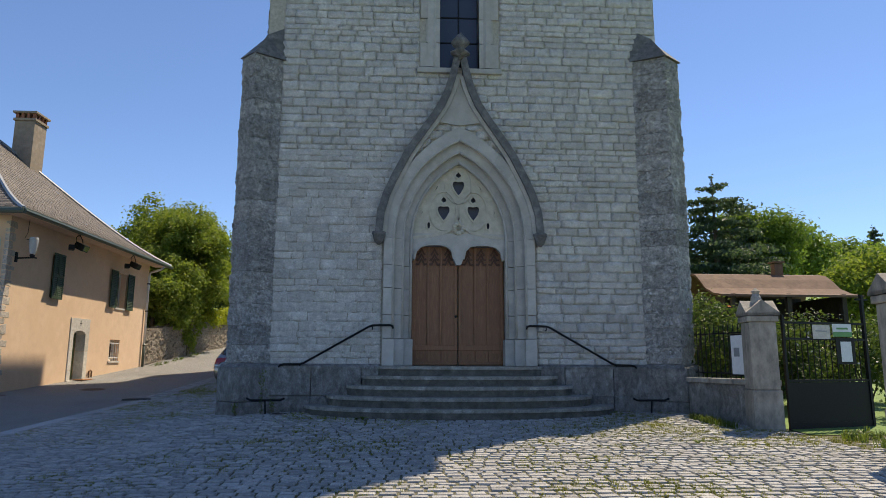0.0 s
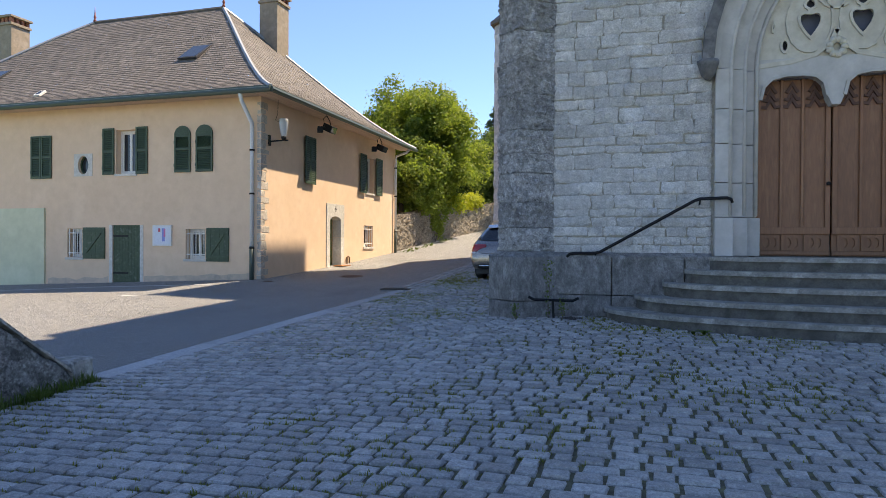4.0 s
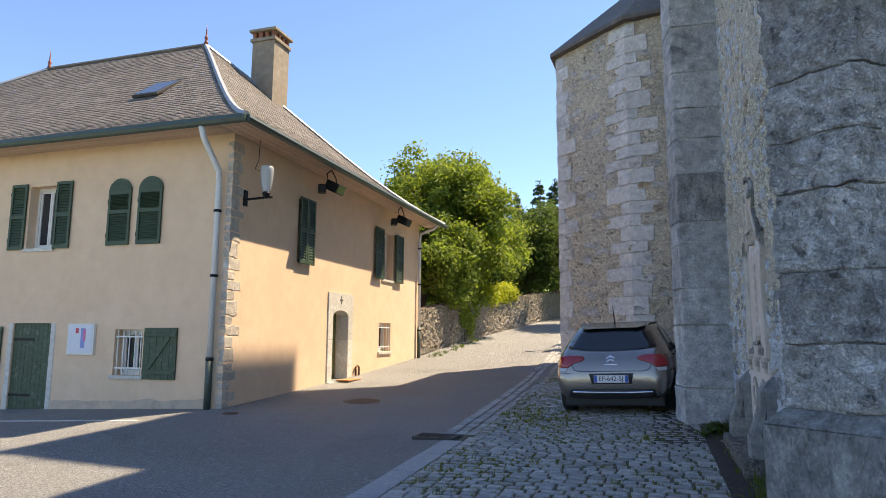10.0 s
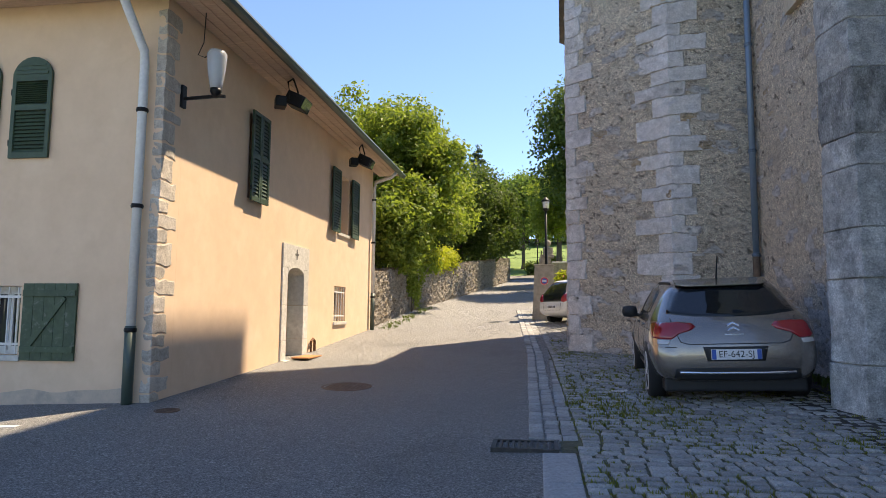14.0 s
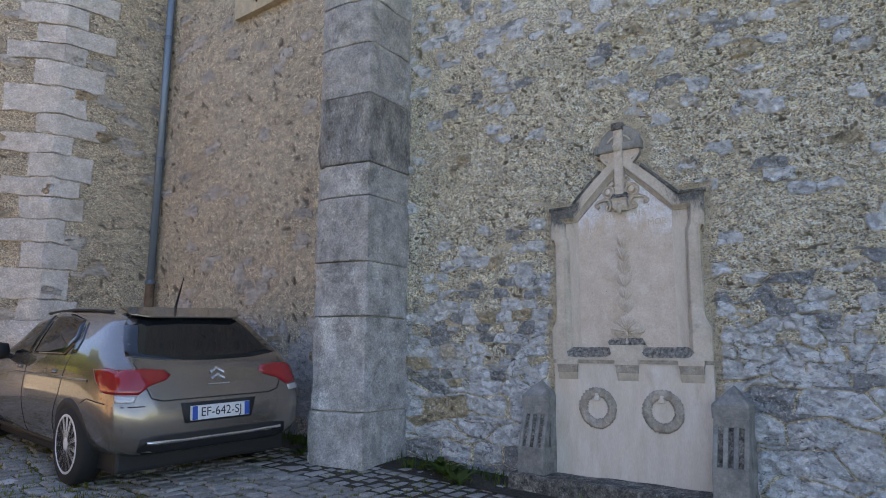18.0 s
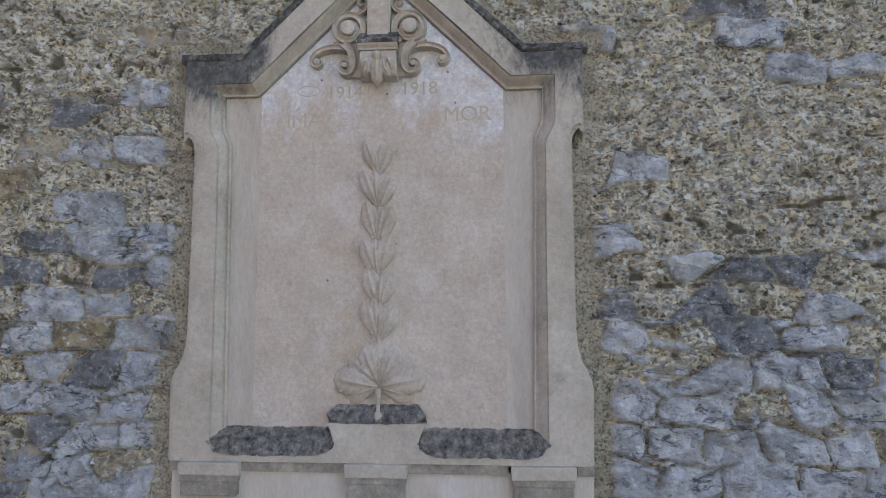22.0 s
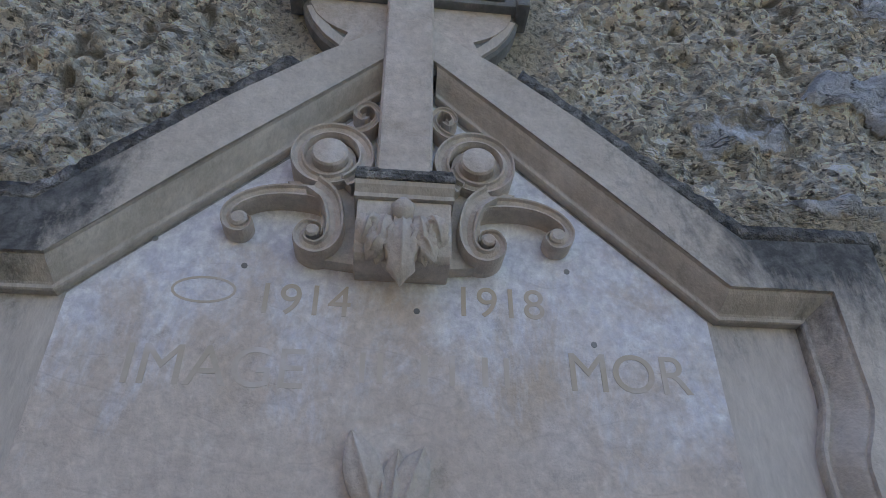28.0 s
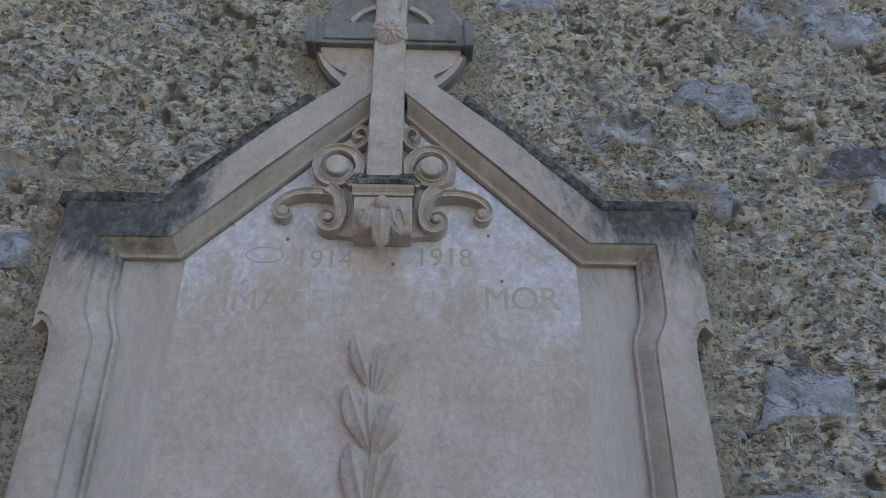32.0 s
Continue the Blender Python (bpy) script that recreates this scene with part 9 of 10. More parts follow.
# shelter with a curved metal roof in the garden
M_COPPER = surface("red_brown_roof_sheet", (0.17, 0.105, 0.075), (0.115, 0.075, 0.055), (0.22, 0.145, 0.105), big=0.8, small=5, rough=0.8, bump=0.15, vary=0, spec=0.2)
M_DARKWOOD = surface("dark_timber", (0.05, 0.04, 0.032), (0.03, 0.025, 0.02), (0.08, 0.065, 0.05), small=9, scale3=(3, 3, 0.5), vary=0.1)
gz = level(9, 17.2)
hut = thing("garden_shelter", (9.0, 17.2, gz), "dark timber garden shelter with a curved red-brown metal roof", "shelter")
prof = [(-1.35, 3.08), (-0.9, 3.16), (-0.45, 3.34), (-0.1, 3.62), (0.15, 3.78), (0.45, 3.84), (0.8, 3.74), (1.1, 3.45), (1.3, 3.0)]
fr = axes((7.1, 17.2, 0), (1, 0, 0), (0, 1, 0))
bm = bmesh.new()
prism(bm, [(y, z) for y, z in prof] + [(y, z - 0.06) for y, z in reversed(prof)], 0, 3.85, Matrix(((0, 0, 1, 7.1), (1, 0, 0, 17.2), (0, 1, 0, 0), (0, 0, 0, 1))))
part("roof", bm, M_COPPER, hut)
part("back_wall", boxed(7.4, 10.7, 18.2, 18.3, gz - 0.1, 3.2), M_DARKWOOD, hut)
part("side_wall", boxed(7.4, 7.5, 16.3, 18.2, gz - 0.1, 3.1), M_DARKWOOD, hut)
part("side_wall", boxed(10.6, 10.7, 16.3, 18.2, gz - 0.1, 3.1), M_DARKWOOD, hut)
for x in (7.5, 9.0, 10.5):
    part("post", boxed(x - 0.06, x + 0.06, 16.0, 16.12, gz - 0.1, 3.12), M_DARKWOOD, hut)
part("chimney", boxed(9.55, 9.8, 17.5, 17.72, 3.72, 4.15, bevel=0.02), M_COPPER, hut)
part("chimney_cap", boxed(9.5, 9.85, 17.45, 17.77, 4.17, 4.21), M_COPPER, hut)
house = thing("far_house", (24.0, 68.0, level(24, 68)), "pale far-off house half hidden by cedars", "house")
part("wall", boxed(20.0, 33.0, 68.0, 75.0, 3.0, 11.3), M_SILL, house)
part("roof", boxed(19.5, 33.5, 67.5, 75.5, 11.3, 11.9, bevel=0.1), M_SLATE, house)
rng = random.Random(81)
for k, (x, y, h, flower) in enumerate(((5.3, 12.0, 1.9, None), (5.0, 12.9, 2.3, None), (6.2, 12.2, 1.6, "w"), (7.0, 12.6, 1.9, "w"), (6.0, 13.6, 2.1, "o"), (7.6, 13.4, 2.0, "w"), (8.6, 13.2, 1.8, "w"), (5.7, 14.6, 2.4, None), (9.6, 14.0, 2.0, None), (8.0, 11.2, 1.7, "w"), (7.4, 15.2, 2.2, None))):
    g = level(x, y)
    cl = [((x + rng.uniform(-0.45, 0.45), y + rng.uniform(-0.4, 0.4), g + h * rng.uniform(0.25, 0.95)), rng.uniform(0.22, 0.42)) for _ in range(11)]
    petals = {"w": (70, 0.07, M_PETAL), "o": (60, 0.08, M_ORANGE), None: None}[flower]
    shrub("rose_bush", cl, 2200, 0.085, M_BUSH, 90 + k, "leafy green bush with small flowers in the garden" if flower else "tall leafy green bush growing behind the railing", group="bushes in the garden", blossoms=petals)


# ---- cars ----
from mathutils import bvhtree
M_TYRE = plain("tyre_rubber", (0.02, 0.02, 0.021), 0.85)
M_ALLOY = plain("alloy_wheel", (0.8, 0.81, 0.82), 0.35, 0.15)
M_BLACKTRIM = plain("black_trim", (0.018, 0.018, 0.02), 0.55)
M_CARGLASS = glass_like("dark_car_glass", (0.012, 0.014, 0.016), 0.03)
M_TAIL = plain("red_tail_lamp", (0.34, 0.008, 0.014), 0.12, 0.0, 1.0)
M_CLEAR = plain("clear_lamp_lens", (0.55, 0.52, 0.52), 0.15, 0.2, 1.0)
M_CHROME = plain("chrome_trim", (0.75, 0.76, 0.78), 0.18, 1.0)
M_PLATE = plain("plate_white", (0.75, 0.76, 0.78), 0.4)
M_PLATEBLUE = plain("plate_blue", (0.02, 0.09, 0.42), 0.4)
M_PLATEINK = plain("plate_ink", (0.02, 0.02, 0.025), 0.5)
M_BEIGECAR = plain("silver_beige_paint", (0.27, 0.238, 0.215), 0.26, 0.75, 1.0)
M_WHITECAR = plain("white_car_paint", (0.72, 0.72, 0.7), 0.35, 0.0, 0.7)


def bezier_interp(y, ys, vs):
    """Smooth monotone interpolation through the stations."""
    k = max(0, min(len(ys) - 2, int(np.searchsorted(ys, y)) - 1))
    t = (y - ys[k]) / (ys[k + 1] - ys[k])
    def slope(i):
        if i <= 0 or i >= len(ys) - 1:
            return 0.0
        a, b = (vs[i] - vs[i - 1]) / (ys[i] - ys[i - 1]), (vs[i + 1] - vs[i]) / (ys[i + 1] - ys[i])
        return 0.0 if a * b <= 0 else 2 * a * b / (a + b)
    h = ys[k + 1] - ys[k]
    m0, m1 = slope(k) * h, slope(k + 1) * h
    return vs[k] * (2 * t ** 3 - 3 * t * t + 1) + m0 * (t ** 3 - 2 * t * t + t) + vs[k + 1] * (3 * t * t - 2 * t ** 3) + m1 * (t ** 3 - t * t)


class Shell:
    """Lofted car body; flat outlines can be laid on its skin."""

    def __init__(self, stations, place, paint, parent):
        self.place, self.parent = place, parent
        ys = [s[0] for s in stations]
        cols = list(zip(*stations))
        fine = [ys[0]]
        for a, b in zip(ys, ys[1:]):
            n = max(2, int((b - a) / 0.05))
            fine += [a + (b - a) * (i + 1) / n for i in range(n)]
        bm = bmesh.new()
        rings = []
        for y in fine:
            zb, ws, wm, zm, zbelt, wbelt, wroof, ztop = (bezier_interp(y, ys, c) for c in cols[1:])
            zbelt = min(zbelt, ztop - 0.015)
            half = [(0, zb), (ws * 0.8, zb), (ws, zb + 0.06), (wm, zm - 0.12), (wm + 0.01, zm), (wm - 0.005, (zm + zbelt) / 2), (wbelt, zbelt), (wbelt * 0.55 + wroof * 0.45, zbelt * 0.55 + ztop * 0.45), (wroof, ztop - 0.055 * min(1, (ztop - zbelt) / 0.3)), (wroof * 0.82, ztop - 0.012), (wroof * 0.4, ztop), (0, ztop + 0.004)]
            dense = []
            for i in range(len(half) - 1):
                p1, p2 = half[i], half[i + 1]
                for q in (0.0, 0.34, 0.67):
                    dense.append([p1[c] + (p2[c] - p1[c]) * q for c in (0, 1)])
            dense.append(half[-1])
            for _ in range(2):
                dense = [dense[0]] + [[(dense[i - 1][c] + 2 * dense[i][c] + dense[i + 1][c]) / 4 for c in (0, 1)] for i in range(1, len(dense) - 1)] + [dense[-1]]
            loop = [(x, z) for x, z in dense] + [(-x, z) for x, z in reversed(dense[1:-1])]
            rings.append([bm.verts.new((x, y, z)) for x, z in loop])
        for a, b in zip(rings, rings[1:]):
            for k in range(len(a)):
                bm.faces.new((a[k], a[(k + 1) % len(a)], b[(k + 1) % len(a)], b[k]))
        bm.faces.new(list(reversed(rings[0])))
        bm.faces.new(rings[-1])
        bmesh.ops.recalc_face_normals(bm, faces=bm.faces)
        self.tree = bvhtree.BVHTree.FromBMesh(bm)
        bm.transform(place)
        self.body = part("body", bm, paint, parent, smooth=True)

    def drop(self, u, z, view, off):
        """Point of the skin seen in a view at sideways u and height z, lifted off by a little."""
        d = Vector((math.sin(view), math.cos(view), 0))
        side = Vector((math.cos(view), -math.sin(view), 0))
        start = Vector((0, 2.1, z)) + side * u - d * 6
        hit, normal, i, dist = self.tree.ray_cast(start, d)
        if hit is None:
            hit, normal, i, dist = self.tree.find_nearest(Vector((0, 2.1, z)) + side * u - d * 2.2)
        return self.place @ (hit + normal * off)

    def decal(self, name, poly, view, mat, label="", off=0.004, rings=6, parent=None, deep=0.0):
        dense = []
        for (a, b), (c, d) in zip(poly, poly[1:] + poly[:1]):
            n = max(1, int(math.hypot(c - a, d - b) / 0.05))
            dense += [(a + (c - a) * i / n, b + (d - b) * i / n) for i in range(n)]
        cu, cz = sum(p[0] for p in dense) / len(dense), sum(p[1] for p in dense) / len(dense)
        bm = bmesh.new()
        rows = []
        for r in range(rings):
            k = 1 - r / rings
            lift = off + (deep if r else 0)
            rows.append([bm.verts.new(self.drop(cu + (u - cu) * k, cz + (z - cz) * k, view, lift)) for u, z in dense])
        mid = bm.verts.new(self.drop(cu, cz, view, off + deep))
        m = len(dense)
        under = [bm.verts.new(self.drop(u, z, view, -0.01)) for u, z in dense]
        rows.insert(0, under)
        for a, b in zip(rows, rows[1:]):
            for k in range(m):
                bm.faces.new((a[k], a[(k + 1) % m], b[(k + 1) % m], b[k]))
        for k in range(m):
            bm.faces.new((rows[-1][k], rows[-1][(k + 1) % m], mid))
        return part(name, bm, mat, parent or self.parent, label, True)

    def seam(self, name, path, view, mat, width=0.007, off=0.0025, label=""):
        pts = []
        for (a, b), (c, d) in zip(path, path[1:]):
            n = max(1, int(math.hypot(c - a, d - b) / 0.05))
            pts += [(a + (c - a) * i / n, b + (d - b) * i / n) for i in range(n)]
        pts.append(path[-1])
        bm = bmesh.new()
        left, right, lo, hi = [], [], [], []
        for i, (u, z) in enumerate(pts):
            a, b = pts[max(i - 1, 0)], pts[min(i + 1, len(pts) - 1)]
            l = math.hypot(b[0] - a[0], b[1] - a[1]) or 1
            nx, nz = -(b[1] - a[1]) / l * width / 2, (b[0] - a[0]) / l * width / 2
            for row, k, f in ((left, 1, off), (right, -1, off), (lo, 1, -0.008), (hi, -1, -0.008)):
                row.append(bm.verts.new(self.drop(u + nx * k, z + nz * k, view, f)))
        for a, b in ((lo, left), (left, right), (right, hi)):
            for k in range(len(a) - 1):
                bm.faces.new((a[k], a[k + 1], b[k + 1], b[k]))
        return part(name, bm, mat, self.parent, label, True)


LEFT, RIGHT, BACK = math.pi / 2, -math.pi / 2, 0.0


def car_wheel(shell, x, y, r, width, spokes):
    s = 1 if x > 0 else -1
    def turned(profile, name, mat, parent, sides=28):
        bm = bmesh.new()
        lathe(bm, profile, (0, 0, 0), sides, "x")
        bm.transform(shell.place @ Matrix.Translation((x, y, r)))
        return part(name, bm, mat, parent, smooth=name == "tyre")
    w = width
    tyre = turned([(r * 0.66, -s * w), (r * 0.9, -s * w), (r, -s * w * 0.85), (r, -s * w * 0.15), (r * 0.93, 0), (r * 0.68, s * 0.004)], "tyre", M_TYRE, shell.parent)
    hub = turned([(r * 0.67, -s * w * 0.5), (r * 0.67, -s * 0.02), (r * 0.6, -s * 0.05)], "wheel_well", M_BLACKTRIM, tyre, 24)
    bm = bmesh.new()
    for k in range(spokes):
        a = k * math.tau / spokes
        m = shell.place @ Matrix.Translation((x, y, r)) @ Matrix.Rotation(a, 4, "X")
        box(bm, -0.025, 0.004, -0.02, 0.02, 0.03, r * 0.66)
        bm.verts.ensure_lookup_table()
        for v in bm.verts[-8:]:
            v.co = m @ Vector((v.co.x * s, v.co.y, v.co.z))
    part("rim", bm, M_ALLOY, tyre)
    turned([(r * 0.71, -s * 0.02), (r * 0.72, s * 0.006), (r * 0.67, s * 0.009), (r * 0.64, -s * 0.004), (r * 0.62, -s * 0.03)], "rim_ring", M_ALLOY, tyre)
    bm = bmesh.new()
    lathe(bm, [(0.05, -s * 0.02), (0.05, s * 0.006), (0.03, s * 0.012)], (0, 0, 0), 14, "x")
    bm.transform(shell.place @ Matrix.Translation((x, y, r)))
    part("hub_cap", bm, M_ALLOY, tyre)


def mirror(shell, s, y, z, w):
    bm = bmesh.new()
    lathe(bm, [(0.02, -0.13), (0.075, -0.11), (0.09, 0.0), (0.075, 0.09), (0.02, 0.11)], (0, 0, 0), 14, "x")
    bm.transform(shell.place @ Matrix.Translation((s * (w + 0.11), y, z)) @ Matrix.Diagonal((0.95, 0.8, 1, 1)))
    ob = part("door_mirror", bm, M_BLACKTRIM, shell.parent, "dark door mirror", True)
    bm = bmesh.new()
    tube(bm, [shell.place @ Vector((s * (w - 0.05), y, z - 0.06)), shell.place @ Vector((s * (w + 0.08), y, z - 0.04))], 0.025, 8)
    part("mirror_arm", bm, M_BLACKTRIM, ob)


# silver-beige hatchback parked by the chapel
car_z = 0.49
place = pose(-5.755, 18.79, car_z, 1.8, -2.1, -4.6) @ Matrix.Diagonal((0.97, 1, 1, 1))
car = thing("car", (-5.6, 20.9, car_z), "silver-beige hatchback car parked on the cobbles by the wall", "car")
#       y     zb    ws    wm    zm    zbelt wbelt wroof ztop
hatch = ((0.00, 0.36, 0.6, 0.66, 0.54, 0.60, 0.58, 0.50, 0.64),
         (0.03, 0.3, 0.74, 0.79, 0.56, 0.72, 0.70, 0.60, 0.78),
         (0.10, 0.27, 0.8, 0.845, 0.58, 0.86, 0.76, 0.68, 0.93),
         (0.22, 0.25, 0.82, 0.87, 0.60, 0.93, 0.80, 0.69, 1.02),
         (0.42, 0.23, 0.83, 0.885, 0.62, 0.96, 0.83, 0.655, 1.19),
         (0.62, 0.22, 0.83, 0.89, 0.63, 0.97, 0.845, 0.61, 1.345),
         (0.80, 0.20, 0.83, 0.892, 0.63, 0.97, 0.85, 0.6, 1.395),
         (1.20, 0.19, 0.83, 0.895, 0.63, 0.965, 0.855, 0.61, 1.42),
         (1.80, 0.18, 0.83, 0.895, 0.63, 0.95, 0.86, 0.625, 1.43),
         (2.40, 0.18, 0.83, 0.895, 0.62, 0.935, 0.86, 0.605, 1.395),
         (2.85, 0.18, 0.83, 0.895, 0.62, 0.92, 0.855, 0.57, 1.24),
         (3.30, 0.19, 0.83, 0.89, 0.61, 0.89, 0.82, 0.62, 1.0),
         (3.80, 0.2, 0.8, 0.87, 0.58, 0.79, 0.76, 0.58, 0.88),
         (4.15, 0.22, 0.72, 0.78, 0.52, 0.65, 0.66, 0.52, 0.72),
         (4.33, 0.28, 0.55, 0.60, 0.46, 0.55, 0.5, 0.42, 0.6))
sh = Shell(hatch, place, M_BEIGECAR, car)
sh.decal("rear_window", [(-0.69, 1.02), (-0.4, 0.985), (0.0, 0.975), (0.4, 0.985), (0.69, 1.02), (0.655, 1.12), (0.585, 1.26), (0.52, 1.325), (0.3, 1.335), (-0.3, 1.335), (-0.52, 1.325), (-0.585, 1.26), (-0.655, 1.12)], BACK, M_CARGLASS, "dark tinted rear window", deep=0.003)
bm = bmesh.new()
prism(bm, [(-0.4, -0.1), (0.4, -0.1), (0.52, -0.02), (0.53, 0.2), (-0.53, 0.2), (-0.52, -0.02)], 0.0, 0.014, place @ pose(0, 0.6, 1.345, 16, 0, 0), 0.005)
part("roof_spoiler", bm, M_BEIGECAR, car, smooth=False)
bm = bmesh.new()
prism(bm, [(-0.09, 0), (0.03, 0), (0.035, 0.04), (-0.08, 0.045)], 0, 0.02, place @ Matrix.Translation((0, 0.24, 1.0)) @ Matrix.Rotation(radians(40), 4, "X"), 0.006)
part("wiper_mount", bm, M_BLACKTRIM, car)
bm = bmesh.new()
tube(bm, [place @ Vector((0.02, 0.25, 1.03)), place @ Vector((0.2, 0.24, 1.03)), place @ Vector((0.34, 0.26, 1.035))], 0.014, 6)
part("rear_wiper", bm, M_BLACKTRIM, car)
for s in (-1, 1):
    lamp = sh.decal("tail_lamp", [(s * a, z) for a, z in ((0.4, 0.875), (0.44, 0.915), (0.6, 0.93), (0.765, 0.925), (0.815, 0.88), (0.82, 0.75), (0.67, 0.74), (0.58, 0.8), (0.44, 0.84))], BACK, M_TAIL, "red tail lamp", off=0.006, deep=0.008)
    sh.decal("reversing_lens", [(s * a, z) for a, z in ((0.68, 0.732), (0.82, 0.742), (0.825, 0.69), (0.7, 0.685))], BACK, M_CLEAR, "clear lower lens", off=0.006, deep=0.005, parent=lamp)
    f = LEFT if s < 0 else RIGHT
    def flank(poly):
        return [((y - 2.1) * s, z) for y, z in poly]
    sh.decal("lamp_wing", flank([(0.06, 0.9), (0.25, 0.935), (0.46, 0.92), (0.4, 0.86), (0.24, 0.76), (0.06, 0.745)]), f, M_TAIL, "red lamp wrapping round the wing", off=0.006, deep=0.004, parent=lamp)
    sh.decal("side_window", flank([(1.12, 1.0), (1.95, 0.985), (1.95, 1.345), (1.55, 1.35), (1.2, 1.3), (1.04, 1.14)]), f, M_CARGLASS, "dark rear side window", deep=0.002)
    sh.decal("side_window", flank([(2.03, 0.985), (2.92, 0.965), (2.78, 1.09), (2.45, 1.28), (2.03, 1.34)]), f, M_CARGLASS, "dark front side window", deep=0.002)
    sh.decal("quarter_window", flank([(0.92, 1.03), (1.07, 1.01), (1.01, 1.14), (1.15, 1.29), (1.08, 1.275), (0.94, 1.13)]), f, M_CARGLASS, deep=0.002)
    for path in ([(1.0, 1.0), (1.05, 0.7), (1.2, 0.45), (1.24, 0.28)], [(1.99, 1.36), (2.0, 0.9), (1.99, 0.28)], [(2.98, 0.95), (3.02, 0.6), (2.98, 0.28)], [(1.24, 0.28), (2.98, 0.28)], [(0.16, 0.68), (0.45, 0.7), (0.55, 0.66)]):
        sh.seam("door_gap" if path[0][1] > 0.69 or len(path) == 2 else "bumper_gap", flank(path), f, M_BLACKTRIM)
    sh.seam("waist_crease", flank([(0.5, 0.83), (1.5, 0.82), (2.9, 0.8)]), f, M_BEIGECAR, 0.02, 0.008)
    for y in (1.22, 2.15):
        sh.decal("door_handle", flank([(y, 0.85), (y + 0.2, 0.845), (y + 0.2, 0.875), (y, 0.88)]), f, M_BEIGECAR, "door handle", off=0.02, rings=3)
    sh.seam("sill_trim", flank([(1.25, 0.24), (3.05, 0.24)]), f, M_BLACKTRIM, 0.05, 0.012)
    for y in (0.78, 3.39):
        sh.decal("wheel_arch", flank([(y + 0.37 * math.cos(a * math.tau / 24), max(0.2, 0.31 + 0.37 * math.sin(a * math.tau / 24))) for a in range(24)]), f, M_BLACKTRIM, "dark wheel arch", off=0.003)
        car_wheel(sh, s * 0.9, y, 0.322, 0.2, 15)
    mirror(sh, s, 2.62, 0.99, 0.85)
    bm = bmesh.new()
    tube(bm, [place @ Vector((s * (0.6 - 0.02 * abs(i - 2)), 0.85 + 0.4 * i, 1.36 + 0.03 * math.sin(math.pi * (i + 0.6) / 4.6))) for i in range(5)], 0.012, 6)
    part("roof_trim", bm, M_BLACKTRIM, car)
sh.seam("tailgate_gap", [(-0.66, 0.97), (-0.64, 0.86), (-0.57, 0.71), (-0.48, 0.685), (0.48, 0.685), (0.57, 0.71), (0.64, 0.86), (0.66, 0.97)], BACK, M_BLACKTRIM, 0.009)
sh.seam("bumper_gap", [(-0.84, 0.66), (-0.62, 0.655)], BACK, M_BLACKTRIM, 0.008)
sh.decal("plate_recess", [(-0.34, 0.655), (0.34, 0.655), (0.3, 0.5), (-0.3, 0.5)], BACK, M_BLACKTRIM, "dark plate recess", off=0.003)
sh.decal("lower_bumper", [(-0.64, 0.42), (-0.5, 0.43), (0.5, 0.43), (0.64, 0.42), (0.66, 0.33), (0.6, 0.3), (-0.6, 0.3), (-0.66, 0.33)], BACK, M_BLACKTRIM, "black lower bumper", off=0.006)
sh.seam("chrome_strip", [(-0.6, 0.385), (-0.3, 0.375), (0.3, 0.375), (0.6, 0.385)], BACK, M_CHROME, 0.022, 0.02, "chrome strip along the bumper")
pl = place @ pose(0, -0.03, 0.575, -4, 0, 0)
bm = bmesh.new()
box(bm, -0.26, 0.26, -0.006, 0.03, -0.055, 0.055, bevel=0.003)
bm.transform(pl)
plate_ob = part("number_plate", bm, M_PLATE, car, "white number plate with blue ends")
for a in (-0.257, 0.212):
    bm = boxed(a, a + 0.045, -0.008, -0.0065, -0.052, 0.052)
    bm.transform(pl)
    part("blue_band", bm, M_PLATEBLUE, plate_ob)
lettering("plate_number", "EF-642-SJ", 0.098, pl @ pose(0, -0.0085, 0, 90, 0, 0), M_PLATEINK, plate_ob, "dark plate characters")
for dz in (0.0, 0.05):
    sh.seam("badge_chevron", [(-0.062, 0.825 + dz), (0.0, 0.862 + dz), (0.062, 0.825 + dz)], BACK, M_CHROME, 0.02, 0.009, "chrome chevron")
sh.seam("badge_bar", [(-0.1, 0.785), (0.1, 0.785)], BACK, M_CHROME, 0.014, 0.006)
# Black box added under the shell to deepen the shade beneath the car.
bm = boxed(-0.76, 0.76, 0.16, 4.1, 0.15, 0.33, bevel=0.03)
bm.transform(place)
part("underbody", bm, M_BLACKTRIM, car, "black underbody, low and long to deepen the shade beneath")
bm = bmesh.new()
tube(bm, [place @ Vector((0.0, 0.86, 1.39)), place @ Vector((0.0, 0.85, 1.43)), place @ Vector((0.0, 0.72, 1.68))], 0.01, 6, radii=[0.02, 0.012, 0.004])
part("aerial", bm, M_BLACKTRIM, car)

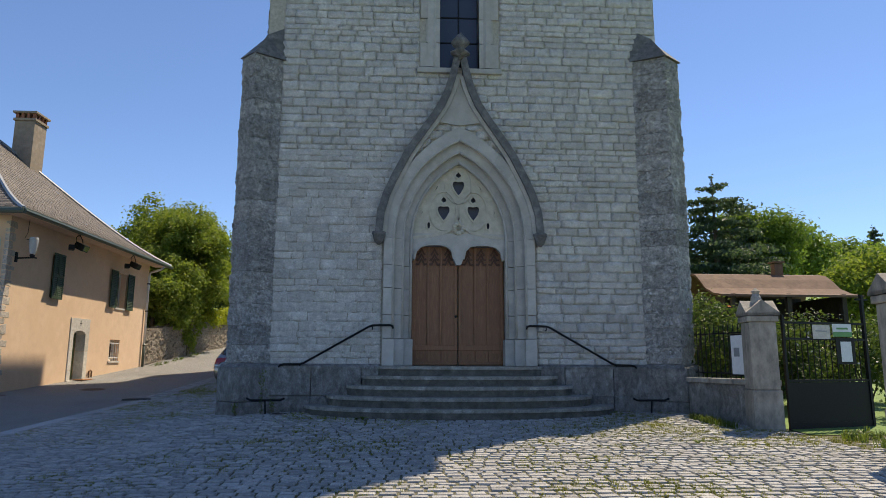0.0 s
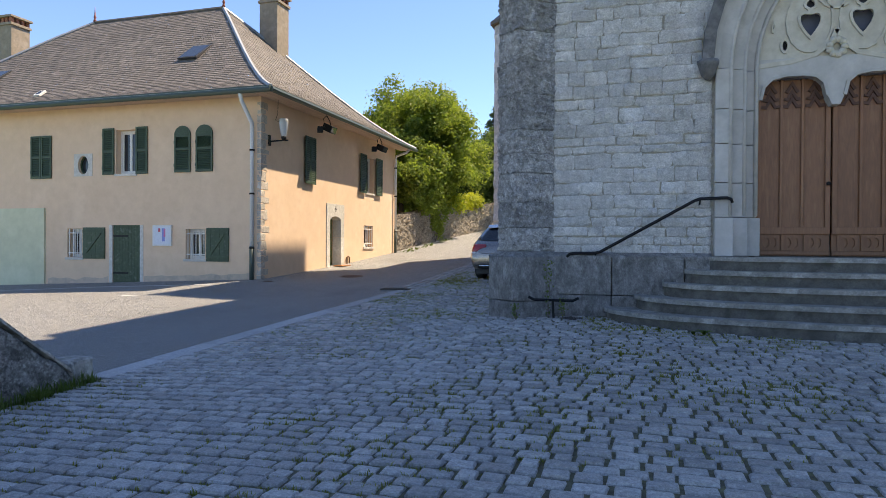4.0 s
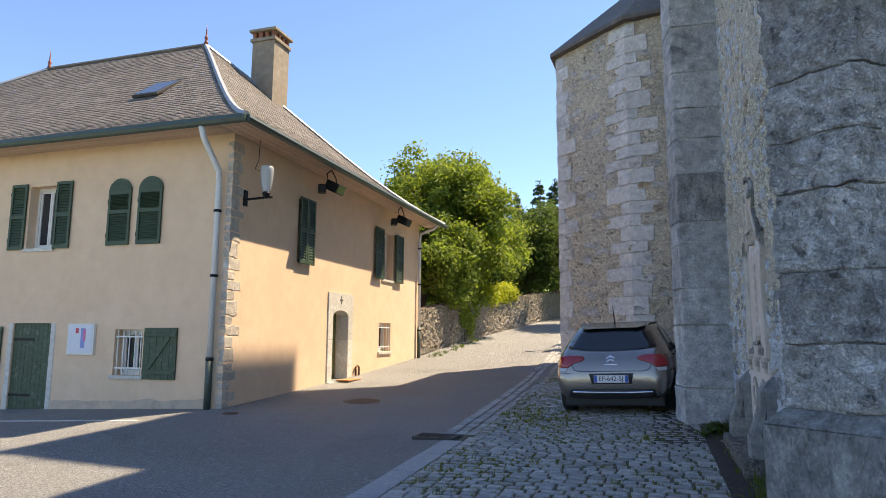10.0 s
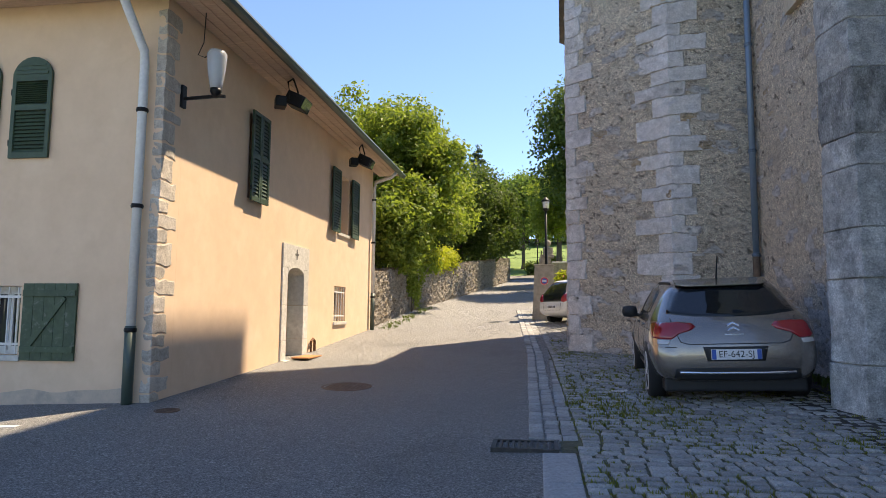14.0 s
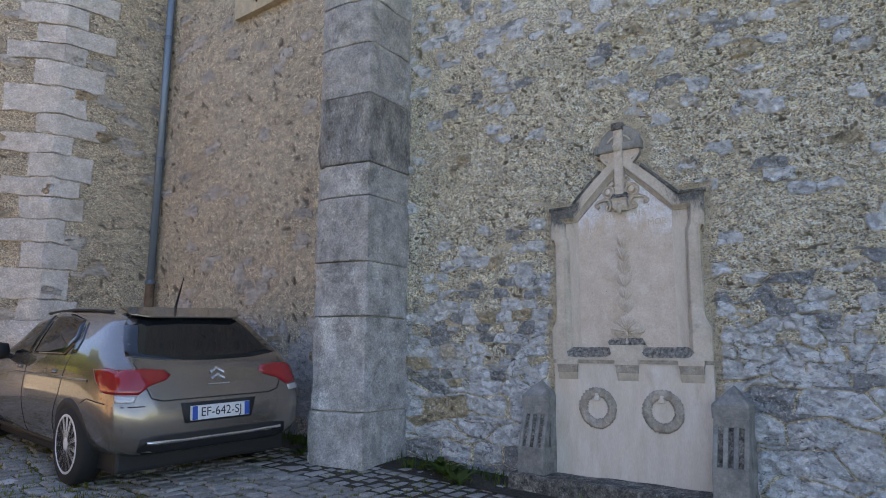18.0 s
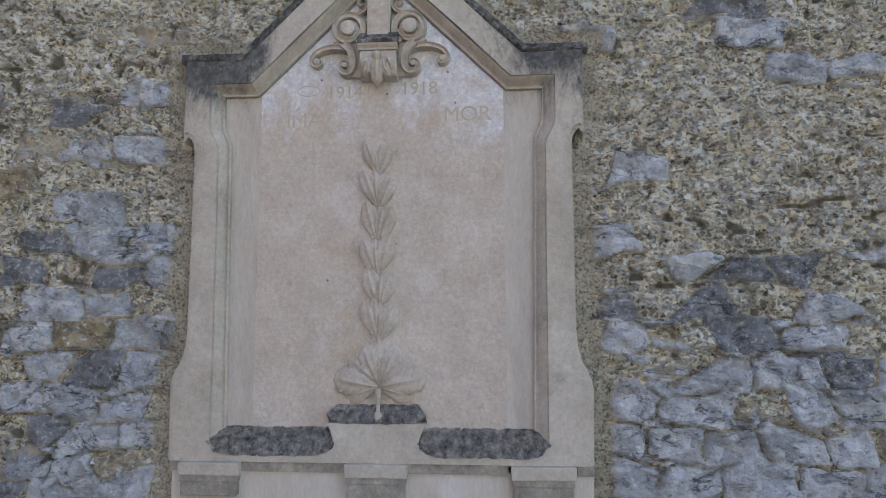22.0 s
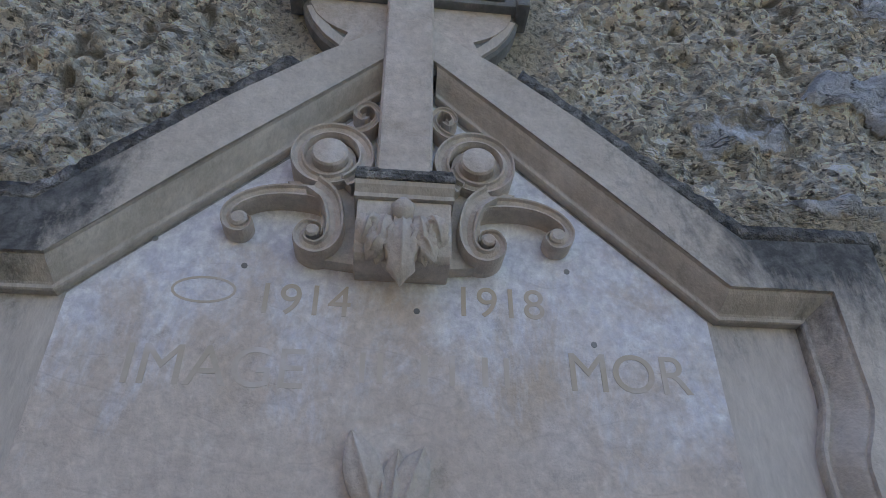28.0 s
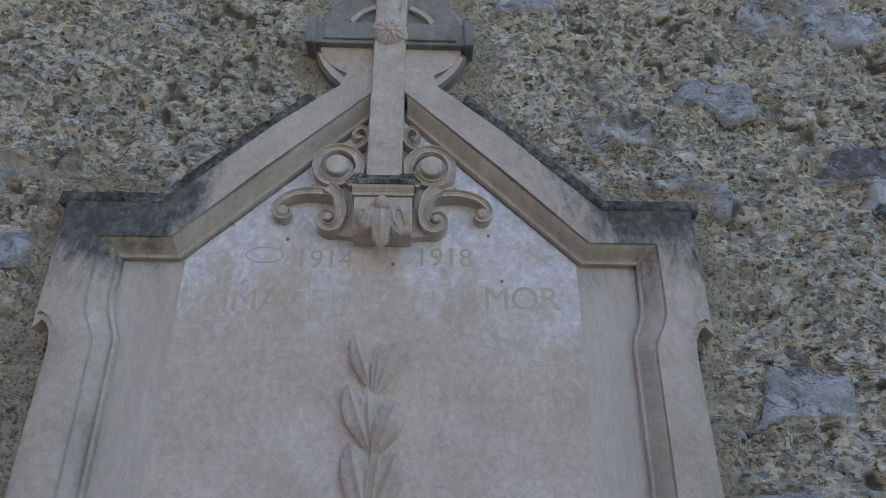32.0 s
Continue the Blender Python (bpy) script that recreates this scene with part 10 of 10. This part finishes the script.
# small white car parked behind the chapel
car_z = level(-7.0, 30.4) - 0.02
place = pose(-7.5, 30.45, car_z, 1.0, 0, -57) @ Matrix.Scale(0.9, 4)
car = thing("car", (-6.3, 31.2, car_z), "small white hatchback car parked behind the chapel corner", "car")
small = ((0.00, 0.40, 0.60, 0.66, 0.52, 0.62, 0.62, 0.55, 0.68),
         (0.04, 0.33, 0.70, 0.76, 0.55, 0.80, 0.72, 0.66, 0.92),
         (0.14, 0.28, 0.76, 0.81, 0.58, 0.92, 0.77, 0.66, 1.06),
         (0.34, 0.25, 0.78, 0.82, 0.60, 0.96, 0.79, 0.62, 1.3),
         (0.5, 0.22, 0.78, 0.825, 0.60, 0.96, 0.79, 0.58, 1.43),
         (1.3, 0.2, 0.78, 0.83, 0.60, 0.95, 0.79, 0.6, 1.5),
         (2.1, 0.2, 0.78, 0.83, 0.60, 0.93, 0.79, 0.58, 1.44),
         (2.7, 0.2, 0.78, 0.82, 0.60, 0.9, 0.76, 0.56, 1.1),
         (3.3, 0.22, 0.74, 0.8, 0.56, 0.8, 0.7, 0.54, 0.9),
         (3.65, 0.3, 0.55, 0.6, 0.5, 0.58, 0.5, 0.4, 0.64))
sh = Shell(small, place, M_WHITECAR, car)
sh.decal("rear_window", [(-0.5, 0.74), (0.5, 0.74), (0.64, 0.93), (0.58, 1.2), (0.5, 1.38), (-0.5, 1.38), (-0.58, 1.2), (-0.64, 0.93)], BACK, M_CARGLASS, "dark glass tailgate", deep=0.003)
for s in (-1, 1):
    def flank(poly):
        return [((y - 2.1) * s, z) for y, z in poly]
    f = LEFT if s < 0 else RIGHT
    sh.decal("tail_lamp", [(s * a, z) for a, z in ((0.5, 0.88), (0.66, 0.99), (0.8, 0.97), (0.8, 0.78), (0.64, 0.72), (0.5, 0.74))], BACK, M_TAIL, "red tail lamp", off=0.008, deep=0.01)
    sh.decal("lamp_wing", flank([(0.06, 0.92), (0.34, 1.0), (0.3, 0.84), (0.08, 0.76)]), f, M_TAIL, "red lamp side", off=0.008)
    sh.decal("side_window", flank([(0.6, 0.98), (1.4, 0.97), (1.4, 1.36), (0.75, 1.33)]), f, M_CARGLASS, deep=0.002)
    sh.decal("side_window", flank([(1.48, 0.97), (2.3, 0.96), (2.1, 1.2), (1.9, 1.34), (1.48, 1.36)]), f, M_CARGLASS, deep=0.002)
    for y in (0.62, 3.0):
        sh.decal("wheel_arch", flank([(y + 0.34 * math.cos(a * math.tau / 24), max(0.2, 0.29 + 0.34 * math.sin(a * math.tau / 24))) for a in range(24)]), f, M_BLACKTRIM, "dark wheel arch", off=0.003)
        car_wheel(sh, s * 0.835, y, 0.29, 0.18, 10)
    sh.seam("door_gap", flank([(1.44, 1.3), (1.44, 0.3)]), f, M_BLACKTRIM)
    mirror(sh, s, 2.3, 0.98, 0.8)
sh.decal("number_plate", [(-0.26, 0.52), (0.26, 0.52), (0.26, 0.63), (-0.26, 0.63)], BACK, M_PLATE, "small white number plate", off=0.012)
for k in range(6):
    sh.decal("plate_mark", [(-0.21 + 0.072 * k, 0.54), (-0.165 + 0.072 * k, 0.54), (-0.165 + 0.072 * k, 0.61), (-0.21 + 0.072 * k, 0.61)], BACK, M_PLATEINK, off=0.016, rings=2)
sh.seam("tailgate_gap", [(-0.5, 0.72), (-0.46, 0.47), (0.46, 0.47), (0.5, 0.72)], BACK, M_BLACKTRIM, 0.009)


# ---- kerb, road fittings and painted lines ----
kerb = thing("kerb", (KERB_X, 10, level(KERB_X, 10)), "long grey granite kerb between cobbles and asphalt", "kerb", kind="structure")
rng = random.Random(201)
y = 8.12
while y < 16.95:
    w = min(rng.uniform(0.85, 1.25), 16.98 - y)
    mid = y + w / 2
    slope = (level(KERB_X, y + w) - level(KERB_X, y)) / w
    bm = bmesh.new()
    prism(bm, [(-0.14, -w / 2 + 0.006), (0.14, -w / 2 + 0.006), (0.14, w / 2 - 0.006), (-0.14, w / 2 - 0.006)], -0.14, 0.01 + rng.uniform(-0.003, 0.003), pose(KERB_X, mid, level(KERB_X, mid), math.degrees(math.atan(slope)), rng.uniform(-1, 1), 0), 0.012)
    part("kerb_stone", bm, M_KERB, kerb)
    y += w


def kerb_line(y):
    return float(np.interp(y, (16.9, 24, 28, 36), (-7.98, -8.12, -8.3, -8.75)))


def sett_mesh(k):
    r = random.Random(300 + k)
    j = lambda a=0.035: r.uniform(-a, a)
    base = [(-0.5 + j(), -0.5 + j()), (0.5 + j(), -0.5 + j()), (0.5 + j(), 0.5 + j()), (-0.5 + j(), 0.5 + j())]
    tilt = (r.uniform(-0.07, 0.07), r.uniform(-0.07, 0.07))
    verts = [(x, y, -1.0) for x, y in base] + [(x, y, -0.22 + tilt[0] * x + tilt[1] * y) for x, y in base]
    for q, h in ((0.9, 0.0), (0.5, 0.05)):
        verts += [(x * q + j(0.015), y * q + j(0.015), h * (0.6 + 0.6 * r.random()) + tilt[0] * x + tilt[1] * y) for x, y in base]
    faces = []
    for a, b in ((0, 4), (4, 8), (8, 12)):
        faces += [(a + i, a + (i + 1) % 4, b + (i + 1) % 4, b + i) for i in range(4)]
    faces.append((12, 13, 14, 15))
    return verts, faces


SETTS = [sett_mesh(k) for k in range(16)]
sett_pieces = [pydata("sett", v, f, M_COBBLE_P) for v, f in SETTS]
for row in range(3):
    y = 17.45
    while y < 35.5:
        w = rng.uniform(0.17, 0.25)
        x = kerb_line(y) + 0.085 + row * 0.155
        slope = math.degrees(math.atan((level(x, y + 0.5) - level(x, y - 0.5))))
        if rng.random() < 0.97:
            set_piece("sett", rng.choice(sett_pieces), kerb, pose(x + rng.uniform(-0.008, 0.008), y + w / 2, max(level(x, y), level(-7.7, y)) + 0.018 - 0.01 * row, slope, rng.uniform(-3, 3), rng.uniform(-3, 3)) @ Matrix.Diagonal((0.14, w - 0.016, 0.05, 1)))
        y += w
structure("gutter_bed", sheet([-8.9, -8.6, -8.35, -8.1, -7.9, -7.68], [float(v) for v in np.arange(17.4, 36, 0.5)], 0.0, M_JOINT, "gutter_bed"), None, "mossy bed under the kerb setts", category="pavement").location.z = -0.035
M_CAST = surface("cast_iron", (0.05, 0.047, 0.045), (0.03, 0.028, 0.027), (0.1, 0.09, 0.08), big=3, small=20, rough=0.6, bump=0.3, depth=0.003, vary=0, metal=0.4)
M_RUSTY = surface("rusty_cast_iron", (0.16, 0.1, 0.07), (0.09, 0.06, 0.045), (0.22, 0.15, 0.11), big=4, small=20, rough=0.7, bump=0.4, depth=0.004, vary=0, metal=0.2)
grate = thing("drain_grate", (-8.0, 17.18, level(-8.0, 17.18)), "cast-iron drain grate set in the gutter", "drain")
gz = level(-8.0, 17.18) + 0.012
for a, b, c, d in ((-8.3, -7.72, 16.99, 17.03), (-8.3, -7.72, 17.35, 17.39), (-8.3, -8.26, 17.032, 17.348), (-7.76, -7.72, 17.032, 17.348)):
    part("grate_frame", boxed(a, b, c, d, gz - 0.05, gz + 0.012), M_CAST, grate)
for k in range(9):
    part("grate_bar", boxed(-8.235 + k * 0.054, -8.21 + k * 0.054, 17.034, 17.346, gz - 0.05, gz + 0.008), M_CAST, grate)
part("pit", boxed(-8.255, -7.765, 17.034, 17.346, gz - 0.09, gz - 0.055), M_BLACKTRIM, grate)


def cover(name, x, y, r, label, mat):
    ob = thing(name, (x, y, level(x, y)), label, "manhole cover")
    slope = math.degrees(math.atan(level(x, y + 0.5) - level(x, y - 0.5)))
    m = pose(x, y, level(x, y), slope, 0, 0)
    bm = bmesh.new()
    lathe(bm, [(r, -0.05), (r, 0.006), (r * 0.9, 0.006), (r * 0.9, -0.02)], (0, 0, 0), 32)
    bm.transform(m)
    part("ring", bm, mat, ob)
    bm = bmesh.new()
    lathe(bm, [(r * 0.88, -0.04), (r * 0.88, 0.004)], (0, 0, 0), 32)
    for i in range(-4, 5):
        for j in range(-4, 5):
            a, b = i * r * 0.18, j * r * 0.18
            if math.hypot(a, b) < r * 0.8:
                box(bm, a - r * 0.05, a + r * 0.05, b - r * 0.05, b + r * 0.05, 0.004, 0.009)
    bm.transform(m)
    part("lid", bm, mat, ob)


cover("manhole_cover", -10.6, 20.4, 0.36, "round rusty manhole cover in the asphalt", M_RUSTY)
cover("manhole_cover", -3.38, 12.0, 0.13, "small round iron cover among the cobbles", M_CAST)
cover("manhole_cover", -12.05, 18.25, 0.14, "small round drain cover by the house corner", M_RUSTY)
M_LINE = surface("road_paint", (0.62, 0.61, 0.58), (0.4, 0.4, 0.39), (0.7, 0.69, 0.66), big=2, small=14, rough=0.7, bump=0.2, depth=0.002, vary=0, stain=(0.2, 0.2, 0.2), stain_scale=6, stain_amount=0.7)


def painted(pts, width, label):
    bm = bmesh.new()
    for (xa, ya), (xb, yb) in zip(pts, pts[1:]):
        l = math.hypot(xb - xa, yb - ya)
        n = max(1, int(l / 0.5))
        nx, ny = -(yb - ya) / l * width / 2, (xb - xa) / l * width / 2
        for i in range(n):
            quad = []
            for q, s in ((i, 1), (i + 1, 1), (i + 1, -1), (i, -1)):
                x, y = xa + (xb - xa) * q / n + nx * s, ya + (yb - ya) * q / n + ny * s
                quad.append((x, y, level(x, y) + 0.006))
            top = [bm.verts.new(p) for p in quad]
            low = [bm.verts.new((p[0], p[1], p[2] - 0.005)) for p in quad]
            bm.faces.new(top)
            for i2 in range(4):
                bm.faces.new((top[i2], low[i2], low[(i2 + 1) % 4], top[(i2 + 1) % 4]))
    tagged(new("road_marking", solid("road_marking", bm, M_LINE)), label, "road marking", "painted parking lines", "")


painted([(-19.5, 16.6), (-16.6, 17.15), (-13.1, 17.3)], 0.1, "worn white parking line painted on the asphalt")
painted([(-13.5, 14.6), (-12.9, 14.45)], 0.1, "short worn white line painted on the asphalt")
painted([(-15.2, 12.2), (-14.7, 12.6)], 0.1, "short worn white line painted on the asphalt")
painted([(-7.25, 20.0), (-6.75, 20.05)], 0.14, "smudge of white paint on the cobbles")


# ---- weeds and grass ----
def blades(name, spots, per, height, width, material, seed, lean=0.5):
    """Thin upright blades growing at the spots (x, y, z, size)."""
    rng = np.random.default_rng(seed)
    s = np.repeat(np.array(spots, float), per, 0)
    n = len(s)
    a = rng.uniform(0, math.tau, n)
    h = height * s[:, 3] * rng.uniform(0.5, 1.2, n)
    off = rng.normal(scale=0.03, size=(n, 2)) * s[:, 3:4]
    base = np.stack([s[:, 0] + off[:, 0], s[:, 1] + off[:, 1], s[:, 2]], 1)
    d = np.stack([np.cos(a), np.sin(a), np.zeros(n)], 1)
    e = np.stack([-np.sin(a), np.cos(a), np.zeros(n)], 1)
    w = (width * s[:, 3] * rng.uniform(0.6, 1.2, n))[:, None]
    k = (lean * rng.random(n))[:, None]
    up = np.array([0, 0, 1.0])
    mid = base + up * h[:, None] * 0.6 + d * h[:, None] * k * 0.4
    tip = base + up * h[:, None] * (1 - 0.3 * k) + d * h[:, None] * k * 1.2
    v = np.stack([base - e * w, base + e * w, mid + e * w * 0.8, mid - e * w * 0.8, tip], 1).reshape(-1, 3)
    q = np.arange(n)[:, None] * 5
    f = [tuple(x) for x in (q + (0, 1, 2, 3)).tolist()] + [tuple(x) for x in (q + (3, 2, 4)).tolist()]
    return pydata(name, v.tolist(), f, material)


def paved(x, y):
    """Whether the cobbles lie open at a place."""
    if x < (KERB_X + 0.15 if y < 17.2 else kerb_line(y) + 0.47):
        return False
    if x > 4.2 and y > 11.2 - (x - 4.2) * 0.5 or x > 4.9 and y > 9.2:
        return False
    if y > 12.2 and x > -4.3:
        return False
    return not (y > 22.5 and x > -5.0)


rng = random.Random(211)
spots = []
while len(spots) < 19000:
    x, y = rng.uniform(-7.6, 8), rng.uniform(4.5, 27)
    thick = float(value_noise(np.array(x * 0.7), np.array(y * 0.7), 5)) * 0.7 + 0.5 * float(value_noise(np.array(x * 2.3), np.array(y * 2.3), 6))
    if y > 17:
        thick += 0.2
    if x > 2.5 and y > 6.5:
        thick += 0.08
    if y < 12 and x < 2:
        thick -= 0.06
    if paved(x, y) and thick > 0.42 + 0.3 * rng.random():
        row = round(y / 0.13)
        spots.append((x, row * 0.13 + rng.uniform(-0.012, 0.012), level(x, y) - 0.02, rng.uniform(0.6, 1.3) * (0.55 + 0.6 * max(0, thick - 0.6))))
structure("joint_grass", blades("joint_grass", spots, 9, 0.06, 0.0055, M_TUFT, 212, 0.9), None, "short mossy grass growing in the cobble joints", kind="stuff", category="grass")
spots = []
for x0, x1, y0, y1, n in ((-4.45, -4.2, 12.9, 23, 260), (4.0, 4.3, 9.9, 11.4, 70), (5.2, 9.0, 7.2, 9.3, 420), (-7.66, -7.5, 4, 8, 160), (-8.0, -7.75, 6.6, 8, 40), (-12.3, -11.9, 29, 36, 80)):
    spots += [(x, y, level(x, y) - 0.01, rng.uniform(0.6, 1.5)) for x, y in ((rng.uniform(x0, x1), rng.uniform(y0, y1)) for _ in range(n))]
structure("edge_grass", blades("edge_grass", spots, 12, 0.1, 0.005, M_WEED, 213, 0.9), None, "tufts of grass along wall feet and edges", kind="stuff", category="grass")


def weed(x, y, z, s, n, label, seed, width=0.03):
    ob = thing("weed", (x, y, z), label, "weed", "weeds at the wall foot")
    r = random.Random(seed)
    for k in range(n):
        bm = bmesh.new()
        a, l = r.uniform(0, math.tau), s * r.uniform(0.6, 1.2)
        d, e = Vector((math.cos(a), math.sin(a), 0)), Vector((-math.sin(a), math.cos(a), 0))
        rows = []
        for i in range(6):
            q = i / 5
            c = Vector((x, y, z)) + d * l * 0.75 * q + Vector((0, 0, l * (1.0 * q - 0.62 * q * q)))
            w = width * s * 4 * math.sin(math.pi * min(1, 0.12 + q * 0.86)) + 0.002
            rows.append([bm.verts.new(c - e * w + Vector((0, 0, 0.3 * w))), bm.verts.new(c), bm.verts.new(c + e * w + Vector((0, 0, 0.3 * w)))])
        for p, q in zip(rows, rows[1:]):
            for j in (0, 1):
                bm.faces.new((p[j], p[j + 1], q[j + 1], q[j]))
        part("leaf", bm, M_WEED, ob, smooth=True)


weed(-4.5, 17.42, level(-4.5, 17.4), 0.24, 22, "leafy green weed at the foot of the memorial wall", 221, 0.02)
weed(-4.62, 17.2, level(-4.6, 17.2), 0.22, 12, "leafy green weed at the foot of the memorial wall", 222)
weed(-4.35, 17.62, level(-4.4, 17.6), 0.25, 10, "leafy green weed at the foot of the memorial wall", 223)
for k, (wx, wy, wh) in enumerate(((-3.72, 12.0, 0.72), (-3.52, 12.02, 0.2), (-4.15, 11.85, 0.16))):
    shrub("weed", [((wx + 0.03 * math.sin(3 * i), wy + 0.02 * math.cos(5 * i), level(wx, wy) + 0.06 + wh * i / 9), (0.05, 0.035, 0.05)) for i in range(10)], int(40 + 90 * wh), 0.036, M_WEED, 240 + k, "thin leafy weed growing at the church plinth", "weed", "weeds at the wall foot")
weed(-1.78, 10.95, level(-1.78, 10.95), 0.15, 12, "small green weed growing at the church steps", 224)
weed(-1.9, 11.0, level(-1.9, 11.0), 0.1, 10, "small green weed growing at the church steps", 225)
weed(2.9, 8.4, level(2.9, 8.4), 0.12, 10, "small green weed growing between cobbles", 226)
weed(5.6, 8.9, level(5.6, 8.9), 0.2, 14, "leafy green weed beside the gate", 227)
weed(-4.5, 14.2, level(-4.5, 14.2), 0.16, 10, "leafy green weed at the foot of the memorial wall", 228)
weed(-4.7, 19.0, level(-4.7, 19.0), 0.16, 10, "leafy green weed at the buttress foot", 229)
M_SOIL = surface("dark_soil", (0.05, 0.042, 0.034), (0.03, 0.026, 0.02), (0.09, 0.075, 0.06), big=2, small=25, bump=0.9, depth=0.02, vary=0)
structure("soil_strip", sheet([-4.62, -4.5, -4.38, -4.25, -4.1], [float(v) for v in np.arange(12.9, 23.0, 0.12)], 0.012, M_SOIL, "soil_strip"), None, "dark soil strip along the wall foot", category="soil")

structure("soil_patch", sheet([-5.2, -5.05, -4.9, -4.75, -4.62], [float(v) for v in np.arange(16.7, 22.6, 0.12)], 0.002, M_SOIL, "soil_patch"), None, "dark soil and debris among the cobbles beside the wall", category="soil")

# ---- cobbles ----
STONE_L, STONE_W = 0.172, 0.13
rng = random.Random(231)
cobble_pieces = [pydata("cobble", v, f, M_COBBLE_P) for v, f in SETTS]
verts, faces, count = [], [], 0
arrays = [np.array(v) for v, f in SETTS]
rest, base = [], 0
j = int(-5 / STONE_W)
while j * STONE_W < 31.5:
    yc = (j + 0.5) * STONE_W
    x = KERB_X + 0.15 if yc < 17.2 else kerb_line(yc) + 0.47
    bow = rng.uniform(-0.012, 0.012)
    while x < 9.0:
        w = STONE_L * rng.uniform(0.72, 1.32)
        xc = x + w / 2
        x += w
        if not paved(xc, yc) or not paved(xc + w * 0.2, yc) or xc > 4.9 and yc > 7.5 + 1.2 * rng.random():
            continue
        k = rng.randrange(len(SETTS))
        h = rng.uniform(-0.003, 0.007) + 0.008 * (float(value_noise(np.array(xc * 0.6), np.array(yc * 0.6), 9)) - 0.5)
        wy = STONE_W - rng.uniform(0.015, 0.03)
        yy, zz = yc + bow + 0.02 * math.sin(xc * 0.9 + j * 0.11), level(xc, yc) + h
        if -6.1 < xc < -4.3 and 8.6 < yc < 12.2 and count < 300:
            set_piece("cobble", cobble_pieces[k], pavement, Matrix.Translation((xc, yy, zz)) @ pose(0, 0, 0, 0, 0, rng.uniform(-3, 3)) @ Matrix.Diagonal((w - rng.uniform(0.016, 0.034), wy, 0.055, 1)))
            count += 1
        else:
            rest.append(arrays[k] * (w - rng.uniform(0.016, 0.034), wy, 0.055) + (xc, yy, zz))
            faces += [tuple(base + i for i in q) for q in SETTS[k][1]]
            base += len(arrays[k])
    j += 1
cobbles = part("cobblestones", pydata("cobblestones", np.concatenate(rest).tolist(), faces, M_COBBLE), None, pavement, "blue-grey granite cobbles laid in rows")
tagged(cobbles, kind="stuff")
